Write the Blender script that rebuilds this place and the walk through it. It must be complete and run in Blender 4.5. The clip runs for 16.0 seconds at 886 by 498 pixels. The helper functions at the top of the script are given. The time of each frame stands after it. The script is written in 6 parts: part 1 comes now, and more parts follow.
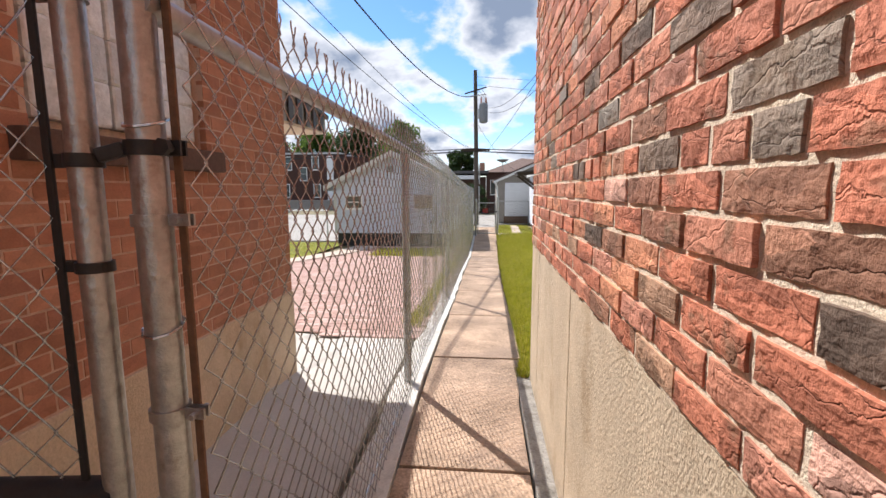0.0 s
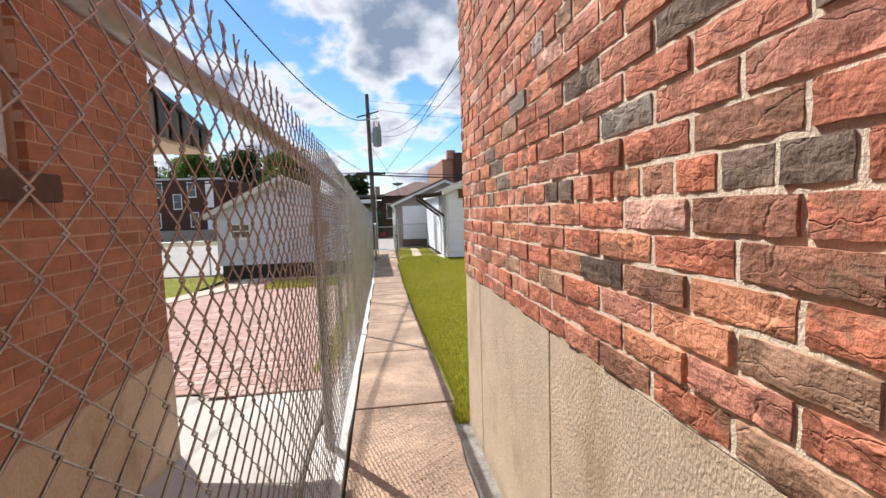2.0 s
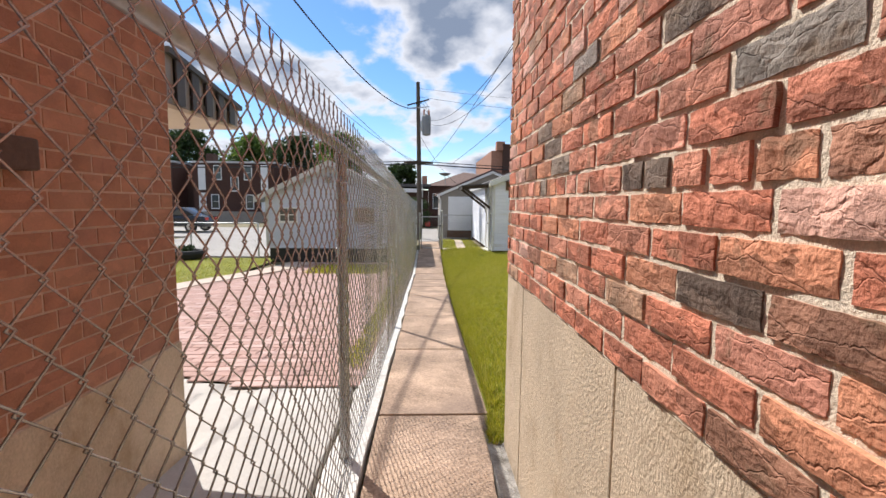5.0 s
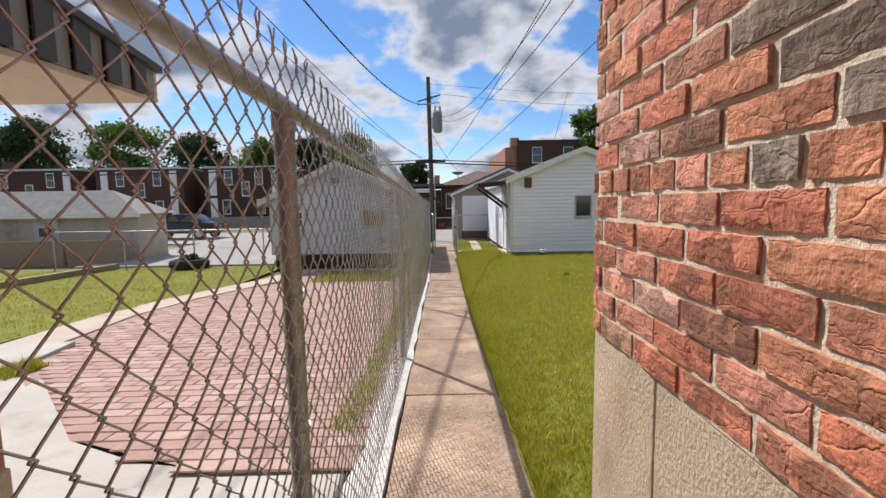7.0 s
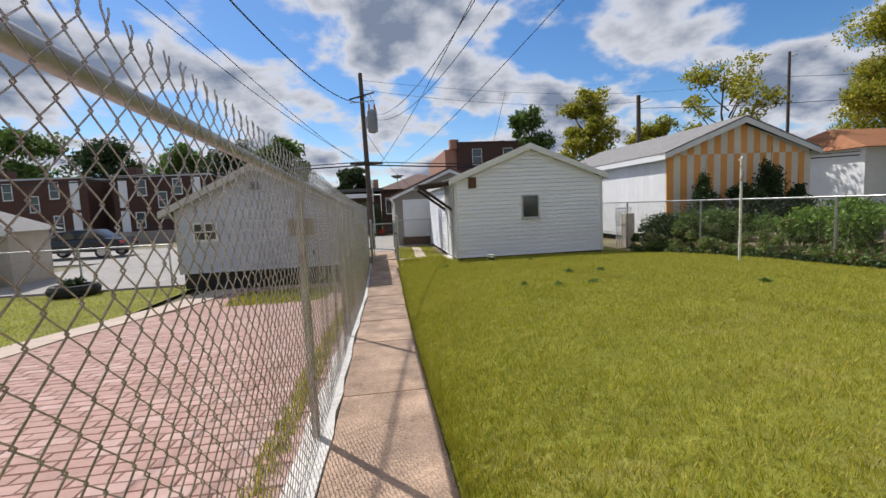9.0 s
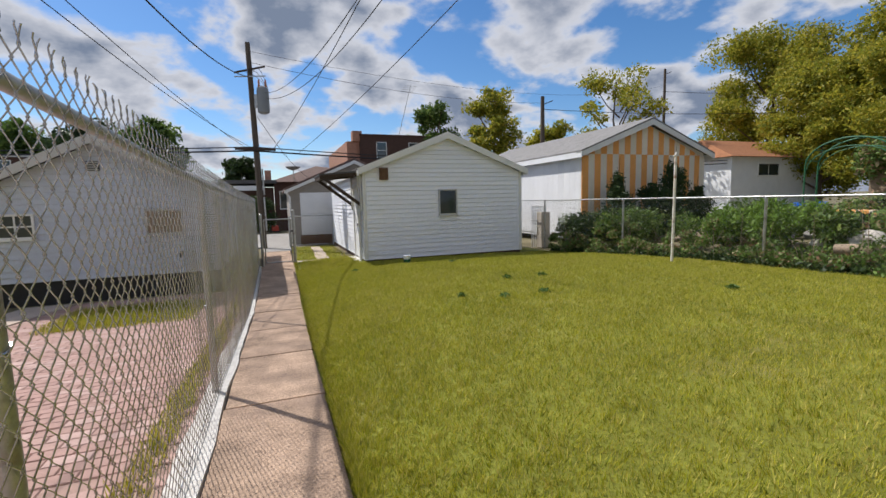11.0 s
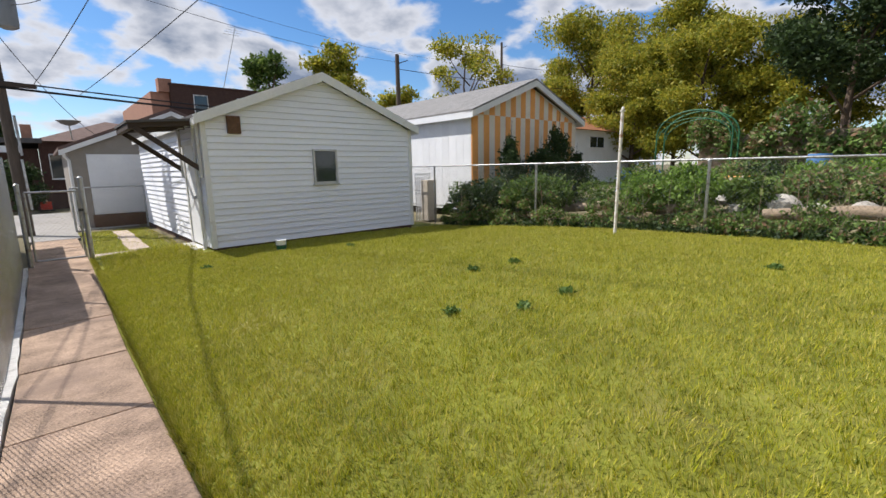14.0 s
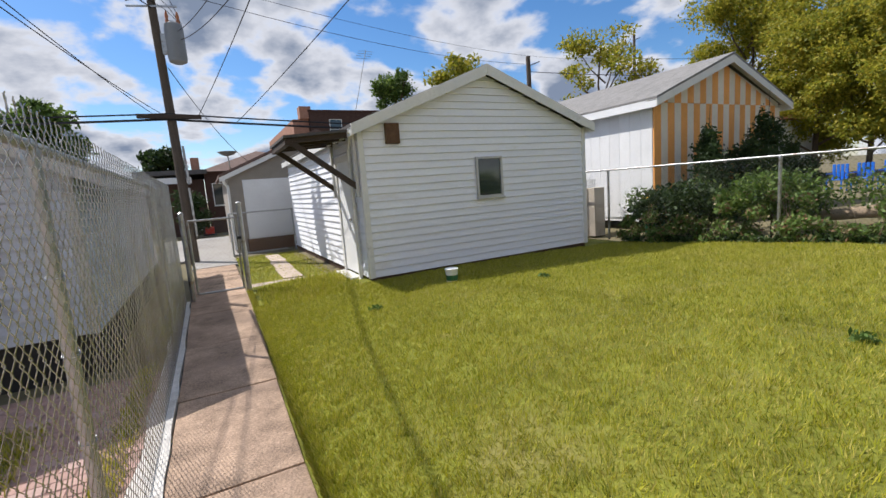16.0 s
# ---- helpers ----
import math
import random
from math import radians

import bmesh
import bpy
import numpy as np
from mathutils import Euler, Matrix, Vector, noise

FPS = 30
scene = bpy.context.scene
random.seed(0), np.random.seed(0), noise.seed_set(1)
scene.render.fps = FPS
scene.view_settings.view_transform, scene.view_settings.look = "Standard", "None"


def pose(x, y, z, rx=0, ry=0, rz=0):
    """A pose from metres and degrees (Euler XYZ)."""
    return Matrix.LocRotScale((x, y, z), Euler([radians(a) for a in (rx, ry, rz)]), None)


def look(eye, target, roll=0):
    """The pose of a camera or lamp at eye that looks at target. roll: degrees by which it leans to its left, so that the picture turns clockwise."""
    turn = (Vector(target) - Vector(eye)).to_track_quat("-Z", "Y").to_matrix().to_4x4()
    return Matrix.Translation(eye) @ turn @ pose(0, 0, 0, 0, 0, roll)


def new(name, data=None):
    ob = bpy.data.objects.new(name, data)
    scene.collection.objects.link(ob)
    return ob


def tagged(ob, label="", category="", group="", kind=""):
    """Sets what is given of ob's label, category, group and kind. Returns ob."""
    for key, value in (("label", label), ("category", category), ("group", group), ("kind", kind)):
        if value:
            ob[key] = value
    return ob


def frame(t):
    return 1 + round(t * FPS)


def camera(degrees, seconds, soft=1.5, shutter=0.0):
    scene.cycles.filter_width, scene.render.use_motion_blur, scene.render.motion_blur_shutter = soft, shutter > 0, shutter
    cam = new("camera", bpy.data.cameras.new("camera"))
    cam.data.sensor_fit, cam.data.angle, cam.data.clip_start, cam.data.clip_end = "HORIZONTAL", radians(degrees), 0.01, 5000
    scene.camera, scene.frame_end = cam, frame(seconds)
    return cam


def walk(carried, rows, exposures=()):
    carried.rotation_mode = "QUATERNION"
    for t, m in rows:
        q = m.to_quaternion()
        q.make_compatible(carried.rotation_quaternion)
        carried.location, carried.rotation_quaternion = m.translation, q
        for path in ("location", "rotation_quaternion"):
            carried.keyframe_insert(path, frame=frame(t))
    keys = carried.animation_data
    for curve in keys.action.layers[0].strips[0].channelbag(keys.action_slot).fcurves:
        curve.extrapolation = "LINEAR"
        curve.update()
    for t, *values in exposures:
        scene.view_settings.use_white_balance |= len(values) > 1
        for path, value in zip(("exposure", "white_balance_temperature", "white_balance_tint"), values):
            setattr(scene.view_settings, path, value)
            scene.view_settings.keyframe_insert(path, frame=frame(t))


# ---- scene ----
cam = camera(89.8, 16.0)
PATH = [
    (0, (0.062, 1.461, 1.318), (-0.123, 3.435, 1.054), -0.2),
    (0.5, (0.0, 1.561, 1.321), (-0.313, 3.51, 1.001), -2.0),
    (1, (-0.006, 1.635, 1.315), (-0.193, 3.597, 0.978), -1.3),
    (1.5, (-0.045, 1.729, 1.33), (0.131, 3.71, 1.118), -1.3),
    (2, (-0.109, 1.82, 1.333), (0.169, 3.794, 1.164), -1.8),
    (2.5, (-0.098, 1.855, 1.346), (0.199, 3.828, 1.215), -2.2),
    (3, (-0.085, 1.849, 1.349), (0.218, 3.824, 1.254), -2.0),
    (3.5, (-0.077, 1.865, 1.349), (0.216, 3.84, 1.237), -1.2),
    (4, (-0.079, 1.89, 1.341), (0.174, 3.868, 1.195), -0.4),
    (4.5, (-0.056, 1.976, 1.325), (0.123, 3.96, 1.143), 0.0),
    (4.7, (-0.04, 2.034, 1.32), (0.088, 4.02, 1.119), 0.5),
    (6.8, (-0.065, 2.971, 1.332), (-0.096, 4.96, 1.121), 0.0),
    (7, (-0.058, 3.1, 1.331), (-0.042, 5.09, 1.125), -0.9),
    (7.5, (-0.018, 3.43, 1.327), (0.098, 5.417, 1.121), -2.2),
    (8, (-0.004, 3.74, 1.317), (0.206, 5.719, 1.115), -2.6),
    (10.3, (0.122, 5.452, 1.224), (0.484, 7.412, 1.051), -1.8),
    (10.5, (0.112, 5.642, 1.212), (0.53, 7.59, 1.042), -1.5),
    (11, (0.089, 6.059, 1.199), (0.789, 7.919, 0.983), -1.4),
    (11.5, (0.134, 6.45, 1.158), (1.117, 8.171, 0.89), -1.3),
    (12, (0.085, 6.831, 1.135), (1.208, 8.461, 0.848), -1.0),
    (12.5, (0.008, 7.229, 1.112), (1.225, 8.789, 0.817), -0.7),
    (13, (0.042, 7.757, 1.112), (1.309, 9.277, 0.821), -0.8),
    (13.5, (0.012, 8.31, 1.113), (1.283, 9.819, 0.789), -0.9),
    (14, (0.038, 8.861, 1.074), (1.346, 10.33, 0.716), -1.1),
    (14.5, (0.021, 9.421, 1.088), (1.345, 10.882, 0.756), -2.4),
    (15, (0.069, 9.977, 1.096), (1.279, 11.544, 0.812), -4.8),
    (15.5, (0.112, 10.559, 1.076), (1.113, 12.269, 0.805), -5.3),
    (16, (0.11, 11.121, 1.057), (1.021, 12.879, 0.776), -4.3),
]
walk(cam, [(t, look(eye, target, roll)) for t, eye, target, roll in PATH], exposures=[(0, 0.66, 6250, 13), (1.5, 0.62, 6250, 13), (3, 0.47, 6250, 13), (4.5, 0.50, 6250, 13), (7, 0.18, 6250, 13), (8, 0.1, 6250, 13), (11, 0.02, 6250, 13), (12.5, 0.22, 6250, 13), (16, 0.23, 6250, 13)])
# ---- world, sun and exposure ----
SHADE = Vector((0.492, -0.657, -1.0))            # way the sunlight travels
TO_SUN = -SHADE.normalized()
SUN_ELEV = math.asin(TO_SUN.z)
SUN_AZIM = math.atan2(TO_SUN.x, TO_SUN.y)      # from +y towards +x

sun_data = bpy.data.lights.new("sun", "SUN")
sun_data.energy, sun_data.angle, sun_data.color = 5.0, radians(0.53), (1.0, 0.94, 0.84)
sun = new("sun", sun_data)
sun.matrix_world = look(TO_SUN * 60, (0, 0, 0))


def node(tree, kind, **values):
    n = tree.nodes.new(kind)
    for key, value in values.items():
        n.inputs[key].default_value = value
    return n


def make_world():
    w = bpy.data.worlds.new("sky")
    scene.world = w
    w.use_nodes = True
    t = w.node_tree
    t.nodes.clear()
    ln = t.links.new
    out = t.nodes.new("ShaderNodeOutputWorld")
    bg = node(t, "ShaderNodeBackground", Strength=0.115)
    sky = t.nodes.new("ShaderNodeTexSky")
    sky.sky_type, sky.sun_disc = "NISHITA", False
    sky.sun_elevation, sky.sun_rotation = SUN_ELEV, SUN_AZIM
    sky.dust_density, sky.ozone_density, sky.air_density = 0.3, 4.0, 1.0
    # clouds: the direction projected on a flat layer, two scales of noise
    co = t.nodes.new("ShaderNodeTexCoord")
    sep = t.nodes.new("ShaderNodeSeparateXYZ")
    ln(co.outputs["Generated"], sep.inputs[0])
    up = t.nodes.new("ShaderNodeMath"); up.operation = "MAXIMUM"; up.inputs[1].default_value = 0.02
    ln(sep.outputs["Z"], up.inputs[0])
    lift = t.nodes.new("ShaderNodeMath"); lift.operation = "ADD"; lift.inputs[1].default_value = 0.36
    ln(up.outputs[0], lift.inputs[0])
    div = []
    for axis in ("X", "Y"):
        d = t.nodes.new("ShaderNodeMath"); d.operation = "DIVIDE"
        ln(sep.outputs[axis], d.inputs[0]); ln(lift.outputs[0], d.inputs[1])
        div.append(d)
    com = t.nodes.new("ShaderNodeCombineXYZ")
    ln(div[0].outputs[0], com.inputs[0]); ln(div[1].outputs[0], com.inputs[1])
    big = node(t, "ShaderNodeTexNoise", Scale=2.5, Detail=8.0, Roughness=0.52, Distortion=0.1)
    off = node(t, "ShaderNodeMapping")
    off.inputs["Location"].default_value = (3.1, 1.7, 0.4)
    ln(com.outputs[0], off.inputs[0]); ln(off.outputs[0], big.inputs["Vector"])
    mask = t.nodes.new("ShaderNodeValToRGB")
    mask.color_ramp.elements[0].position, mask.color_ramp.elements[1].position = 0.435, 0.52
    mask.color_ramp.interpolation = "EASE"
    ln(big.outputs["Fac"], mask.inputs[0])
    # grey bellies where the cloud is thick
    belly = t.nodes.new("ShaderNodeValToRGB")
    e = belly.color_ramp.elements
    e[0].position, e[0].color = 0.50, (5.7, 5.8, 6.0, 1)
    e[1].position, e[1].color = 0.61, (1.7, 2.1, 2.8, 1)
    ln(big.outputs["Fac"], belly.inputs[0])
    mix = t.nodes.new("ShaderNodeMix"); mix.data_type = "RGBA"
    ln(mask.outputs[0], mix.inputs["Factor"])
    deep = node(t, "ShaderNodeHueSaturation", Saturation=1.2, Value=1.0)
    ln(sky.outputs[0], deep.inputs["Color"])
    ln(deep.outputs[0], mix.inputs["A"]); ln(belly.outputs[0], mix.inputs["B"])
    ln(mix.outputs["Result"], bg.inputs["Color"])
    ln(bg.outputs[0], out.inputs[0])


make_world()


# ---- materials ----
def material(name, base, rough=0.75, metal=0.0, var=0.25, scale=6.0, bump=0.15, fine=60.0, stain=None, stain_at=0.62, stain_scale=2.5,
             random_tint=0.0, palette=None, island=False, spec=0.4, stretch=(1, 1, 1), depth=0.01):
    m = bpy.data.materials.new(name)
    m.use_nodes = True
    t = m.node_tree
    t.nodes.clear()
    ln = t.links.new
    out = t.nodes.new("ShaderNodeOutputMaterial")
    p = t.nodes.new("ShaderNodeBsdfPrincipled")
    ln(p.outputs[0], out.inputs[0])
    p.inputs["Roughness"].default_value, p.inputs["Metallic"].default_value = rough, metal
    p.inputs["Specular IOR Level"].default_value = spec
    co = t.nodes.new("ShaderNodeTexCoord")
    mp = t.nodes.new("ShaderNodeMapping")
    mp.inputs["Scale"].default_value = stretch
    ln(co.outputs["Object"], mp.inputs[0])
    vec = mp.outputs[0]
    rnd = None
    if palette or random_tint:
        if island:
            rnd = t.nodes.new("ShaderNodeNewGeometry").outputs["Random Per Island"]
        else:
            rnd = t.nodes.new("ShaderNodeObjectInfo").outputs["Random"]
        # shift the grain from piece to piece
        sh = t.nodes.new("ShaderNodeVectorMath"); sh.operation = "ADD"
        mul = t.nodes.new("ShaderNodeMath"); mul.operation = "MULTIPLY"; mul.inputs[1].default_value = 37.0
        ln(rnd, mul.inputs[0]); ln(vec, sh.inputs[0]); ln(mul.outputs[0], sh.inputs[1])
        vec = sh.outputs[0]
    if palette:
        ramp = t.nodes.new("ShaderNodeValToRGB")
        ramp.color_ramp.interpolation = "CONSTANT"
        while len(ramp.color_ramp.elements) > 1:
            ramp.color_ramp.elements.remove(ramp.color_ramp.elements[0])
        for i, (at, c) in enumerate(palette):
            el = ramp.color_ramp.elements[0] if i == 0 else ramp.color_ramp.elements.new(at)
            el.position, el.color = at, (*c, 1)
        ln(rnd, ramp.inputs[0])
        colour = ramp.outputs[0]
    else:
        rgb = t.nodes.new("ShaderNodeRGB")
        rgb.outputs[0].default_value = (*base, 1)
        colour = rgb.outputs[0]
    n1 = node(t, "ShaderNodeTexNoise", Scale=scale, Detail=5.0, Roughness=0.6)
    n2 = node(t, "ShaderNodeTexNoise", Scale=fine, Detail=4.0, Roughness=0.65)
    ln(vec, n1.inputs["Vector"]); ln(vec, n2.inputs["Vector"])
    add = t.nodes.new("ShaderNodeMath"); add.operation = "ADD"
    ln(n1.outputs["Fac"], add.inputs[0]); ln(n2.outputs["Fac"], add.inputs[1])
    rng = node(t, "ShaderNodeMapRange")
    rng.inputs["From Min"].default_value, rng.inputs["From Max"].default_value = 0.65, 1.35
    rng.inputs["To Min"].default_value, rng.inputs["To Max"].default_value = 1 - var, 1 + var
    ln(add.outputs[0], rng.inputs["Value"])
    scale_n = t.nodes.new("ShaderNodeVectorMath"); scale_n.operation = "SCALE"
    ln(colour, scale_n.inputs[0]); ln(rng.outputs[0], scale_n.inputs["Scale"])
    colour = scale_n.outputs[0]
    if random_tint:
        r2 = node(t, "ShaderNodeMapRange")
        r2.inputs["To Min"].default_value, r2.inputs["To Max"].default_value = 1 - random_tint, 1 + random_tint
        ln(rnd, r2.inputs["Value"])
        s2 = t.nodes.new("ShaderNodeVectorMath"); s2.operation = "SCALE"
        ln(colour, s2.inputs[0]); ln(r2.outputs[0], s2.inputs["Scale"])
        colour = s2.outputs[0]
    if stain:
        n3 = node(t, "ShaderNodeTexNoise", Scale=stain_scale, Detail=6.0, Roughness=0.68)
        ln(vec, n3.inputs["Vector"])
        r3 = t.nodes.new("ShaderNodeValToRGB")
        r3.color_ramp.elements[0].position, r3.color_ramp.elements[1].position = stain_at - 0.08, stain_at + 0.12
        ln(n3.outputs["Fac"], r3.inputs[0])
        mx = t.nodes.new("ShaderNodeMix"); mx.data_type = "RGBA"
        mx.inputs["B"].default_value = (*stain, 1)
        ln(r3.outputs[0], mx.inputs["Factor"]); ln(colour, mx.inputs["A"])
        colour = mx.outputs["Result"]
    ln(colour, p.inputs["Base Color"])
    if bump:
        b = node(t, "ShaderNodeBump", Strength=bump, Distance=depth)
        ln(add.outputs[0], b.inputs["Height"])
        ln(b.outputs[0], p.inputs["Normal"])
    return m


def leaf_material(name, palette, through_light=0.35, stain=None):
    m = material(name, palette[0][1], rough=0.55, var=0.4, scale=1.1, bump=0.0, fine=14.0, palette=palette, island=True, spec=0.3, stain=stain, stain_at=0.57, stain_scale=0.55)
    t = m.node_tree
    p = next(n for n in t.nodes if n.type == "BSDF_PRINCIPLED")
    out = next(n for n in t.nodes if n.type == "OUTPUT_MATERIAL")
    tr = t.nodes.new("ShaderNodeBsdfTranslucent")
    src = p.inputs["Base Color"].links[0].from_socket
    t.links.new(src, tr.inputs["Color"])
    mix = t.nodes.new("ShaderNodeMixShader")
    mix.inputs[0].default_value = through_light
    t.links.new(p.outputs[0], mix.inputs[1]); t.links.new(tr.outputs[0], mix.inputs[2])
    t.links.new(mix.outputs[0], out.inputs[0])
    return m


def brick_material(name, palette, island, cracks=1.0, rough=0.85):
    """Split-faced brick: tinted body, flaked relief and fine pits."""
    m = material(name, palette[0][1], rough=rough, var=0.2, scale=14, bump=0.0, fine=160, palette=palette, island=island, spec=0.25,
                 random_tint=0.14)
    t = m.node_tree
    ln = t.links.new
    p = next(n for n in t.nodes if n.type == "BSDF_PRINCIPLED")
    vec = next(n for n in t.nodes if n.type == "TEX_NOISE").inputs["Vector"].links[0].from_socket
    warp = node(t, "ShaderNodeTexNoise", Scale=26.0, Detail=3.0)
    ln(vec, warp.inputs["Vector"])
    wadd = t.nodes.new("ShaderNodeVectorMath"); wadd.operation = "MULTIPLY_ADD"
    wadd.inputs[1].default_value = (0.035, 0.035, 0.035)
    ln(warp.outputs["Color"], wadd.inputs[0]); ln(vec, wadd.inputs[2])
    vor = node(t, "ShaderNodeTexVoronoi", Scale=17.0)
    vor.feature = "F1"
    st = t.nodes.new("ShaderNodeMapping"); st.inputs["Scale"].default_value = (1.0, 0.75, 1.5)
    ln(wadd.outputs[0], st.inputs[0]); ln(st.outputs[0], vor.inputs["Vector"])
    lum = t.nodes.new("ShaderNodeRGBToBW")
    ln(vor.outputs["Color"], lum.inputs[0])
    fine = node(t, "ShaderNodeTexNoise", Scale=120.0, Detail=5.0, Roughness=0.7)
    ln(vec, fine.inputs["Vector"])
    mid = node(t, "ShaderNodeTexNoise", Scale=30.0, Detail=4.0, Roughness=0.55, Distortion=0.2)
    ln(vec, mid.inputs["Vector"])
    s1 = t.nodes.new("ShaderNodeMath"); s1.operation = "MULTIPLY_ADD"; s1.inputs[1].default_value = 1.0 * cracks
    ln(lum.outputs[0], s1.inputs[0]); ln(mid.outputs["Fac"], s1.inputs[2])
    s2 = t.nodes.new("ShaderNodeMath"); s2.operation = "MULTIPLY_ADD"; s2.inputs[1].default_value = 0.35
    ln(fine.outputs["Fac"], s2.inputs[0]); ln(s1.outputs[0], s2.inputs[2])
    b = node(t, "ShaderNodeBump", Strength=0.9, Distance=0.0095 * cracks)
    ln(s2.outputs[0], b.inputs["Height"])
    ln(b.outputs[0], p.inputs["Normal"])
    # chisel marks slanting over the face
    cm = t.nodes.new("ShaderNodeMapping")
    cm.inputs["Rotation"].default_value = (0.55, 0.0, 0.0)
    cm.inputs["Scale"].default_value = (1.0, 0.22, 1.6)
    ln(wadd.outputs[0], cm.inputs[0])
    chisel = node(t, "ShaderNodeTexNoise", Scale=62.0, Detail=2.0, Roughness=0.5)
    ln(cm.outputs[0], chisel.inputs["Vector"])
    s4 = t.nodes.new("ShaderNodeMath"); s4.operation = "MULTIPLY_ADD"; s4.inputs[1].default_value = 0.35 * cracks
    ln(chisel.outputs["Fac"], s4.inputs[0]); ln(s2.outputs[0], s4.inputs[2])
    s2 = s4
    # splits running across the face
    cr = node(t, "ShaderNodeTexVoronoi", Scale=8.0)
    cr.feature = "DISTANCE_TO_EDGE"
    w2 = t.nodes.new("ShaderNodeVectorMath"); w2.operation = "MULTIPLY_ADD"
    w2.inputs[1].default_value = (0.035, 0.035, 0.035)
    ln(mid.outputs["Color"], w2.inputs[0]); ln(vec, w2.inputs[2])
    cs = t.nodes.new("ShaderNodeMapping"); cs.inputs["Scale"].default_value = (0.8, 0.6, 1.9)
    ln(w2.outputs[0], cs.inputs[0]); ln(cs.outputs[0], cr.inputs["Vector"])
    groove = node(t, "ShaderNodeMapRange")
    groove.inputs["From Max"].default_value, groove.inputs["To Min"].default_value, groove.inputs["To Max"].default_value = 0.02, -0.25, 0.0
    ln(cr.outputs["Distance"], groove.inputs["Value"])
    s3 = t.nodes.new("ShaderNodeMath"); s3.operation = "ADD"
    ln(groove.outputs[0], s3.inputs[0]); ln(s2.outputs[0], s3.inputs[1])
    ln(s3.outputs[0], b.inputs["Height"])
    # flakes of a paler or darker skin
    col = p.inputs["Base Color"].links[0].from_socket
    rr = node(t, "ShaderNodeMapRange")
    rr.inputs["From Min"].default_value, rr.inputs["From Max"].default_value = 0.2, 0.85
    rr.inputs["To Min"].default_value, rr.inputs["To Max"].default_value = 1 - 0.34 * cracks, 1 + 0.34 * cracks
    ln(lum.outputs[0], rr.inputs["Value"])
    sc = t.nodes.new("ShaderNodeVectorMath"); sc.operation = "SCALE"
    ln(col, sc.inputs[0]); ln(rr.outputs[0], sc.inputs["Scale"])
    # burnt patches and pale pink scuffs
    burn = node(t, "ShaderNodeTexNoise", Scale=11.0, Detail=4.0, Roughness=0.6, Distortion=0.6)
    ln(vec, burn.inputs["Vector"])
    fac = node(t, "ShaderNodeMapRange")
    fac.inputs["From Min"].default_value, fac.inputs["From Max"].default_value = 0.57, 0.66
    fac.inputs["To Max"].default_value = 0.62 * min(1.0, cracks * 1.2 - 0.2)
    ln(burn.outputs["Fac"], fac.inputs["Value"])
    mx = t.nodes.new("ShaderNodeMix"); mx.data_type = "RGBA"
    mx.inputs["B"].default_value = (0.20, 0.135, 0.085, 1)
    ln(fac.outputs[0], mx.inputs["Factor"]); ln(sc.outputs[0], mx.inputs["A"])
    ln(mx.outputs["Result"], p.inputs["Base Color"])
    return m


RED_PALETTE = [(0.0, (0.535, 0.202, 0.124)), (0.16, (0.554, 0.239, 0.154)), (0.34, (0.505, 0.183, 0.110)), (0.50, (0.544, 0.239, 0.137)),
               (0.64, (0.544, 0.243, 0.168)), (0.78, (0.465, 0.168, 0.097)), (0.87, (0.366, 0.219, 0.141)), (0.945, (0.238, 0.187, 0.146)),
               (0.955, (0.535, 0.309, 0.239))]
SMOOTH_PALETTE = [(0.0, (0.385, 0.18, 0.11)), (0.3, (0.42, 0.205, 0.13)), (0.6, (0.355, 0.16, 0.10)), (0.85, (0.32, 0.15, 0.10))]
BROWN_PALETTE = [(0.0, (0.085, 0.045, 0.036)), (0.4, (0.10, 0.052, 0.04)), (0.75, (0.07, 0.04, 0.032))]

M_BRICK = brick_material("split_brick", RED_PALETTE, False)
M_BRICK_J = brick_material("split_brick_far", RED_PALETTE, True)
M_BRICK_DK = brick_material("burnt_brick", [(0.0, (0.15, 0.105, 0.08)), (0.5, (0.20, 0.145, 0.11))], False)
M_BRICK_BR = brick_material("brown_split_brick", [(0.0, (0.36, 0.18, 0.115)), (0.5, (0.33, 0.155, 0.10))], False)
M_BRICK_GR = brick_material("grey_split_brick", [(0.0, (0.30, 0.26, 0.22)), (0.5, (0.34, 0.28, 0.24))], False)
M_BRICK_S = brick_material("smooth_brick", SMOOTH_PALETTE, False, 0.3)
M_BRICK_SJ = brick_material("smooth_brick_far", SMOOTH_PALETTE, True, 0.3)
M_MORTAR = material("mortar", (0.74, 0.63, 0.49), 0.95, var=0.25, scale=30, fine=220, bump=0.7, depth=0.006)
M_MORTAR_L = material("mortar_pale", (0.56, 0.40, 0.31), 0.95, var=0.2, scale=30, fine=220, bump=0.4)
M_FOUND = material("foundation_concrete", (0.55, 0.44, 0.315), 0.92, var=0.26, scale=3, fine=130, bump=1.0, stain=(0.36, 0.255, 0.15), stain_at=0.62,
                   stain_scale=3.2, depth=0.005, stretch=(1, 1, 0.7))
M_WALK = material("walkway_aggregate", (0.395, 0.28, 0.20), 0.92, var=0.7, scale=2.6, fine=70, bump=1.0, stain=(0.30, 0.215, 0.165), stain_at=0.6,
                  stain_scale=1.1, random_tint=0.06, depth=0.006)
M_CONC = material("pale_concrete", (0.46, 0.435, 0.40), 0.9, var=0.16, scale=1.6, fine=110, bump=0.3, stain=(0.35, 0.325, 0.295), stain_at=0.6)
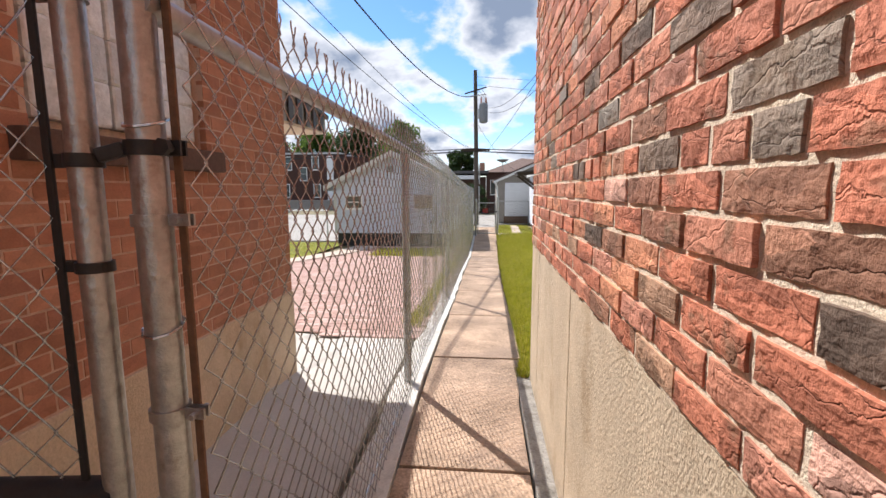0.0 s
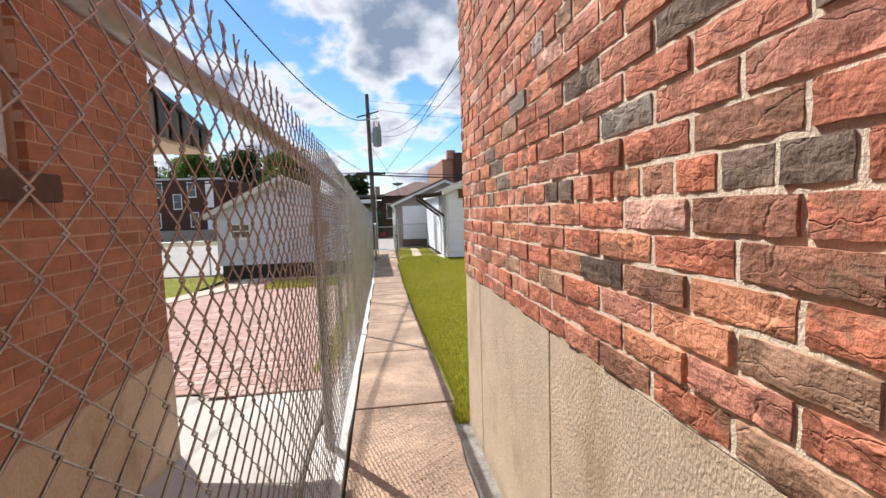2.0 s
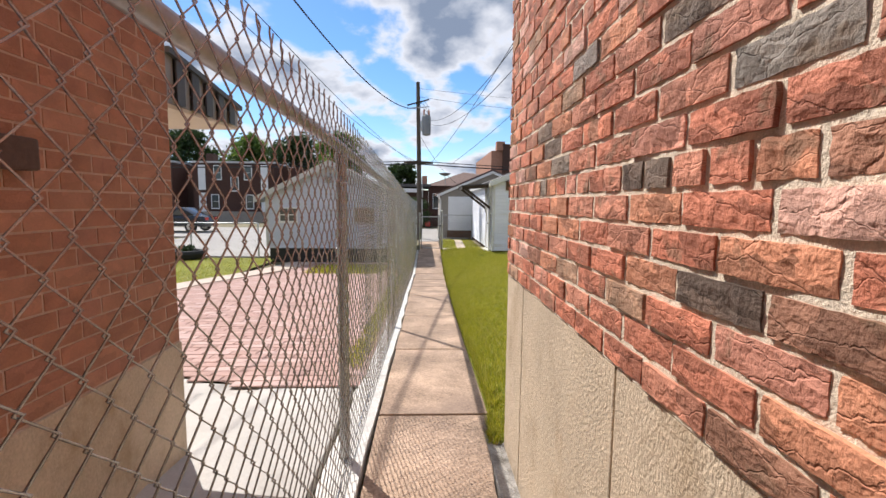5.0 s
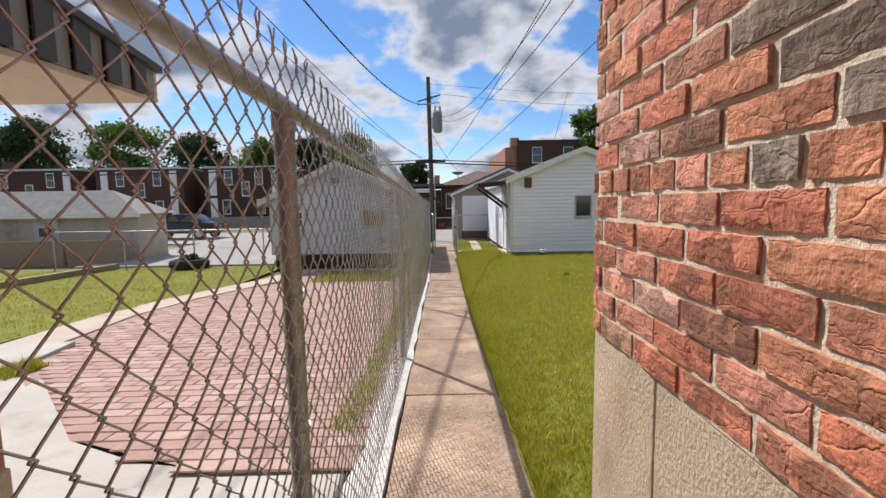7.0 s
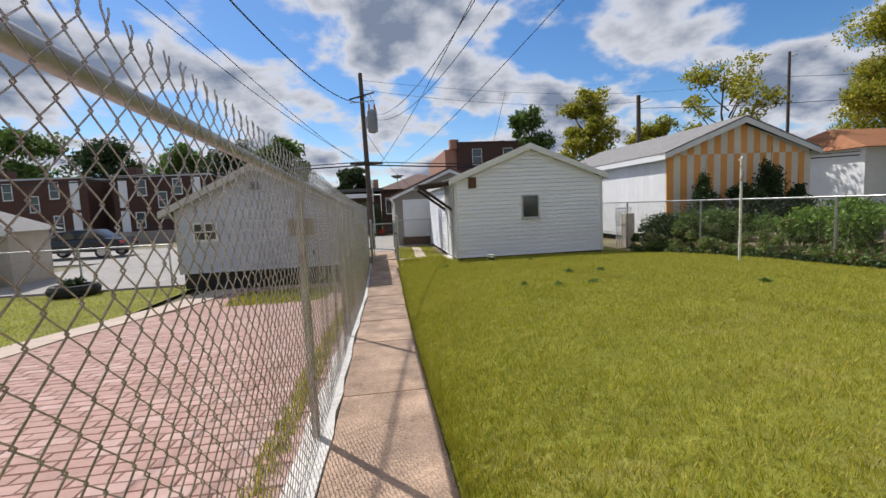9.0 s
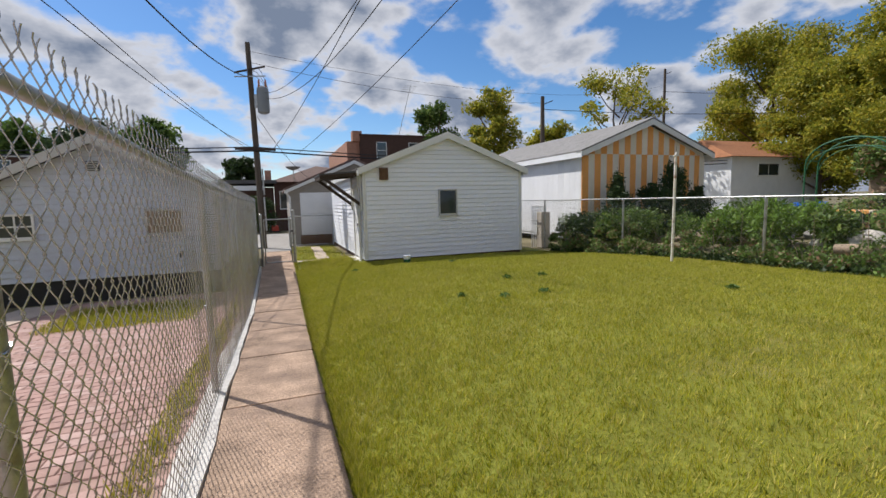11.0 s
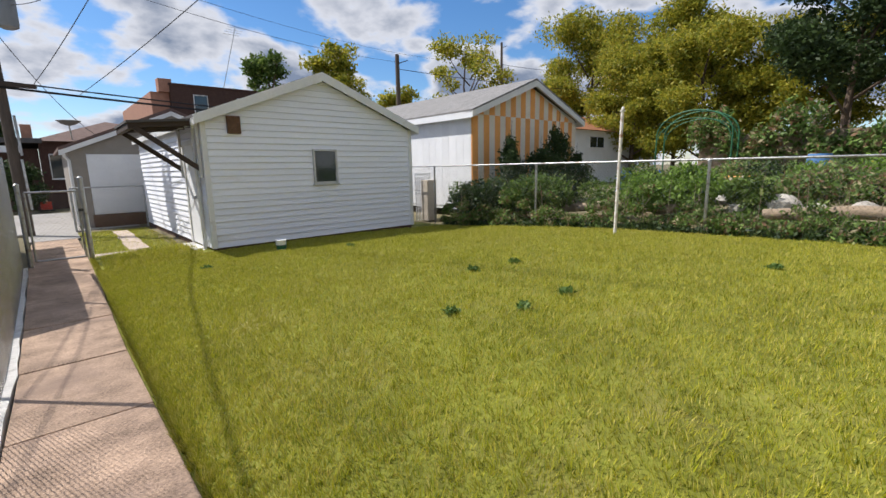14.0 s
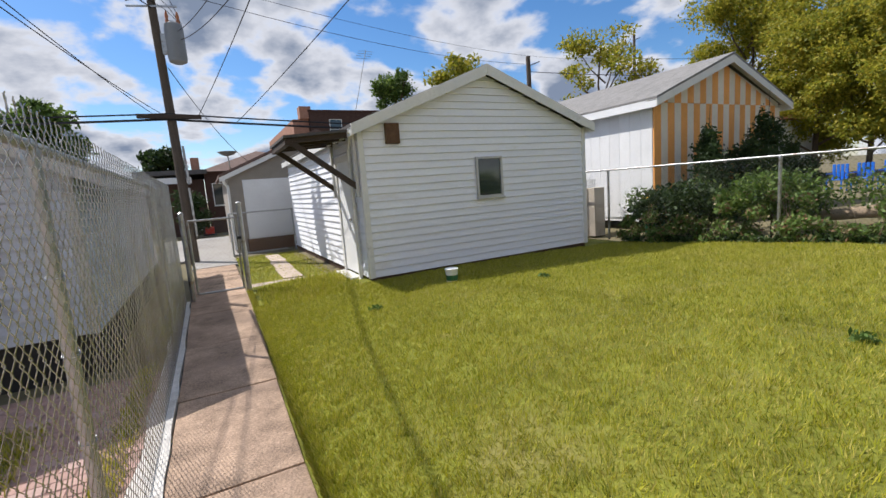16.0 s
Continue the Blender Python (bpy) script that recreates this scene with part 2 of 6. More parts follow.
M_CURB = material("whitewashed_curb", (0.66, 0.64, 0.60), 0.92, var=0.25, scale=9, fine=90, bump=0.8, stain=(0.40, 0.37, 0.33), stain_at=0.62,
                  stain_scale=7, depth=0.01)
M_FOOT = material("crumbly_concrete", (0.40, 0.375, 0.34), 0.95, var=0.4, scale=11, fine=90, bump=1.0, stain=(0.20, 0.18, 0.15), stain_at=0.58, stain_scale=9, depth=0.012)
M_BORDER = material("patio_border", (0.47, 0.385, 0.32), 0.92, var=0.2, scale=3, fine=100, bump=0.4)
PINK = [(0.0, (0.41, 0.265, 0.225)), (0.3, (0.44, 0.29, 0.25)), (0.55, (0.385, 0.245, 0.21)), (0.8, (0.43, 0.30, 0.265))]
M_PAVER = material("pink_paver", PINK[0][1], 0.9, var=0.22, scale=7, fine=120, bump=0.45, palette=PINK, random_tint=0.1, stain=(0.36, 0.22, 0.18), stain_at=0.66)
M_PAVER_J = material("pink_paver_far", PINK[0][1], 0.9, var=0.22, scale=7, fine=120, bump=0.45, palette=PINK, random_tint=0.1, island=True)
M_JOINT = material("paver_joint", (0.35, 0.235, 0.195), 0.95, var=0.3, scale=12, fine=100, bump=0.4)
M_ASPHALT = material("alley_concrete", (0.32, 0.305, 0.285), 0.93, var=0.22, scale=0.8, fine=70, bump=0.4, stain=(0.30, 0.28, 0.26), stain_at=0.6, stain_scale=0.6)
M_SOIL = material("lawn_soil", (0.17, 0.18, 0.02), 0.95, var=0.5, scale=1.4, fine=40, bump=0.6, stain=(0.25, 0.215, 0.07), stain_at=0.62, stain_scale=0.9, depth=0.02)
M_GROUND = material("rough_ground", (0.15, 0.13, 0.07), 0.95, var=0.4, scale=0.5, fine=12, bump=0.6, stain=(0.25, 0.21, 0.13), stain_at=0.6, stain_scale=0.35, depth=0.03)
M_DIRT = material("bare_dirt", (0.24, 0.18, 0.12), 0.95, var=0.35, scale=3, fine=50, bump=0.8, depth=0.02)
M_GALV = material("galvanised_steel", (0.45, 0.46, 0.465), 0.5, 0.85, var=0.22, scale=9, fine=60, bump=0.12, stain=(0.36, 0.35, 0.33), stain_at=0.64, stain_scale=6)
M_GALV_OLD = material("weathered_steel", (0.42, 0.425, 0.42), 0.36, 0.85, var=0.3, scale=9, fine=70, bump=0.25, stain=(0.20, 0.13, 0.08), stain_at=0.60, stain_scale=8)
M_WIRE = material("fence_wire", (0.46, 0.48, 0.51), 0.27, 0.9, var=0.3, scale=3, fine=25, bump=0.0, stain=(0.30, 0.28, 0.26), stain_at=0.63, stain_scale=2)
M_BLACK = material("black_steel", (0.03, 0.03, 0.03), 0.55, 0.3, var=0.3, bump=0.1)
M_SIDING = material("white_vinyl", (0.83, 0.85, 0.90), 0.5, var=0.07, scale=1.2, fine=30, bump=0.08, stain=(0.64, 0.60, 0.50), stain_at=0.70, stain_scale=0.9,
                    random_tint=0.025, stretch=(0.5, 0.5, 2))
M_SIDING_G = material("grey_siding", (0.54, 0.58, 0.66), 0.6, var=0.1, scale=1.2, fine=30, bump=0.1, stain=(0.48, 0.46, 0.42), stain_at=0.66, random_tint=0.03)
M_TRIM = material("white_trim", (0.74, 0.74, 0.72), 0.55, var=0.1, scale=3, fine=40, bump=0.1, stain=(0.48, 0.45, 0.40), stain_at=0.68, stain_scale=3)
M_TRIM_G = material("grey_trim", (0.52, 0.52, 0.51), 0.6, var=0.14, scale=3, fine=40, bump=0.15, stain=(0.36, 0.34, 0.31), stain_at=0.64, stain_scale=3)
M_SHINGLE = material("dark_shingle", (0.085, 0.08, 0.078), 0.92, var=0.35, scale=5, fine=90, bump=0.6, random_tint=0.2)
M_SHINGLE_G = material("grey_shingle", (0.22, 0.215, 0.21), 0.92, var=0.3, scale=4, fine=90, bump=0.6, random_tint=0.15)
M_SHINGLE_R = material("rust_shingle", (0.30, 0.13, 0.06), 0.92, var=0.3, scale=4, fine=60, bump=0.5)
M_SHINGLE_B = material("brown_shingle", (0.15, 0.10, 0.085), 0.92, var=0.3, scale=4, fine=60, bump=0.5)
M_DARKWOOD = material("dark_stained_wood", (0.055, 0.038, 0.028), 0.75, var=0.4, scale=6, fine=40, bump=0.4, stretch=(6, 1, 6))
M_RAWWOOD = material("weathered_wood", (0.30, 0.23, 0.16), 0.85, var=0.35, scale=5, fine=50, bump=0.5, stretch=(4, 1, 4))
M_POLE = material("pole_wood", (0.10, 0.078, 0.06), 0.9, var=0.4, scale=5, fine=40, bump=0.6, stretch=(8, 8, 0.6))
M_ORANGE = material("orange_paint", (0.82, 0.38, 0.11), 0.65, var=0.12, scale=3, fine=50, bump=0.2, random_tint=0.06)
M_CREAM = material("cream_paint", (0.78, 0.70, 0.58), 0.65, var=0.1, scale=3, fine=50, bump=0.2, random_tint=0.05)
M_WHITE = material("white_paint", (0.78, 0.79, 0.80), 0.6, var=0.08, scale=2, fine=40, bump=0.15, random_tint=0.04)
M_RUSTWHITE = material("rusty_white_paint", (0.72, 0.69, 0.64), 0.7, var=0.15, scale=8, fine=60, bump=0.3, stain=(0.28, 0.13, 0.06), stain_at=0.58, stain_scale=9)
M_BROWNBRICK = brick_material("brown_brick", BROWN_PALETTE, False, 0.4)
M_TANWALL = material("tan_wall", (0.30, 0.27, 0.235), 0.9, var=0.15, scale=3, fine=50, bump=0.3)
M_BEIGE = material("beige_stucco", (0.50, 0.44, 0.36), 0.92, var=0.15, scale=2, fine=50, bump=0.4, stain=(0.28, 0.24, 0.19), stain_at=0.62, stain_scale=1)
M_REDBRICKFAR = material("orange_brick_far", (0.36, 0.19, 0.13), 0.9, var=0.25, scale=5, fine=25, bump=0.4)
M_RUST = material("rusty_sheet", (0.15, 0.085, 0.05), 0.8, 0.2, var=0.35, scale=12, fine=60, bump=0.4)
M_GLASS = material("window_glass", (0.035, 0.045, 0.045), 0.06, var=0.15, scale=1.5, fine=8, bump=0.02, spec=0.8)
M_BLOCK = material("glass_block", (0.56, 0.60, 0.61), 0.14, var=0.3, scale=14, fine=40, bump=0.5, spec=0.8, random_tint=0.2)
# window sill's own brown; also the painted shadow under the white garage
M_SILL_SHADE = material("dark_sill_and_shade", (0.10, 0.06, 0.045), 0.85, var=0.3, bump=0.3)
M_TRANSF = material("grey_transformer", (0.24, 0.25, 0.26), 0.5, 0.2, var=0.12, bump=0.05)
M_CABLE = material("black_cable", (0.02, 0.02, 0.022), 0.6, var=0.2, bump=0.0)
M_AWN_D = material("awning_dark", (0.085, 0.085, 0.085), 0.5, 0.3, var=0.15, bump=0.05)
M_AWN_L = material("awning_grey", (0.30, 0.30, 0.295), 0.5, 0.2, var=0.12, bump=0.05)
M_AWN_C = material("awning_cream", (0.62, 0.53, 0.42), 0.6, var=0.12, scale=2, bump=0.08)
M_GREENPAINT = material("green_paint", (0.03, 0.13, 0.06), 0.5, 0.1, var=0.25, bump=0.15)
M_BLUE = material("blue_plastic", (0.02, 0.16, 0.62), 0.4, var=0.1, bump=0.02)
M_BLUE2 = material("faded_blue_tarp", (0.08, 0.20, 0.42), 0.6, var=0.25, scale=4, bump=0.4)
M_REDPL = material("red_plastic", (0.62, 0.05, 0.03), 0.45, var=0.1, bump=0.02)
M_YELLOW = material("yellow_plastic", (0.70, 0.46, 0.03), 0.45, var=0.1, bump=0.02)
M_STONE = material("garden_stone", (0.42, 0.39, 0.34), 0.92, var=0.3, scale=5, fine=40, bump=0.7, random_tint=0.2)
M_TERRA = material("terracotta", (0.42, 0.17, 0.09), 0.85, var=0.2, bump=0.2)
M_RUBBER = material("black_rubber", (0.022, 0.022, 0.022), 0.8, var=0.3, bump=0.3)
M_CARPAINT = material("dark_car_paint", (0.02, 0.022, 0.028), 0.18, 0.3, var=0.1, bump=0.0, spec=0.7)
M_CHROME = material("wheel_alloy", (0.5, 0.5, 0.5), 0.3, 0.9, var=0.1, bump=0.0)
M_LAMPGLASS = material("lamp_glass", (0.5, 0.5, 0.5), 0.1, var=0.1, bump=0.0)
M_BARK = material("bark", (0.13, 0.095, 0.07), 0.95, var=0.4, scale=4, fine=30, bump=0.9, depth=0.03, stretch=(3, 3, 0.7))
GRASS = [(0.0, (0.320, 0.345, 0.014)), (0.2, (0.408, 0.410, 0.019)), (0.4, (0.211, 0.254, 0.012)), (0.58, (0.490, 0.448, 0.036)), (0.76, (0.620, 0.546, 0.144)), (0.84, (0.150, 0.202, 0.017))]
M_GRASS = leaf_material("grass_blades", GRASS, 0.33, (0.62, 0.50, 0.17))
M_GRASS_DK = leaf_material("weed_leaves", [(0.0, (0.08, 0.15, 0.03)), (0.5, (0.12, 0.20, 0.05))], 0.3)
GREEN = [(0.0, (0.091, 0.156, 0.029)), (0.3, (0.130, 0.208, 0.039)), (0.6, (0.065, 0.111, 0.023)), (0.85, (0.208, 0.273, 0.065))]
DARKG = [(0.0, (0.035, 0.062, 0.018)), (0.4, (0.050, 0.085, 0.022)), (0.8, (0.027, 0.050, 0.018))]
OLIVE = [(0.0, (0.300, 0.306, 0.031)), (0.3, (0.375, 0.350, 0.037)), (0.55, (0.188, 0.219, 0.027)), (0.8, (0.475, 0.400, 0.050))]
IVY = [(0.0, (0.121, 0.203, 0.047)), (0.35, (0.189, 0.284, 0.068)), (0.6, (0.081, 0.128, 0.034)), (0.70, (0.30, 0.33, 0.13)), (0.78, (0.26, 0.155, 0.085)), (0.90, (0.36, 0.30, 0.17))]
BRIGHTG = [(0.0, (0.156, 0.260, 0.039)), (0.4, (0.208, 0.325, 0.052)), (0.8, (0.117, 0.195, 0.039))]
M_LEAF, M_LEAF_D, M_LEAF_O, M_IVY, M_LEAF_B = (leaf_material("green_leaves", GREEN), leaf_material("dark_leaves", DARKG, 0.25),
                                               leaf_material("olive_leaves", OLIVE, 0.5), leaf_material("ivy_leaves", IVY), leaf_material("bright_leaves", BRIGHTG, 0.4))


# ---- mesh helpers ----
class Shape:
    """Vertices and faces in world metres, gathered for one mesh."""

    def __init__(self):
        self.v, self.f = [], []

    def add(self, verts, faces):
        n = len(self.v)
        self.v += [tuple(p) for p in verts]
        self.f += [tuple(i + n for i in face) for face in faces]
        return self

    def box(self, x0, x1, y0, y1, z0, z1):
        return self.add([(x, y, z) for x in (x0, x1) for y in (y0, y1) for z in (z0, z1)],
                        [(0, 1, 3, 2), (4, 6, 7, 5), (0, 4, 5, 1), (2, 3, 7, 6), (0, 2, 6, 4), (1, 5, 7, 3)])

    def prism(self, poly, axis, a, b):
        """A flat outline carried along an axis: 'x' takes (y, z), 'y' takes (x, z), 'z' takes (x, y)."""
        put = {"x": lambda p, c: (c, p[0], p[1]), "y": lambda p, c: (p[0], c, p[1]), "z": lambda p, c: (p[0], p[1], c)}[axis]
        n = len(poly)
        faces = [tuple(range(n))[::-1], tuple(range(n, 2 * n))] + [(i, (i + 1) % n, n + (i + 1) % n, n + i) for i in range(n)]
        return self.add([put(p, a) for p in poly] + [put(p, b) for p in poly], faces)

    def tube(self, pts, r, n=8, cap=True):
        pts = [Vector(p) for p in pts]
        rs = r if isinstance(r, (list, tuple)) else [r] * len(pts)
        verts, faces = [], []
        ref = None
        for i, p in enumerate(pts):
            d = (pts[min(i + 1, len(pts) - 1)] - pts[max(i - 1, 0)]).normalized()
            if ref is None:
                ref = d.orthogonal().normalized()
            u = (ref - d * ref.dot(d)).normalized()
            ref = u
            w = d.cross(u)
            for k in range(n):
                a = 2 * math.pi * k / n
                verts.append(p + (u * math.cos(a) + w * math.sin(a)) * rs[i])
        for i in range(len(pts) - 1):
            for k in range(n):
                faces.append((i * n + k, i * n + (k + 1) % n, (i + 1) * n + (k + 1) % n, (i + 1) * n + k))
        if cap:
            faces += [tuple(range(n))[::-1], tuple(range((len(pts) - 1) * n, len(pts) * n))]
        return self.add(verts, faces)

    def beam(self, a, b, w, h):
        """A square timber from a to b."""
        a, b = Vector(a), Vector(b)
        d = (b - a).normalized()
        s = d.cross(Vector((0, 0, 1)))
        s = s.normalized() if s.length > 1e-3 else Vector((1, 0, 0))
        u = s.cross(d).normalized()
        vs = [p + s * (i * w / 2) + u * (j * h / 2) for p in (a, b) for i in (-1, 1) for j in (-1, 1)]
        return self.add(vs, [(0, 1, 3, 2), (4, 6, 7, 5), (0, 4, 5, 1), (2, 3, 7, 6), (0, 2, 6, 4), (1, 5, 7, 3)])

    def lathe(self, cx, cy, profile, n=16):
        verts, faces = [], []
        for r, z in profile:
            for k in range(n):
                a = 2 * math.pi * k / n
                verts.append((cx + r * math.cos(a), cy + r * math.sin(a), z))
        for i in range(len(profile) - 1):
            for k in range(n):
                faces.append((i * n + k, i * n + (k + 1) % n, (i + 1) * n + (k + 1) % n, (i + 1) * n + k))
        faces += [tuple(range(n))[::-1], tuple(range((len(profile) - 1) * n, len(profile) * n))]
        return self.add(verts, faces)


def thing(name, base, label, category, group="", kind=""):
    ob = new(name)
    ob.location = base
    ob.empty_display_size = 0.1
    return tagged(ob, label, category, group, kind)


def world_place(ob):
    p = Vector((0, 0, 0))
    while ob:
        p += ob.location
        ob = ob.parent
    return p


def part(name, shape, material_, parent=None, label="", bevel=0.0, smooth=False, category="", kind="", group=""):
    me = bpy.data.meshes.new(name)
    off = world_place(parent) if parent else Vector((0, 0, 0))
    if parent:
        vs = [(p[0] - off.x, p[1] - off.y, p[2] - off.z) for p in shape.v]
    else:
        vs = shape.v
    me.from_pydata(vs, [], shape.f)
    bm = bmesh.new()
    bm.from_mesh(me)
    bmesh.ops.recalc_face_normals(bm, faces=bm.faces)
    if bevel:
        bmesh.ops.bevel(bm, geom=bm.edges[:], offset=bevel, segments=2, affect="EDGES", profile=0.6, clamp_overlap=True)
    bm.to_mesh(me)
    bm.free()
    if smooth:
        me.polygons.foreach_set("use_smooth", [True] * len(me.polygons))
        me.set_sharp_from_angle(angle=radians(40))
    me.materials.append(material_)
    ob = new(name, me)
    ob.parent = parent
    return tagged(ob, label, category, group, kind)


def raw_mesh(name, verts, faces_n, corners, material_, parent=None, smooth=False):
    """A large mesh straight from arrays: verts (n, 3), all faces with faces_n corners."""
    me = bpy.data.meshes.new(name)
    off = world_place(parent) if parent else Vector((0, 0, 0))
    verts = np.asarray(verts, dtype=np.float32) - np.array(off, dtype=np.float32)
    corners = np.asarray(corners, dtype=np.int32).ravel()
    count = len(corners) // faces_n
    me.vertices.add(len(verts)); me.vertices.foreach_set("co", verts.ravel())
    me.loops.add(len(corners)); me.loops.foreach_set("vertex_index", corners)
    me.polygons.add(count)
    me.polygons.foreach_set("loop_start", np.arange(count, dtype=np.int32) * faces_n)
    me.polygons.foreach_set("use_smooth", np.full(count, smooth, dtype=bool))
    me.update(calc_edges=True)
    me.validate()
    me.materials.append(material_)
    ob = new(name, me)
    ob.parent = parent
    return ob


# ---- the lie of the land ----
RUN = ((-90, 0.065), (4.6, 0.065), (7.1, -0.105), (9.7, -0.23), (13.8, -0.56), (17.0, -0.60), (19.5, -0.52), (400, -0.52))


def run_z(y):
    """Height of the walkway along the yard."""
    for (a, za), (b, zb) in zip(RUN, RUN[1:]):
        if y <= b:
            return za + (zb - za) * (y - a) / (b - a)
    return RUN[-1][1]


CROWN = ((-90, 0.06), (4.5, 0.05), (8.4, 0.03), (10.0, 0.0), (12.5, -0.07), (14.0, -0.135), (16.0, -0.27), (17.2, -0.385), (18.1, -0.43), (20.0, -0.43), (9000, -0.42))


def land(x, y):
    """The ground: level with the walkway at its edge, with a crowned lawn beside it."""
    z = run_z(y)
    if x > 0.4:
        top = next(za + (zb - za) * (y - a) / (b - a) for (a, za), (b, zb) in zip(CROWN, CROWN[1:]) if y <= b)
        top -= 0.10 * min(max((x - 5.0) / 3.3, 0.0), 1.0) ** 1.5
        z += (top - z) * (1 - math.exp(-(x - 0.4) / 1.1))
    if x > 8.6:
        z += 0.35 * min((x - 8.6) / 2.5, 1.0)
    return z


# ---- ground ----
def axis_steps(lo, hi, fine_lo, fine_hi, fine):
    inner = list(np.arange(fine_lo, fine_hi + 1e-6, fine))
    out, step = [], fine
    a = fine_lo
    while a > lo:
        step *= 1.6
        a = max(a - step, lo)
        out.insert(0, a)
    rest, step, b = [], fine, fine_hi
    while b < hi:
        step *= 1.6
        b = min(b + step, hi)
        rest.append(b)
    return out + inner + rest


def sheet(xs, ys, height):
    verts = np.array([(x, y, height(x, y)) for y in ys for x in xs])
    n = len(xs)
    quads = np.array([(j * n + i, j * n + i + 1, (j + 1) * n + i + 1, (j + 1) * n + i) for j in range(len(ys) - 1) for i in range(n - 1)])
    return verts, quads


v, q = sheet(axis_steps(-900, 900, -14, 24, 0.5), axis_steps(-500, 1500, -4, 30, 0.5), lambda x, y: land(x, y) - 0.06)
tagged(raw_mesh("ground", v, 4, q, M_GROUND, smooth=True), "rough grassy ground around the yards", "ground", kind="structure")


def strip(name, xs, ys, lift, thick, mat_, label, category, bev=0.0):
    """A paved sheet that follows the land, with real thickness."""
    s = Shape()
    n = len(xs)
    top = [(x, y, land(min(x, 0.4), y) + lift) for y in ys for x in xs]
    bot = [(x, y, z - thick) for x, y, z in top]
    m = len(top)
    f = []
    for j in range(len(ys) - 1):
        for i in range(n - 1):
            a = j * n + i
            f.append((a, a + 1, a + n + 1, a + n))
    for i in range(n - 1):
        f.append((i, m + i, m + i + 1, i + 1))
        a = (len(ys) - 1) * n + i
        f.append((a, a + 1, m + a + 1, m + a))
    for j in range(len(ys) - 1):
        a = j * n
        f.append((a, a + n, m + a + n, m + a))
        b = j * n + n - 1
        f.append((b, m + b, m + b + n, b + n))
    s.add(top + bot, f)
    return tagged(part(name, s, mat_), label, category, kind="structure")


def walk_edge(y):
    """Right-hand edge of the walkway, which widens towards the gate."""
    for a, xa, b, xb in ((-9, 0.275, 4.35, 0.275), (4.35, 0.275, 4.7, 0.335), (4.7, 0.335, 8, 0.345), (8, 0.345, 11, 0.375), (11, 0.375, 17, 0.51), (17, 0.51, 30, 0.6)):
        if y <= b:
            return xa + (xb - xa) * (y - a) / (b - a)
    return 0.6


# lawn beside the walkway
lawn_xs = list(np.arange(0.32, 0.62, 0.025)) + list(np.linspace(0.64, 2.4, 16)) + list(np.linspace(2.55, 8.3, 24))
lawn_ys = list(np.linspace(4.32, 19.6, 70))


def lawn_z(x, y):
    """The turf, which stands a little proud of the walkway along a ragged lip."""
    over_ = x - walk_edge(y) - 0.012 * noise.noise(Vector((y * 5.0, 1.0, 0.0)))
    if over_ < 0.004:
        return run_z(y) - 0.03
    bump_ = 0.018 * noise.noise(Vector((x * 0.7, y * 0.7, 3.0))) + 0.012 * noise.noise(Vector((x * 2.3, y * 2.3, 9.0)))
    return land(x, y) + 0.026 * min(over_ / 0.03, 1.0) + bump_ * min(over_ * 2, 1)


v, q = sheet(lawn_xs, lawn_ys, lawn_z)
lawn = tagged(raw_mesh("lawn", v, 4, q, M_SOIL, smooth=True), "sunlit mown lawn with yellowish patches", "lawn", kind="structure")
v, q = sheet(list(np.linspace(-14.0, -4.95, 16)), list(np.linspace(4.0, 17.3, 24)), lambda x, y: land(x, y) + 0.01)
tagged(raw_mesh("side_lawn", v, 4, q, M_SOIL, smooth=True), "mown lawn of the neighbouring yard", "lawn", kind="structure")
v, q = sheet(list(np.linspace(0.62, 2.3, 8)), list(np.linspace(19.75, 24.6, 10)), lambda x, y: land(min(x, 0.4), y) + 0.01)
tagged(raw_mesh("back_lawn", v, 4, q, M_SOIL, smooth=True), "small patch of lawn behind the gate", "lawn", kind="structure")


def blades(name, n, place, mat_, h0, h1, w, parent, seed):
    rng = np.random.default_rng(seed)
    xy = place(rng, n)
    n = len(xy)
    zz = np.array([lawn_z(x, y) if x > 0.3 and y < 19.7 else land(x if x < -0.4 else min(x, 0.4), y) for x, y in xy])
    base = np.column_stack([xy, zz - 0.008])
    a = rng.uniform(0, 2 * np.pi, n)
    # tufts: blades of one small patch share their height and lean
    cell = np.floor(xy[:, 0] / 0.07 + 0.35 * np.sin(xy[:, 1] * 31)) * 12.9898 + np.floor(xy[:, 1] / 0.07 + 0.35 * np.sin(xy[:, 0] * 27)) * 78.233
    tuft = np.modf(np.abs(np.sin(cell)) * 43758.5453)[0]
    h = rng.uniform(h0, h1, n) * (0.65 + 0.6 * tuft)
    ww = rng.uniform(0.6, 1.2, n) * w
    side = np.column_stack([np.cos(a), np.sin(a), np.zeros(n)]) * ww[:, None]
    b = tuft * 40.0 + rng.normal(0, 0.9, n)
    lean = rng.uniform(0.1, 0.85, n) * h
    tip = base + np.column_stack([np.cos(b) * lean, np.sin(b) * lean, h])
    verts = np.stack([base - side, base + side, tip], axis=1).reshape(-1, 3)
    ob = raw_mesh(name, verts, 3, np.arange(3 * n), mat_, parent)
    return tagged(ob, kind="stuff")


def lawn_scatter(rng, n):
    """Denser along the walkway, thinner by the far fence."""
    y = 4.35 + 13.75 * rng.random(n) ** 0.95
    return np.column_stack([np.array([walk_edge(b) for b in y]) + 0.02 + 7.8 * rng.random(n) ** 1.6, y])


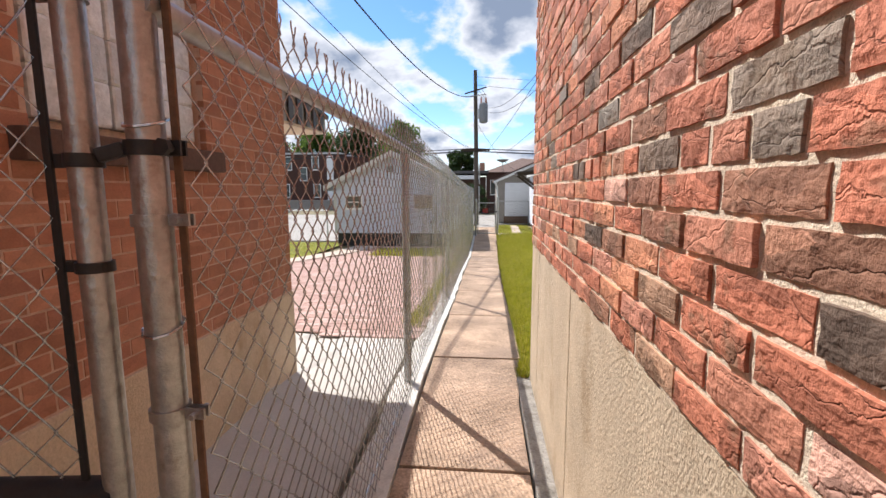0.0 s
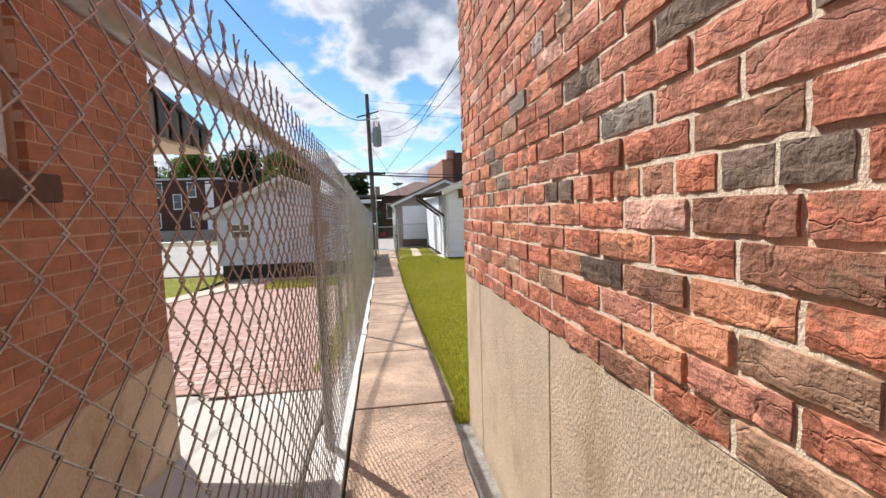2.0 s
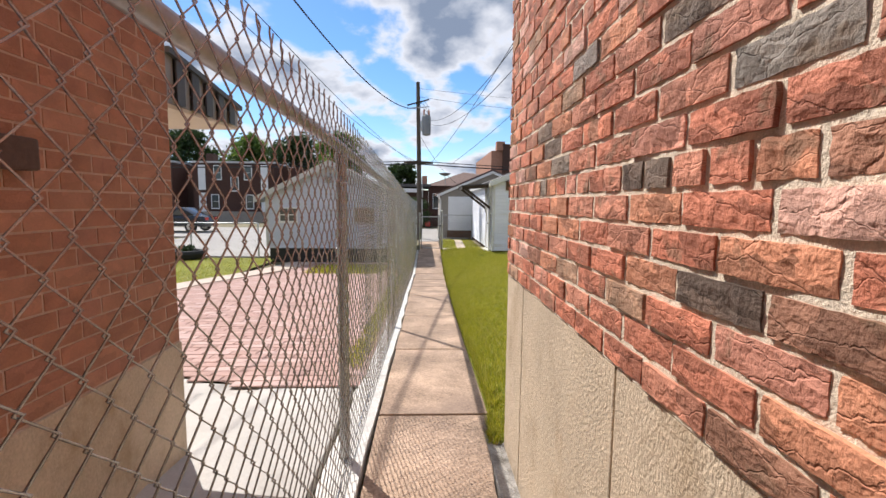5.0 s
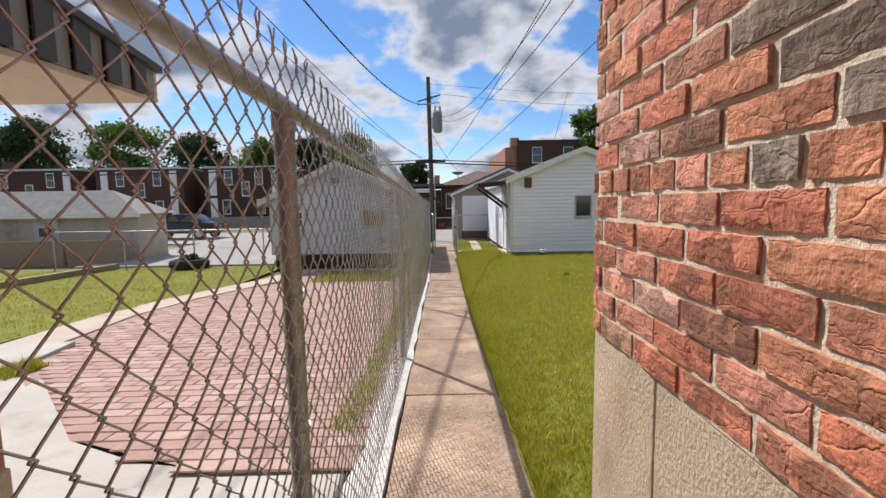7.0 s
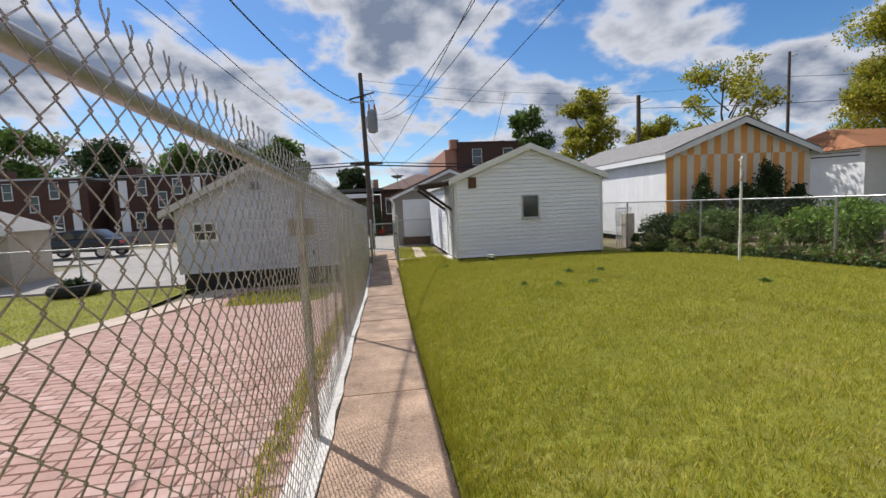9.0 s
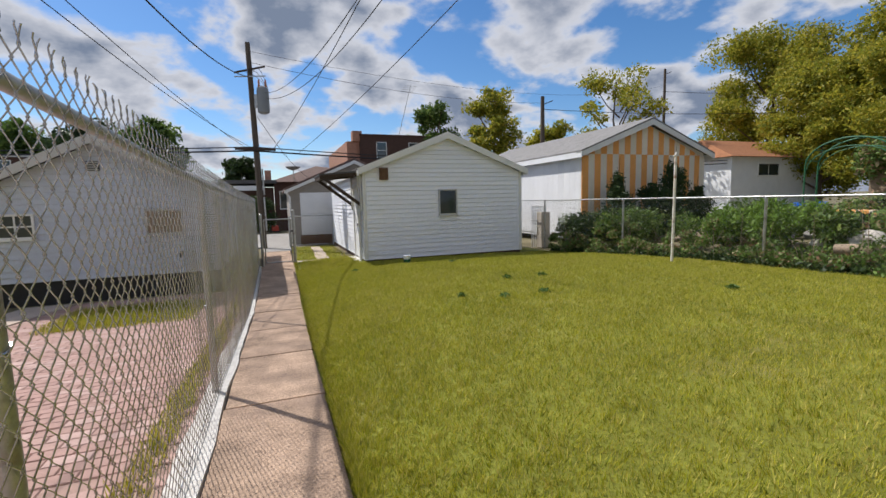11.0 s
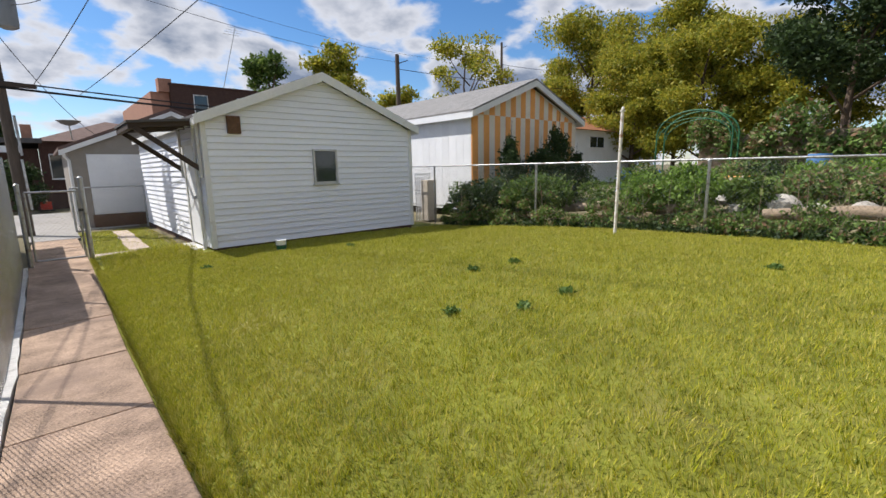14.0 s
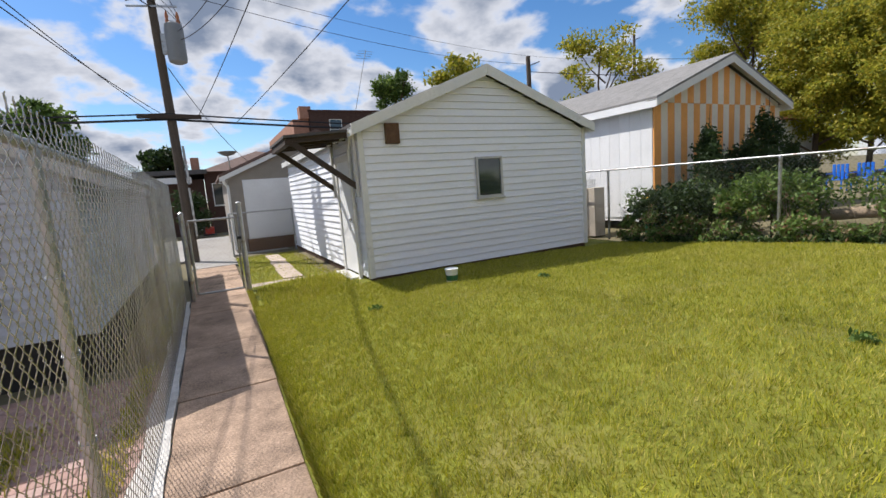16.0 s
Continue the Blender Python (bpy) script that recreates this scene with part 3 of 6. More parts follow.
def edge_scatter(rng, n):
    y = 4.3 + 15.0 * rng.random(n)
    return np.column_stack([np.array([walk_edge(b) for b in y]) + 0.015 + 0.07 * rng.random(n), y])


blades("grass", 820000, lawn_scatter, M_GRASS, 0.022, 0.055, 0.0031, lawn, 4)
blades("grass", 30000, edge_scatter, M_GRASS, 0.03, 0.075, 0.0026, lawn, 5)
side_lawn = bpy.data.objects["side_lawn"]
blades("grass", 60000, lambda rng, n: np.column_stack([-12.5 + 7.5 * rng.random(n), 5.0 + 12.2 * rng.random(n)]), M_GRASS, 0.03, 0.07, 0.007, side_lawn, 6)
back_lawn = bpy.data.objects["back_lawn"]
blades("grass", 14000, lambda rng, n: np.column_stack([0.64 + 1.6 * rng.random(n), 19.8 + 4.8 * rng.random(n)]), M_GRASS, 0.03, 0.07, 0.007, back_lawn, 7)


# walkway slabs, with open joints between them
walkway = tagged(new("walkway"), "narrow concrete walkway of brownish exposed aggregate slabs", "walkway", kind="structure")
joints = [-3.0, -1.4, 0.3, 1.9, 3.3, 4.66, 6.15, 7.75, 9.35, 10.75, 12.2, 13.78, 15.3, 16.9, 18.4, 19.9, 21.6, 23.4, 25.2]
rw = random.Random(3)
for y0, y1 in zip(joints, joints[1:]):
    s = Shape()
    cut = [y0 + 0.004, (y0 + y1) / 2, y1 - 0.004]
    tilt = rw.uniform(-0.006, 0.006)
    n = 3
    top = [(x + rw.uniform(-.006, .006), y, run_z(y) + 0.012 + tilt * (1 if y == cut[0] else -1)) for y in cut for x in (-0.315, 0.0, walk_edge(y))]
    bot = [(x, y, z - 0.12) for x, y, z in top]
    f = [(j * n + i, j * n + i + 1, (j + 1) * n + i + 1, (j + 1) * n + i) for j in range(2) for i in range(n - 1)]
    m = len(top)
    ring = [0, 1, 2, 5, 8, 7, 6, 3]
    f += [(a, m + a, m + b, b) for a, b in zip(ring, ring[1:] + ring[:1])]
    s.add(top + bot, f)
    part("slab", s, M_WALK, walkway, bevel=0.006)

# rough footing between the walkway and the brick house
strip("footing_strip", [0.285, 0.32, 0.372], list(np.linspace(-3, 4.4, 9)), 0.018, 0.10, M_FOOT, "crumbly concrete edge at the foot of the house", "footing")

# whitewashed kerb under the fence
s = Shape()
rk = random.Random(8)
ys = list(np.arange(1.5, 19.4, 0.35))
top_l, top_r, bot_l, bot_r = [], [], [], []
for y in ys:
    j = rk.uniform(-0.015, 0.015)
    top_l.append((-0.50 + rk.uniform(-0.02, 0.02), y, run_z(y) + 0.02))
    top_r.append((-0.322 + j, y, run_z(y) + 0.026))
n = len(ys)
s.add(top_l + top_r + [(x, y, z - 0.12) for x, y, z in top_l] + [(x, y, z - 0.12) for x, y, z in top_r],
      [(i, n + i, n + i + 1, i + 1) for i in range(n - 1)] + [(n + i, 3 * n + i, 3 * n + i + 1, n + i + 1) for i in range(n - 1)]
      + [(i, i + 1, 2 * n + i + 1, 2 * n + i) for i in range(n - 1)] + [(0, 2 * n, 3 * n, n), (n - 1, 2 * n - 1, 4 * n - 1, 3 * n - 1)])
tagged(part("kerb", s, M_CURB, smooth=True), "rough whitewashed concrete kerb under the fence", "kerb", kind="structure")

# pale concrete of the side yard, in slabs
pad = tagged(new("concrete_pad"), "pale grey concrete slabs between the houses", "pavement", kind="structure")
for y0, y1 in ((-3.0, -1.0), (-1.0, 0.9), (0.9, 2.55), (2.55, 3.9), (3.9, 5.13)):
    ha, hb = (0.09, 0.09) if y1 < 4 else (0.08, 0.0)
    s = Shape().add([(-1.178, y0 + .005, run_z(y0) + ha), (-0.545, y0 + .005, run_z(y0) + 0.012), (-0.545, y1 - .005, run_z(y1) + 0.012), (-1.178, y1 - .005, run_z(y1) + hb + 0.01),
                     (-1.178, y0 + .005, -0.25), (-0.545, y0 + .005, -0.25), (-0.545, y1 - .005, -0.25), (-1.178, y1 - .005, -0.25)],
                    [(0, 1, 2, 3), (0, 4, 5, 1), (1, 5, 6, 2), (2, 6, 7, 3), (3, 7, 4, 0), (4, 7, 6, 5)])
    part("slab", s, M_CONC, pad, bevel=0.006)
for x0, x1 in ((-3.2, -1.182), (-5.2, -3.2)):
    for y0, y1 in ((4.21, 5.05), (5.05, 6.2)):
        if not (x0 > -3.3 and y0 > 5):
            part("slab", Shape().box(x0 + 0.005, x1 - 0.005, y0 + 0.005, y1 - 0.005, -0.2, run_z(y1) + 0.01), M_CONC, pad, bevel=0.006)
part("slab", Shape().prism([(-3.195, 5.055), (-1.185, 5.055), (-1.185, 5.135), (-0.55, 5.135), (-0.55, 5.20), (-1.05, 5.21), (-1.65, 5.31), (-2.2, 5.55), (-3.195, 6.5)], "z", -0.2, run_z(5.6) + 0.01), M_CONC, pad, bevel=0.006)
part("slab", Shape().prism([(-5.2, 6.205), (-3.205, 6.205), (-3.205, 6.52), (-3.9, 7.05), (-4.0, 7.8), (-5.2, 7.6)], "z", -0.25, run_z(7.0) + 0.012), M_CONC, pad, bevel=0.006)
# border walk along the patio
border = tagged(new("patio_border"), "pinkish concrete border walk beside the patio", "pavement", kind="structure")
line = [(-4.85, -4.2, 7.7), (-5.0, -4.45, 9.4), (-5.05, -4.5, 11.2), (-4.95, -4.3, 13.0), (-4.6, -3.9, 14.6), (-4.3, -3.5, 16.3)]
for (a0, b0, y0), (a1, b1, y1) in zip(line, line[1:]):
    z0, z1 = run_z(y0) + 0.015, run_z(y1) + 0.015
    g = 0.006
    s = Shape().add([(a0, y0 + g, z0), (b0, y0 + g, z0), (b1, y1 - g, z1), (a1, y1 - g, z1), (a0, y0 + g, z0 - .12), (b0, y0 + g, z0 - .12), (b1, y1 - g, z1 - .12), (a1, y1 - g, z1 - .12)],
                    [(0, 1, 2, 3), (0, 4, 5, 1), (1, 5, 6, 2), (2, 6, 7, 3), (3, 7, 4, 0)])
    part("slab", s, M_BORDER, border)
# the alley
strip("alley", list(np.linspace(-60, 60, 40)), list(np.linspace(25.5, 34, 6)), 0.012, 0.05, M_ASPHALT, "pale worn concrete alley behind the yards", "road")
strip("driveway", list(np.linspace(-12, -5.5, 8)), list(np.linspace(17.6, 25.7, 8)), 0.016, 0.05, M_ASPHALT, "pale concrete driveway beside the grey garage", "road")
strip("garage_apron", [-0.4, 0.2, 0.62], [23.4, 25.8], 0.016, 0.05, M_ASPHALT, "concrete apron behind the gate", "road")
for x0, x1, y0, y1 in ((1.25, 1.62, 20.1, 21.4), (1.30, 1.66, 21.45, 22.7), (1.35, 1.7, 22.75, 24.2), (0.64, 1.45, 19.62, 19.98), (1.5, 2.3, 19.6, 19.95)):
    tagged(part("stepping_slab", Shape().box(x0, x1, y0, y1, -0.56, -0.485), M_BORDER, bevel=0.01), "flat concrete stepping slab set in the grass", "slab", "stepping slabs")


# ---- chain-link ----
def chain_link(name, line_at, length, z_low, z_high, mat_, parent, pitch=0.036, r=0.0019, sides=3, barbs=True, seed=0):
    """Interlocked zigzag wires: line_at(s) gives the ground place at s along the fence, and the way across it."""
    rng = np.random.default_rng(seed)
    count = int(length / pitch)
    rows = int((z_high - z_low) / pitch)
    verts, tris = [], []
    ring = [(math.cos(2 * math.pi * k / sides), math.sin(2 * math.pi * k / sides)) for k in range(sides)]
    base_n = 0
    for i in range(count):
        s0, s1 = i * pitch, (i + 1) * pitch
        (p0, across), (p1, _) = line_at(s0), line_at(s1)
        p0, p1, across = np.array(p0), np.array(p1), np.array(across)
        flip = i % 2
        k = np.arange(rows + 1)
        right = (k + flip) % 2
        along = (p1 - p0)
        over = 0.06
        centre = p0[None, :] + along[None, :] * np.where(right, 1 + over, -over)[:, None]
        centre = centre + across[None, :] * np.where(right, 0.0016, -0.0016)[:, None]
        sway = 0.003 * math.sin(i * 0.31) + rng.normal(0, 0.0012)
        centre[:, 2] += z_low + k * pitch
        centre += across[None, :] * (sway * np.sin(np.pi * k / rows))[:, None]
        if barbs:
            tipz = centre[-1].copy(); tipz += along * (0.45 if not right[-1] else -0.45)
            tipz[2] += 0.034 + rng.uniform(-.004, .004)
            tip2 = tipz + np.array([rng.uniform(-.006, .006), rng.uniform(-.006, .006), 0.012])
            centre = np.vstack([centre, tipz, tip2])
        m = len(centre)
        tan = np.gradient(centre, axis=0)
        tan /= np.linalg.norm(tan, axis=1)[:, None]
        u = np.broadcast_to(across, (m, 3))
        w = np.cross(tan, u)
        pts = np.stack([centre + r * (c * u + d * w) for c, d in ring], axis=1).reshape(-1, 3)
        verts.append(pts)
        a = np.arange(m - 1)[:, None] * sides + np.arange(sides)[None, :]
        b = np.arange(m - 1)[:, None] * sides + (np.arange(sides)[None, :] + 1) % sides
        quad = np.stack([a, b, b + sides, a + sides], axis=2).reshape(-1, 4) + base_n
        tris.append(quad)
        base_n += m * sides
    return raw_mesh(name, np.vstack(verts), 4, np.vstack(tris), mat_, parent, smooth=True)


FX = -0.395                                    # line of the tall fence
fence = thing("chain_link_fence", (FX, 4.24, 0.0), "tall galvanised chain-link fence with pointed top wires along the walkway", "fence")
RAIL = ((1.0, 1.585), (4.24, 1.557), (7.1, 1.468), (9.7, 1.375), (13.0, 1.305), (19.5, 1.25))


def rail_z(y):
    """Height of the tall fence's top rail, which falls less than the walkway."""
    for (a, za), (b, zb) in zip(RAIL, RAIL[1:]):
        if y <= b:
            return za + (zb - za) * (y - a) / (b - a)
    return RAIL[-1][1]


EX, EY = -0.42, 2.07                           # end post
SX, SY = -0.497, 2.045                         # gate stile beside it
POSTS = (EY, 4.19, 7.09, 9.74, 13.2, 17.1)
for y in POSTS:
    z = run_z(y)
    old = y < 8
    top = rail_z(y) + (0.055 if y < 3 else -0.025)
    r = 0.025
    px = EX if y < 3 else FX - 0.015 - (0.015 if y < 5 else 0)
    post = part("post", Shape().tube([(px, y, z - 0.1), (px, y, top)], r, 14), M_GALV_OLD if old else M_GALV, fence, smooth=True)
    part("post_cap", Shape().lathe(px, y, [(r + 0.004, top - 0.025), (r + 0.004, top + 0.01), (r * 0.8, top + 0.035), (0.012, top + 0.05)], 14), M_GALV, post, smooth=True)
    for h in (0.35, 0.7, 1.05, 1.35):
        part("tie_wire", Shape().tube([(px + (r + 0.004) * math.cos(a), y + (r + 0.004) * math.sin(a), z + h + 0.01 * math.sin(a)) for a in np.linspace(0, 6.28, 10)], 0.0022, 4), M_WIRE, post)
ys = [2.06] + list(np.arange(2.3, 19.3, 0.6)) + [19.35]
part("top_rail", Shape().tube([(FX - 0.015, y, rail_z(y)) for y in ys], 0.021, 12), M_GALV, fence, smooth=True)
part("tension_wire", Shape().tube([(FX, y, run_z(y) + 0.06) for y in ys], 0.0025, 4), M_WIRE, fence)
chain_link("mesh", lambda s: ((FX + 0.018, 2.10 + s, rail_z(2.10 + s) - 1.545), (1.0, 0.0, 0.0)), 17.2, -0.289, 1.64, M_WIRE, fence, sides=4, r=0.0021, seed=1)

# gate across the passage on the left, hung on the end post
gate = thing("passage_gate", (-0.6, 2.0, 0.05), "chain-link gate with steel frame across the side passage", "gate")
part("hinge_stile", Shape().tube([(SX, SY, 0.12), (SX, SY, 1.66)], 0.020, 14), M_GALV_OLD, gate, smooth=True)
part("far_stile", Shape().tube([(-1.12, 1.975, 0.2), (-1.12, 1.975, 1.66)], 0.0225, 12), M_GALV_OLD, gate, smooth=True)
for name_, h, m_ in (("top_bar", 1.66, M_GALV_OLD), ("middle_bar", 0.858, M_BLACK), ("bottom_bar", 0.20, M_GALV_OLD)):
    part(name_, Shape().tube([(SX, SY, h), (-1.12, 1.975, h)], 0.0225, 12), m_, gate, smooth=True)
part("tension_bar", Shape().box(-0.548, -0.536, SY - 0.012, SY - 0.006, 0.15, 1.64), M_BLACK, gate, bevel=0.002)
chain_link("mesh", lambda s: ((-0.545 - s, 2.036 - 0.099 * s, 0.0), (0.0, 1.0, 0.0)), 0.55, 0.2, 1.66, M_WIRE, gate, barbs=True, sides=4, r=0.0021, seed=2)


def split_band(x, y, r, h, tall, reach, side):
    """A pressed clamp round a tube, its two ears drawn together by a bolt."""
    s_ = Shape().lathe(x, y, [(r + 0.001, h - tall / 2), (r + 0.0045, h - tall / 2), (r + 0.0045, h + tall / 2), (r + 0.001, h + tall / 2)], 20)
    for dy in (-0.006, 0.006):
        s_.box(*sorted((x + side * (r + 0.001), x + side * (r + reach))), y + dy - 0.002, y + dy + 0.002, h - tall / 2, h + tall / 2)
    return s_


for h in (1.378, 1.60, 0.42):
    hinge = part("hinge", split_band(EX, EY, 0.025, h, 0.021, 0.030, 1), M_BLACK if h < 1.5 else M_GALV_OLD, gate, smooth=True)
    part("hinge_arm", Shape().beam((EX - 0.028, EY - 0.008, h), (SX + 0.02, SY, h - 0.012), 0.024, 0.020), M_BLACK if h < 1.5 else M_GALV_OLD, hinge, bevel=0.004)
    part("hinge_clamp", split_band(SX, SY, 0.020, h - 0.018, 0.019, 0.032, -1), M_BLACK if h < 1.5 else M_GALV_OLD, hinge, smooth=True)
    part("bolt", Shape().tube([(EX + 0.041, EY - 0.022, h), (EX + 0.041, EY + 0.016, h)], 0.0065, 8), M_BLACK, hinge)
    part("bolt_head", Shape().tube([(EX + 0.041, EY - 0.028, h), (EX + 0.041, EY - 0.019, h)], 0.012, 6), M_BLACK, hinge)
for h in (1.276, 0.98, 0.62):
    band = part("tension_band", split_band(EX, EY, 0.025, h, 0.017, 0.034, 1), M_GALV_OLD, fence, smooth=True)
    part("bolt", Shape().tube([(EX + 0.046, EY - 0.02, h), (EX + 0.046, EY + 0.02, h)], 0.005, 8), M_GALV_OLD, band)
for h in (1.21, 0.55):
    part("tension_band", split_band(SX, SY, 0.020, h, 0.015, 0.036, -1), M_BLACK, gate, smooth=True)
part("tension_bar", Shape().box(EX + 0.031, EX + 0.043, EY + 0.008, EY + 0.014, 0.10, 1.62), M_RUST, fence, bevel=0.002)


# ---- brick houses ----
COURSE = 0.0612
rb = random.Random(12)


def brick_mesh(name, length, height, depth, mat_, rough, seed, nx=7, nz=3):
    """One brick: a front cleaved into a few slanting flakes, plain sides; the front looks along -x and lies at x = 0."""
    r = random.Random(seed)
    verts, faces = [], []
    # flakes: steps across the face along slanting splits
    splits = [(r.uniform(-1.2, 1.2), r.uniform(0.1, 0.9) * length, r.choice((-1, 1)) * r.uniform(0.0010, 0.0026)) for _ in range(3 if length > 0.12 else 2)]
    tilt_y, tilt_z = r.uniform(-0.012, 0.012), r.uniform(-0.03, 0.03)
    for j in range(nz + 1):
        for i in range(nx + 1):
            u, w = i / nx, j / nz
            edge = i in (0, nx) or j in (0, nz)
            y = (u - 0.5) * length + r.uniform(-1, 1) * (0.0016 if edge else 0.004) * rough
            z = (w - 0.5) * height + r.uniform(-1, 1) * (0.0012 if edge else 0.003) * rough
            x = tilt_y * y + tilt_z * z + r.uniform(-0.0011, 0.0011)
            for lean, at, step in splits:
                if (y + length / 2) + lean * z > at:
                    x += step
            verts.append((max(-0.0035, min(0.002, x + (0.0006 if edge else -0.0006))) * rough, y, z))
    idx = lambda i, j: j * (nx + 1) + i
    for j in range(nz):
        for i in range(nx):
            faces.append((idx(i, j), idx(i, j + 1), idx(i + 1, j + 1), idx(i + 1, j)))
    ring = [idx(i, 0) for i in range(nx + 1)] + [idx(nx, j) for j in range(1, nz + 1)] + [idx(i, nz) for i in range(nx - 1, -1, -1)] + [idx(0, j) for j in range(nz - 1, 0, -1)]
    back = []
    for k in ring:
        back.append(len(verts))
        verts.append((depth, verts[k][1], verts[k][2]))
    for a in range(len(ring)):
        b = (a + 1) % len(ring)
        faces.append((ring[a], ring[b], back[b], back[a]))
    return verts, faces


def as_mesh(name, vf, mat_, mirror=False):
    me = bpy.data.meshes.new(name)
    vs = [(-x if mirror else x, y, z) for x, y, z in vf[0]]
    me.from_pydata(vs, [], [f[::-1] for f in vf[1]] if mirror else vf[1])
    me.materials.append(mat_)
    return me


def lay_bricks(parent, face_x, facing, y0, y1, z0, z1, mats, rough, near, header_every=7, header_at=6, hole=None, joint=0.0135, bond=None, odd_ones=()):
    """Courses of stretchers with a header course now and then. facing -1 looks to -x. near(y, z): the bricks built as objects.
    bond: where a joint lies in odd, even and header courses. odd_ones: course, place and material of bricks unlike the rest."""
    pitch = {"s": 0.1884, "h": 0.0942}
    bond = bond or (y1, y1 - pitch["s"] / 2, y1 - pitch["h"] / 2)
    lengths = {kind: p - joint for kind, p in pitch.items()}
    variants = {}
    for kind, ln_ in lengths.items():
        variants[kind] = []
        for k in range(12 if kind == "s" else 8):
            nx = (10 if kind == "s" else 6) if rough > 0.5 else 2
            vf = brick_mesh("brick", ln_, COURSE - joint * 0.82, 0.03, None, rough, 100 + k + (50 if kind == "h" else 0), nx=nx, nz=4 if rough > 0.5 else 1)
            variants[kind].append((vf, {m: as_mesh("brick", vf, m, facing > 0) for m in (mats[0],) + tuple({o[2] for o in odd_ones})}))
    base = world_place(parent)
    jv, jf, singles = [], [], []
    row = 0
    z = z0
    while z < z1:
        kind = "h" if row % header_every == header_at else "s"
        step = pitch[kind]
        first = bond[2] if kind == "h" else bond[0] if row % 2 else bond[1]
        y = first - step
        while y + step < y1 - 0.012:
            y += step
        ends = [((y + y1 + joint) / 2, (y1 - y - joint / 2) / step)] if y1 - y > 0.02 else []
        while y - step > y0:
            ends.append((y - step / 2, 1.0))
            y -= step
        for yc, part_len in ends:
            zc = z + COURSE / 2
            if hole and hole[2] < zc < hole[3]:
                half = lengths[kind] * part_len / 2
                lo, hi = yc - half, yc + half
                if lo > hole[0] and hi < hole[1]:
                    continue
                if lo < hole[0] < hi:
                    hi = hole[0]
                elif lo < hole[1] < hi:
                    lo = hole[1]
                if hi - lo < 0.02:
                    continue
                yc, part_len = (lo + hi) / 2, min(1.0, (hi - lo) / lengths[kind])
            vf, meshes = rb.choice(variants[kind])
            out = rb.uniform(-0.002, 0.0004) * rough
            if near(yc, zc) and part_len == 1.0 and len(singles) < 300:
                m = next((o[2] for o in odd_ones if o[0] == row and abs(o[1] - yc) < step * 0.5), mats[0])
                singles.append((meshes[m], (face_x + out, yc, zc), rb.choice((0, 1)) if rough > 0.5 else 0))
            else:
                n = len(jv)
                fl = -1 if rb.random() < 0.5 else 1
                jv += [(face_x + out + (-x if facing > 0 else x), yc + fl * yy * part_len, zc + zz) for x, yy, zz in vf[0]]
                rev = (facing > 0) != (fl < 0)
                jf += [tuple(i + n for i in (f[::-1] if rev else f)) for f in vf[1]]
        z += COURSE
        row += 1
    s = Shape()
    s.v, s.f = jv, jf
    me = bpy.data.meshes.new("bricks")
    me.from_pydata([(a - base.x, b - base.y, c - base.z) for a, b, c in jv], [], jf)
    me.materials.append(mats[1])
    ob = new("bricks", me)
    ob.parent = parent
    tagged(ob, kind="stuff")
    return singles


RX = 0.364                                     # face of the brick house on the right
FOUND_TOP = 0.977
WALL_END = 4.30
house = thing("brick_house", (2.5, 0.5, 0.0), "red split-face brick house on a tan concrete foundation", "house")
part("wall", Shape().box(RX + 0.0028, 0.75, -3.0, WALL_END - 0.012, FOUND_TOP, 6.6), M_MORTAR, house)
part("wall", Shape().box(0.75, 8.0, -3.0, -2.7, 0.0, 6.6), M_MORTAR, house)
part("wall", Shape().box(7.7, 8.0, -2.7, WALL_END - 0.35, 0.0, 6.6), M_MORTAR, house)
part("wall", Shape().box(0.75, 8.0, WALL_END - 0.35, WALL_END - 0.012, FOUND_TOP, 6.6), M_MORTAR, house)
part("roof", Shape().box(RX - 0.25, 8.3, -3.2, WALL_END + 0.25, 6.62, 6.8), M_SHINGLE, house, bevel=0.01)
for y0, y1 in ((-3.0, -0.6), (-0.6, 1.30), (1.30, 3.04), (3.04, 3.95), (3.95, WALL_END)):
    part("foundation_panel", Shape().box(RX + 0.004, 0.8, y0 + 0.004, y1 - 0.004, -0.25, FOUND_TOP - 0.002), M_FOUND, house, bevel=0.004)
part("foundation_back", Shape().box(0.8, 8.0, WALL_END - 0.3, WALL_END - 0.02, -0.3, FOUND_TOP - 0.002), M_FOUND, house)

LX = -1.18                                     # face of the house across the passage
LEFT_END = 4.19
house_l = thing("neighbour_house", (-4.5, 0.5, 0.0), "orange-red brick house with a painted concrete base, in shade", "house")
win_y0, win_y1, win_z0, win_z1 = 2.60, 3.39, 1.49, 2.58
for b6 in ((-1.7, LX - 0.003, -3.0, win_y0, 0.67, 2.95), (-1.7, LX - 0.003, win_y1, LEFT_END, 0.67, 2.95), (-1.7, LX - 0.003, win_y0, win_y1, 0.67, win_z0 - 0.09),
           (-1.7, LX - 0.003, win_y0, win_y1, win_z1, 2.95), (-9.0, -1.7, LEFT_END - 0.3, LEFT_END, 0.67, 2.95), (-9.0, -1.7, -3.0, -2.7, 0.0, 2.95), (-9.0, -8.7, -2.7, LEFT_END - 0.3, 0.0, 2.95)):
    part("wall", Shape().box(*b6), M_MORTAR_L, house_l)
part("foundation", Shape().box(-9.0, LX + 0.006, -3.0, LEFT_END + 0.006, -0.3, 0.67), M_FOUND, house_l, bevel=0.006)
part("roof", Shape().box(-9.3, LX + 0.12, -3.3, LEFT_END + 0.12, 2.96, 3.06), M_SHINGLE, house_l, bevel=0.01)
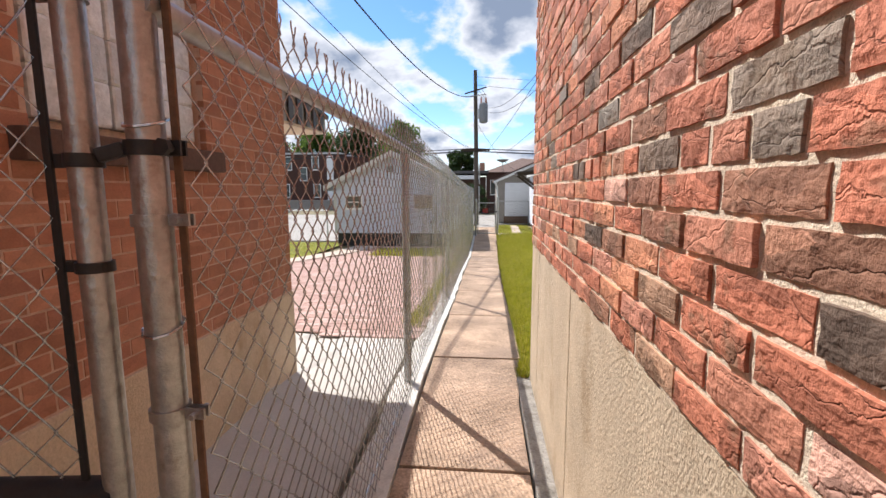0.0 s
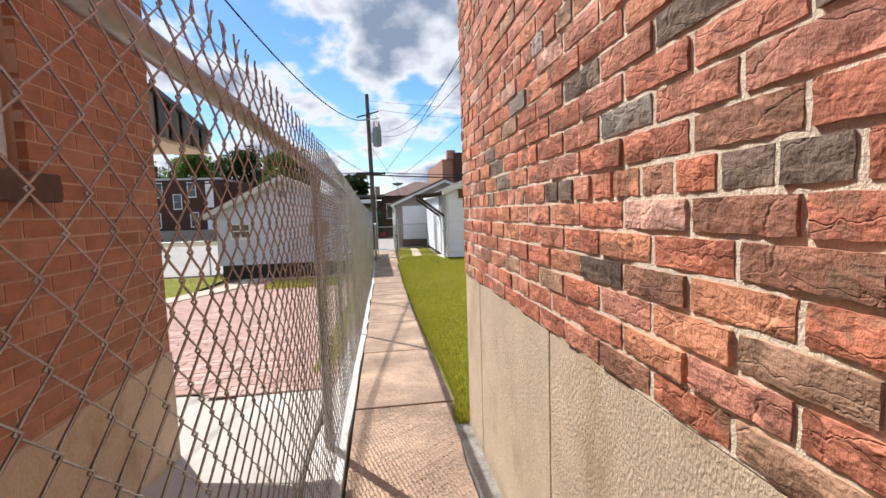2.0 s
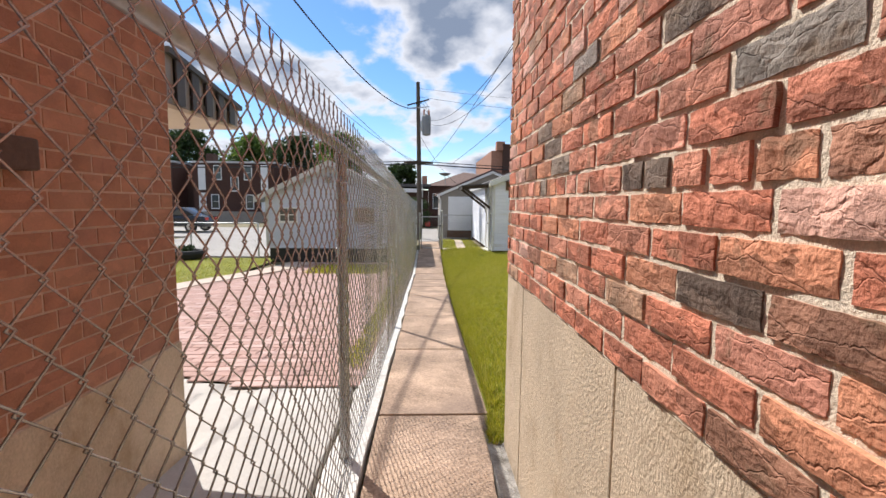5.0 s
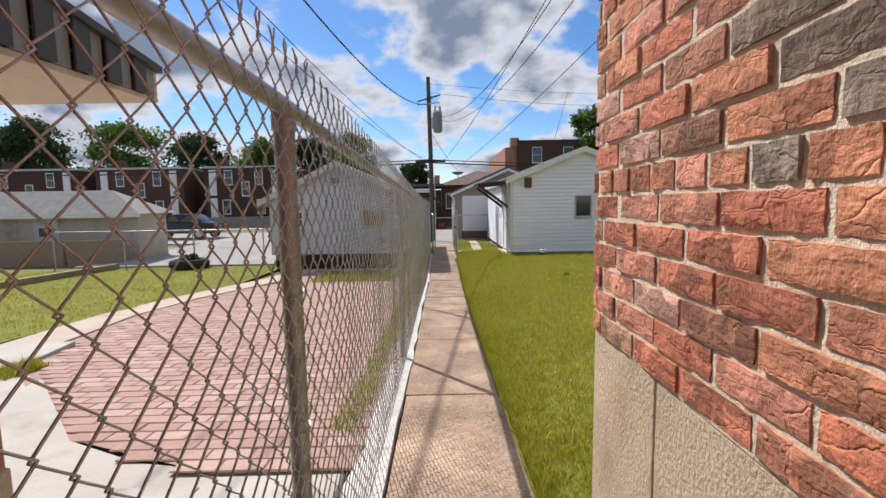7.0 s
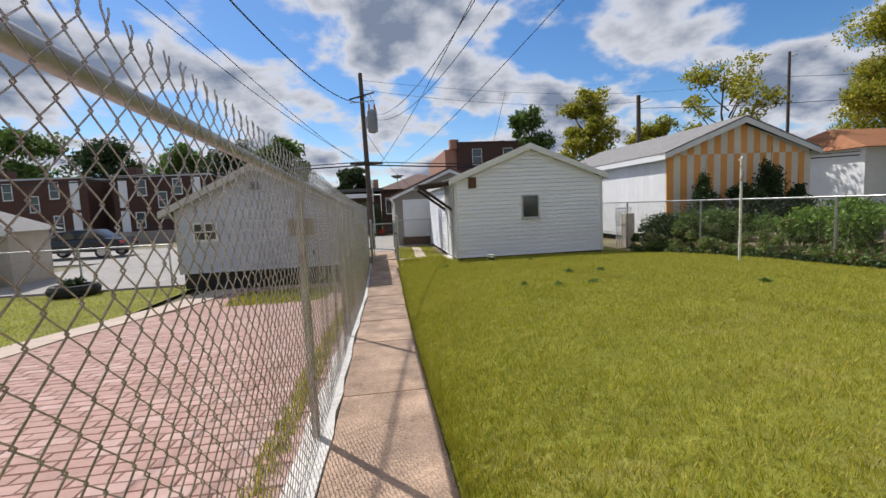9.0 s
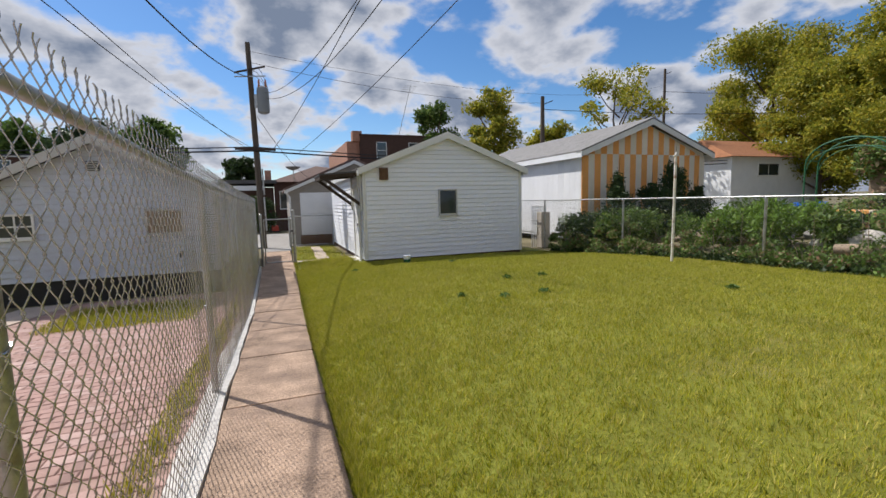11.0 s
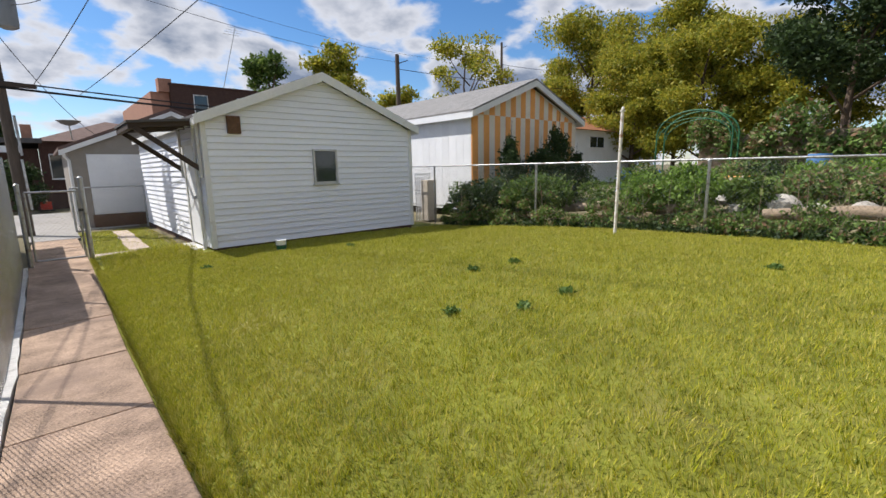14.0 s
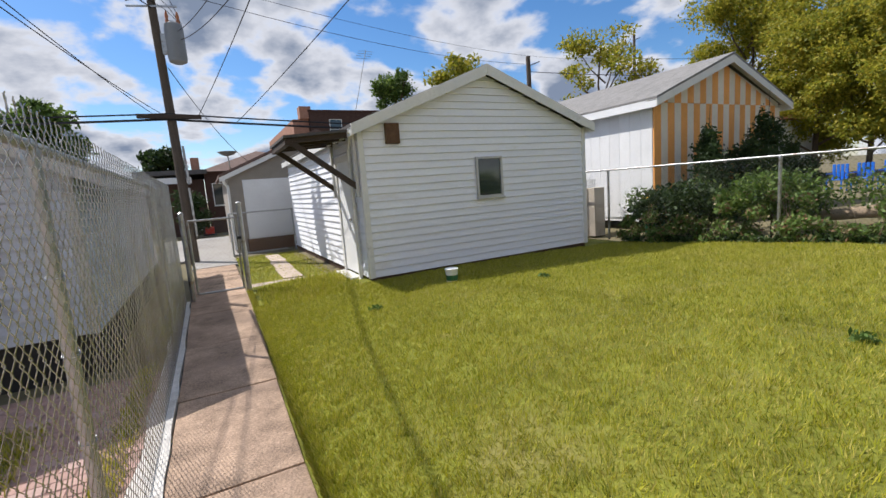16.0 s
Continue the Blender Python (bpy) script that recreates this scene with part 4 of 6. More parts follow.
win = part("glass_block_window", Shape().box(LX - 0.12, LX - 0.062, win_y0, win_y1, win_z0, win_z1), M_MORTAR, house_l, "obscure glass-block basement window")
ny, nz = 5, 7
for i in range(ny):
    for j in range(nz):
        y = win_y0 + 0.03 + (win_y1 - win_y0 - 0.06) * i / ny
        z = win_z0 + 0.03 + (win_z1 - win_z0 - 0.06) * j / nz
        part("glass_block", Shape().box(LX - 0.075, LX - 0.030, y + 0.007, y + 0.145, z + 0.007, z + 0.158), M_BLOCK, win, bevel=0.012)
part("window_sill", Shape().box(LX - 0.15, LX + 0.05, win_y0 - 0.06, win_y1 + 0.06, win_z0 - 0.09, win_z0), M_SILL_SHADE, win, bevel=0.008)

# metal awning over the back door of that house
awn = thing("metal_awning", (-2.3, 4.6, 1.80), "ribbed grey metal door awning with cream valance on the brick house", "awning")
A0, A1 = 4.21, 4.965
for i in range(12):
    x1 = -1.20 - i * 0.16
    part("pan", Shape().add([(x1, A0, 1.965), (x1 - 0.15, A0, 1.965), (x1 - 0.15, A1, 1.865), (x1, A1, 1.865), (x1, A0, 1.99), (x1 - 0.15, A0, 1.99), (x1 - 0.15, A1, 1.89), (x1, A1, 1.89)],
                            [(0, 1, 2, 3), (4, 7, 6, 5), (0, 4, 5, 1), (1, 5, 6, 2), (2, 6, 7, 3), (3, 7, 4, 0)]), M_AWN_L if i % 2 else M_AWN_D, awn)
part("front_valance", Shape().box(-3.1, -1.20, A1, A1 + 0.02, 1.775, 1.88), M_AWN_C, awn, bevel=0.004)
part("soffit_board", Shape().add([(-3.1, A0, 1.735), (-1.20, A0, 1.735), (-1.20, A1 + 0.02, 1.758), (-3.1, A1 + 0.02, 1.758), (-3.1, A0, 1.755), (-1.20, A0, 1.755), (-1.20, A1 + 0.02, 1.774), (-3.1, A1 + 0.02, 1.774)],
                                 [(0, 1, 2, 3), (4, 7, 6, 5), (0, 4, 5, 1), (1, 5, 6, 2), (2, 6, 7, 3), (3, 7, 4, 0)]), M_AWN_C, awn)
for i in range(11):
    y0, y1 = A0 + i * 0.0686, A0 + i * 0.0686 + 0.066
    xo = 0.016 if i % 2 else 0.0
    zt = lambda y: 1.975 - 0.10 * (y - A0) / (A1 - A0)
    zl = lambda y: 1.757 + 0.018 * (y - A0) / (A1 - A0)
    part("side_slat", Shape().add([(xx, yy, zz(yy)) for xx in (-1.198 + xo, -1.206 + xo) for yy, zz in ((y0, zl), (y1, zl), (y1, zt), (y0, zt))],
                                  [(0, 1, 2, 3), (7, 6, 5, 4), (0, 4, 5, 1), (1, 5, 6, 2), (2, 6, 7, 3), (3, 7, 4, 0)]), M_AWN_D if i % 2 else M_AWN_L, awn)
part("edge_trim", Shape().beam((-1.188, A0, 1.985), (-1.188, A1 + 0.02, 1.885), 0.03, 0.026), M_AWN_D, awn)


# ---- garages ----
def siding(parent, poly_at, z0, z1, pitch, flat, mat_, out=0.034):
    """Lapped boards. poly_at(z) gives the ends of the wall at that height; flat(a, out, z) gives the place in the world."""
    z = z0
    while z < z1 - 0.01:
        top = min(z + pitch, z1)
        (a0, b0), (a1, b1) = poly_at(z), poly_at(top)
        low = z + 0.011
        if b0 - a0 > 0.05:
            if b1 - a1 < 0.02:
                a1 = b1 = (a0 + b0) / 2
                a1, b1 = a1 - 0.01, b1 + 0.01
            s = Shape()
            s.add([flat(a0, out, low), flat(b0, out, low), flat(b1, 0.010, top), flat(a1, 0.010, top),
                   flat(a0, 0.0, low), flat(b0, 0.0, low), flat(b1, 0.0, top), flat(a1, 0.0, top)],
                  [(0, 1, 2, 3), (4, 7, 6, 5), (0, 4, 5, 1), (1, 5, 6, 2), (2, 6, 7, 3), (3, 7, 4, 0)])
            part("siding_board", s, mat_, parent)
        z += pitch


def gable_garage(name, label, x0, x1, y0, y1, zb, ze, zp, over, mats, pitch, lip=0.23, base_z=None):
    """A gabled garage whose front looks along -y."""
    g_wall, g_trim, g_roof = mats
    xm = (x0 + x1) / 2
    g_ob = thing(name, (xm, (y0 + y1) / 2, zb), label, "garage")
    slope = (zp - ze) / (xm - x0 + over)
    top_at = lambda x: zp - 0.10 - slope * abs(x - xm)
    core = Shape().prism([(x0 + 0.02, zb), (x1 - 0.02, zb), (x1 - 0.02, top_at(x1)), (xm, top_at(xm)), (x0 + 0.02, top_at(x0))], "y", y0 + 0.02, y1)
    part("wall", core, g_wall, g_ob)
    # front boards up into the gable
    def ends(z):
        h = top_at(x0)
        if z <= h:
            return (x0 + 0.06, x1 - 0.06)
        k = (z - h) / slope
        return (x0 + 0.0 + k, x1 - 0.0 - k)
    siding(g_ob, ends, zb, top_at(xm), pitch, lambda a, o, z: (a, y0 + 0.02 - o, z), g_wall)
    for side, xx in ((-1, x0), (1, x1)):
        siding(g_ob, lambda z: (y0 + 0.08, y1), zb, top_at(x0), pitch, lambda a, o, z, side=side, xx=xx: (xx + side * (o - 0.02), a, z), g_wall)
        part("corner_trim", Shape().box(xx - 0.012 if side < 0 else xx - 0.08, xx + 0.08 if side < 0 else xx + 0.012, y0 - 0.02, y0 + 0.07, zb, top_at(x0) + 0.02), g_trim, g_ob, bevel=0.004)
    # roof slabs and barge boards
    for side in (-1, 1):
        xe = xm + side * (xm - x0 + over)
        part("roof_slope", Shape().prism([(xm, zp), (xe, ze), (xe, ze + 0.05), (xm, zp + 0.055)], "y", y0 - lip, y1 + lip), g_roof, g_ob)
        part("barge_board", Shape().prism([(xm, zp + 0.05), (xe, ze + 0.045), (xe, ze - 0.13), (xm, zp - 0.14)], "y", y0 - lip - 0.024, y0 - lip - 0.002), g_trim, g_ob, bevel=0.003)
        part("soffit", Shape().prism([(xm, zp - 0.012), (xe, ze - 0.012), (xe, ze - 0.03), (xm, zp - 0.03)], "y", y0 - lip + 0.032, y0 + 0.0), g_trim, g_ob)
        part("fascia", Shape().box(min(xe, xe - side * 0.025), max(xe, xe - side * 0.025), y0 - lip + 0.032, y1 + lip, ze - 0.13, ze - 0.004), g_trim, g_ob)
    return g_ob


def sash_window(parent, x0, x1, y, z0, z1, frame_mat, glass_mat, cols=1, rows=1, frame_w=0.04):
    w = part("window", Shape().box(x0 + 0.01, x1 - 0.01, y - 0.005, y + 0.02, z0 + 0.01, z1 - 0.01), glass_mat, parent)
    for a, b, c, d in ((x0, x0 + frame_w, z0, z1), (x1 - frame_w, x1, z0, z1), (x0 + frame_w, x1 - frame_w, z0, z0 + frame_w), (x0 + frame_w, x1 - frame_w, z1 - frame_w, z1)):
        part("frame", Shape().box(a, b, y - 0.035, y + 0.01, c, d), frame_mat, w, bevel=0.003)
    for i in range(1, cols):
        xx = x0 + (x1 - x0) * i / cols
        part("mullion", Shape().box(xx - 0.014, xx + 0.014, y - 0.022, y + 0.01, z0 + frame_w, z1 - frame_w), frame_mat, w)
    for j in range(1, rows):
        zz = z0 + (z1 - z0) * j / rows
        part("glazing_bar", Shape().box(x0 + frame_w, x1 - frame_w, y - 0.02, y + 0.01, zz - 0.014, zz + 0.014), frame_mat, w)
    part("sill", Shape().box(x0 - 0.02, x1 + 0.02, y - 0.055, y, z0 - 0.03, z0), frame_mat, w, bevel=0.003)
    return w


GX0, GX1, GY0, GY1 = 2.36, 7.24, 18.12, 25.0
garage = gable_garage("white_garage", "white vinyl-sided garage with a low gable roof", GX0, GX1, GY0, GY1, -0.38, 2.06, 3.08, 0.14, (M_SIDING, M_TRIM, M_SHINGLE), 0.125, lip=0.15)
# dark colour paints in the shadow along the foot of the siding
part("footing", Shape().box(GX0 + 0.03, GX1 - 0.03, GY0 + 0.03, GY1 - 0.02, -0.75, -0.382), M_SILL_SHADE, garage)
sash_window(garage, 4.52, 5.09, GY0 - 0.022, 0.79, 1.53, M_TRIM_G, M_GLASS)
vent = part("vent_cover", Shape().box(2.82, 3.06, GY0 - 0.07, GY0 - 0.001, 1.80, 2.13), M_RUST, garage, "rusty brown sheet-metal vent box", bevel=0.008)
for k in range(5):
    part("louvre", Shape().box(2.84, 3.04, GY0 - 0.078, GY0 - 0.068, 1.83 + k * 0.058, 1.86 + k * 0.058), M_RUST, vent)
# side door with its frame and concrete step
door = part("side_door", Shape().box(GX0 - 0.035, GX0 + 0.01, 18.62, 19.42, -0.36, 1.60), M_WHITE, garage, bevel=0.004)
for a, b, c, d in ((18.52, 18.62, -0.38, 1.70), (19.42, 19.52, -0.38, 1.70), (18.52, 19.52, 1.60, 1.70)):
    part("door_frame", Shape().box(GX0 - 0.06, GX0, a, b, c, d), M_TRIM, door, bevel=0.004)
part("door_knob", Shape().lathe(GX0 - 0.075, 18.72, [(0.008, 0.56), (0.028, 0.575), (0.028, 0.605), (0.008, 0.62)], 10), M_CHROME, door)
tagged(part("door_step", Shape().box(2.12, 2.335, 18.5, 19.5, -0.62, -0.39), M_CURB, bevel=0.015), "low white-painted concrete step at the garage side door", "step")
canopy = thing("door_canopy", (1.9, 18.9, 1.9), "dark stained timber canopy on diagonal braces over the garage door", "canopy")
part("roof_boards", Shape().add([(1.24, 18.16, 1.93), (2.34, 18.16, 2.02), (2.34, 19.72, 2.02), (1.24, 19.72, 1.93), (1.24, 18.16, 1.97), (2.34, 18.16, 2.06), (2.34, 19.72, 2.06), (1.24, 19.72, 1.97)],
                                [(0, 1, 2, 3), (4, 7, 6, 5), (0, 4, 5, 1), (1, 5, 6, 2), (2, 6, 7, 3), (3, 7, 4, 0)]), M_SHINGLE, canopy)
part("front_beam", Shape().box(1.26, 1.34, 18.2, 19.68, 1.83, 1.925), M_DARKWOOD, canopy, bevel=0.005)
for y in (18.24, 18.72, 19.18, 19.62):
    part("rafter", Shape().beam((1.30, y, 1.90), (2.33, y, 1.98), 0.05, 0.09), M_DARKWOOD, canopy)
for y in (18.22, 19.64):
    part("brace", Shape().beam((2.31, y, 1.14), (1.36, y, 1.86), 0.06, 0.085), M_DARKWOOD, canopy, bevel=0.004)
    part("wall_post", Shape().box(2.28, 2.335, y - 0.04, y + 0.04, 0.98, 2.0), M_TRIM_G, canopy, bevel=0.004)
tagged(part("downspout", Shape().tube([(2.22, 18.06, 2.0), (2.28, 18.3, 1.9), (2.29, 18.45, 1.7), (2.29, 18.45, -0.4), (2.2, 18.4, -0.48)], 0.03, 8), M_TRIM, smooth=True), "white metal downspout beside the garage door", "downspout")

garage_l = gable_garage("grey_garage", "pale grey sided garage with a shallow gable roof behind the fence", -5.22, -1.05, 16.8, 23.0, -0.19, 1.42, 2.60, 0.30, (M_SIDING_G, M_TRIM_G, M_SHINGLE_G), 0.115)
# black block in place of the shaded gap below the boards
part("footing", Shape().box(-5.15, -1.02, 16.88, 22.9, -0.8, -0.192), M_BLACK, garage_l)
sash_window(garage_l, -4.80, -4.20, 16.776, 0.66, 1.14, M_TRIM, M_GLASS, 2, 2)
wb = sash_window(garage_l, -2.40, -1.70, 16.776, 0.64, 1.17, M_TRIM_G, M_RAWWOOD)
gv = part("gable_vent", Shape().box(-3.30, -3.08, 16.76, 16.80, 1.95, 2.14), M_BLACK, garage_l, bevel=0.004)
for k in range(4):
    part("louvre", Shape().box(-3.29, -3.09, 16.745, 16.765, 1.965 + k * 0.045, 1.985 + k * 0.045), M_TRIM_G, gv)
part("pipe_outlet", Shape().tube([(-1.78, 16.80, 0.24), (-1.78, 16.68, 0.24), (-1.78, 16.66, 0.15)], 0.03, 8), M_BLACK, garage_l)


# ---- back gate and low fences ----
back_gate = thing("garden_gate", (0.15, 19.4, -0.52), "narrow closed chain-link gate between round steel posts", "gate")
for x, r, top in ((-0.28, 0.036, 0.92), (0.58, 0.042, 1.02)):
    p_ob = part("gate_post", Shape().tube([(x, 19.4, -0.7), (x, 19.4, top)], r, 12), M_GALV_OLD, back_gate, smooth=True)
    part("post_cap", Shape().lathe(x, 19.4, [(r + 0.004, top - 0.02), (r + 0.004, top + 0.01), (0.01, top + 0.035)], 12), M_GALV_OLD, p_ob, smooth=True)
for x in (-0.2, 0.5):
    part("stile", Shape().tube([(x, 19.4, -0.42), (x, 19.4, 0.79)], 0.018, 10), M_GALV_OLD, back_gate, smooth=True)
for z in (-0.42, 0.79):
    part("bar", Shape().tube([(-0.2, 19.4, z), (0.5, 19.4, z)], 0.018, 10), M_GALV_OLD, back_gate, smooth=True)
chain_link("mesh", lambda s: ((-0.19 + s, 19.4, 0.0), (0.0, 1.0, 0.0)), 0.68, -0.40, 0.78, M_WIRE, back_gate, barbs=False)
part("latch", Shape().box(0.49, 0.56, 19.36, 19.38, 0.42, 0.47), M_BLACK, back_gate, bevel=0.005)


def low_fence(name, label, a, b, zb, zt, posts, mat_, group="", seed=0, pitch=0.036, rail=0.02):
    a, b = Vector(a), Vector(b)
    d = b - a
    ob = thing(name, ((a.x + b.x) / 2, (a.y + b.y) / 2, zb), label, "fence", group)
    for k in range(posts):
        p = a + d * (k / (posts - 1))
        po = part("post", Shape().tube([(p.x, p.y, zb - 0.35), (p.x, p.y, zt - 0.02)], 0.026, 10), mat_, ob, smooth=True)
        part("post_cap", Shape().lathe(p.x, p.y, [(0.03, zt - 0.05), (0.03, zt - 0.01), (0.012, zt + 0.02)], 10), mat_, po, smooth=True)
    part("top_rail", Shape().tube([(a.x, a.y, zt), (b.x, b.y, zt)], rail, 10), mat_, ob, smooth=True)
    across = Vector((d.y, -d.x, 0)).normalized()
    u = d.normalized()
    off = across * 0.025
    chain_link("mesh", lambda s: ((a.x + u.x * s + off.x, a.y + u.y * s + off.y, 0.0), (across.x, across.y, 0.0)), d.length, zb, zt + 0.01, M_WIRE, ob, pitch=pitch, barbs=False, seed=seed)
    return ob


back_fence = low_fence("low_chain_link_fence", "low galvanised chain-link fence overgrown with vines at the lawn's edge", (8.35, 22.0, 0), (8.35, 4.5, 0), -0.12, 1.13, 6, M_GALV_OLD, seed=4)
low_fence("low_chain_link_fence", "short low chain-link fence with steel rail by the alley", (0.62, 25.05, 0), (2.34, 25.05, 0), -0.5, 0.72, 2, M_GALV, seed=5)
low_fence("low_chain_link_fence", "low chain-link fence behind the neighbouring lawn", (-12.5, 17.5, 0), (-5.75, 17.5, 0), -0.58, 0.58, 4, M_GALV, seed=6, pitch=0.05)

# clothes pole standing in the lawn
cp = thing("clothes_pole", (7.34, 12.56, -0.2), "white painted steel clothes pole with rust spots, standing in the lawn", "pole")
part("shaft", Shape().tube([(7.345, 12.58, -0.3), (7.335, 12.56, 0.6), (7.31, 12.53, 1.9)], 0.026, 10), M_RUSTWHITE, cp, smooth=True)
part("hook", Shape().tube([(7.31, 12.53, 1.86), (7.31, 12.53, 1.96), (7.33, 12.53, 2.0)], 0.022, 8), M_RUSTWHITE, cp, smooth=True)
part("crossbar", Shape().tube([(7.25, 12.53, 1.94), (7.38, 12.53, 1.95)], 0.016, 8), M_RUSTWHITE, cp, smooth=True)

# paint tub on the grass
tub = thing("plastic_tub", (3.14, 16.75, -0.3), "small white and green plastic tub standing on the lawn", "tub")
tz = lawn_z(3.14, 16.75)
part("body", Shape().lathe(3.14, 16.75, [(0.08, tz + 0.0), (0.092, tz + 0.17), (0.096, tz + 0.18)], 14), M_WHITE, tub, smooth=True)
part("label_band", Shape().lathe(3.14, 16.75, [(0.083, tz + 0.02), (0.09, tz + 0.10)], 14), M_GREENPAINT, tub, smooth=True)
part("rim", Shape().lathe(3.14, 16.75, [(0.100, tz + 0.175), (0.102, tz + 0.19), (0.088, tz + 0.195)], 14), M_WHITE, tub, smooth=True)


# ---- leaves ----
def leaf_cloud(name, blobs, per, size, mat_, parent, seed, flat=0.0, shell=0.55):
    """Small folded leaves gathered in uneven clumps. blobs: centre, radii."""
    rng = np.random.default_rng(seed)
    out = []
    for (cx, cy, cz), (rx, ry, rz) in blobs:
        n = int(per)
        d = rng.normal(size=(n, 3))
        d /= np.linalg.norm(d, axis=1)[:, None]
        rad = shell + (1 - shell) * rng.random(n) ** 0.6
        wob = 1 + 0.28 * np.sin(d[:, 0] * 5 + cx * 3) * np.cos(d[:, 2] * 6 + cy * 2) + rng.normal(0, 0.09, n)
        p = d * (rad * wob)[:, None] * np.array([rx, ry, rz]) + np.array([cx, cy, cz])
        out.append(p)
    p = np.vstack(out)
    n = len(p)
    a = rng.normal(size=(n, 3)); a /= np.linalg.norm(a, axis=1)[:, None]
    if flat:
        a[:, 2] *= 1 - flat
        a /= np.linalg.norm(a, axis=1)[:, None]
    b = np.cross(a, rng.normal(size=(n, 3))); b /= np.linalg.norm(b, axis=1)[:, None]
    s = size * rng.uniform(0.55, 1.3, n)[:, None]
    verts = np.stack([p - a * s, p + b * s * 0.45, p + a * s, p - b * s * 0.45], axis=1).reshape(-1, 3)
    ob = raw_mesh(name, verts, 4, np.arange(4 * n), mat_, parent)
    return ob


def tree(name, label, x, y, z, height, spread, mat_, seed, leaves=16000, leaf=0.22, bare=0.0, trunk_r=0.22, low=0.35):
    r = random.Random(seed)
    ob = thing(name, (x, y, z), label, "tree")
    trunk = [(x, y, z - 0.3), (x + r.uniform(-.2, .2), y + r.uniform(-.2, .2), z + height * low), (x + r.uniform(-.4, .4), y + r.uniform(-.4, .4), z + height * 0.65),
             (x + r.uniform(-.6, .6), y, z + height * 0.9)]
    part("trunk", Shape().tube(trunk, [trunk_r, trunk_r * 0.75, trunk_r * 0.4, 0.04], 10), M_BARK, ob, smooth=True)
    blobs = []
    limbs = 11
    for k in range(limbs):
        a = k * 2.4 + r.uniform(-.4, .4)
        h0 = z + height * (low + (0.8 - low) * k / limbs)
        reach = spread * (1.0 - 0.55 * (k / limbs) ** 1.5) * r.uniform(0.6, 1.0)
        ex, ey, ez = x + math.cos(a) * reach, y + math.sin(a) * reach, h0 + height * r.uniform(0.06, 0.2)
        mid = (x + math.cos(a) * reach * 0.5, y + math.sin(a) * reach * 0.5, h0 + height * 0.03)
        part("limb", Shape().tube([(x, y, h0 - height * 0.06), mid, (ex, ey, ez)], [trunk_r * 0.4, trunk_r * 0.25, 0.025], 6), M_BARK, ob, smooth=True)
        for j in range(6):
            q_ = r.uniform(0.45, 1.12)
            rr = spread * r.uniform(0.17, 0.34)
            blobs.append(((x + (ex - x) * q_ + r.uniform(-.5, .5) * rr, y + (ey - y) * q_ + r.uniform(-.5, .5) * rr, h0 + (ez - h0) * q_ + r.uniform(-0.2, 0.9) * rr), (rr, rr, rr * 0.72)))
    for j in range(9):
        rr = spread * r.uniform(0.17, 0.32)
        blobs.append(((x + r.uniform(-.35, .35) * spread, y + r.uniform(-.35, .35) * spread, z + height * r.uniform(0.82, 0.97)), (rr, rr, rr * 0.8)))
    if bare:
        blobs = [b for b in blobs if r.random() > bare]
    leaf_cloud("crown", blobs, leaves / max(len(blobs), 1), leaf, mat_, ob, seed, shell=0.35)
    return ob


# far trees
YT = "large yellowing broad-leaved tree behind the houses"
tree("tree", YT, 35.0, 25.5, 0.0, 10.0, 4.6, M_LEAF_O, 21, 56000, 0.12, low=0.12)
tree("tree", YT, 35.5, 20.5, 0.0, 10.2, 4.8, M_LEAF_O, 22, 56000, 0.12, low=0.12)
tree("tree", "tall light green tree behind the houses", 39.0, 32.0, 0.0, 14.6, 5.6, M_LEAF_O, 23, 46000, 0.14, low=0.15)
tree("tree", YT, 44.0, 26.0, 0.0, 15.0, 5.2, M_LEAF_O, 30, 40000, 0.16, low=0.12)
tree("tree", YT, 37.0, 15.5, 0.0, 9.8, 4.8, M_LEAF_O, 33, 48000, 0.12, low=0.12)
tree("tree", "half-bare yellowing tree behind the striped building", 24.5, 33.0, 0.0, 10.6, 3.4, M_LEAF_O, 24, 5600, 0.14, bare=0.45, trunk_r=0.16)
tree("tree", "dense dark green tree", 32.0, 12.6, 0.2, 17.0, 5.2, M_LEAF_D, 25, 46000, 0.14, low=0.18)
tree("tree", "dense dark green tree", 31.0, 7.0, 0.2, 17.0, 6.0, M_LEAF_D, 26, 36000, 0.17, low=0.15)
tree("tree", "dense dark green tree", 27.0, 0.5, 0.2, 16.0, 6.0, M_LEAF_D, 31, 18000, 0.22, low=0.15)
tree("tree", "green tree behind the white garage", 12.8, 41.0, 0.0, 9.0, 2.4, M_LEAF, 27, 12000, 0.15, low=0.25)
tree("tree", "yellow-green tree behind the white garage", 18.6, 42.0, 0.0, 10.6, 3.0, M_LEAF_O, 28, 12000, 0.17, low=0.25)
tree("tree", "yellow-green tree beside the striped building", 27.0, 46.0, 0.0, 8.5, 3.2, M_LEAF_O, 29, 9000, 0.2, low=0.15)
for i, (x, y, h, sp) in enumerate(((-46, 55, 12, 6.0), (-38, 58, 11.5, 5.4), (-30, 60, 10.5, 5.0), (-22.5, 61, 10.0, 4.6), (-16.0, 59, 9.8, 4.4), (-9.5, 52, 8.6, 3.6), (-3.2, 62, 6.8, 2.8), (-62, 50, 10, 5), (-54, 60, 11, 5))):
    tree("tree", "green broad-leaved tree behind the brown apartments", x, y, -0.5, h, sp, M_LEAF if i % 2 else M_LEAF_D, 40 + i, 9000, 0.26, low=0.12)

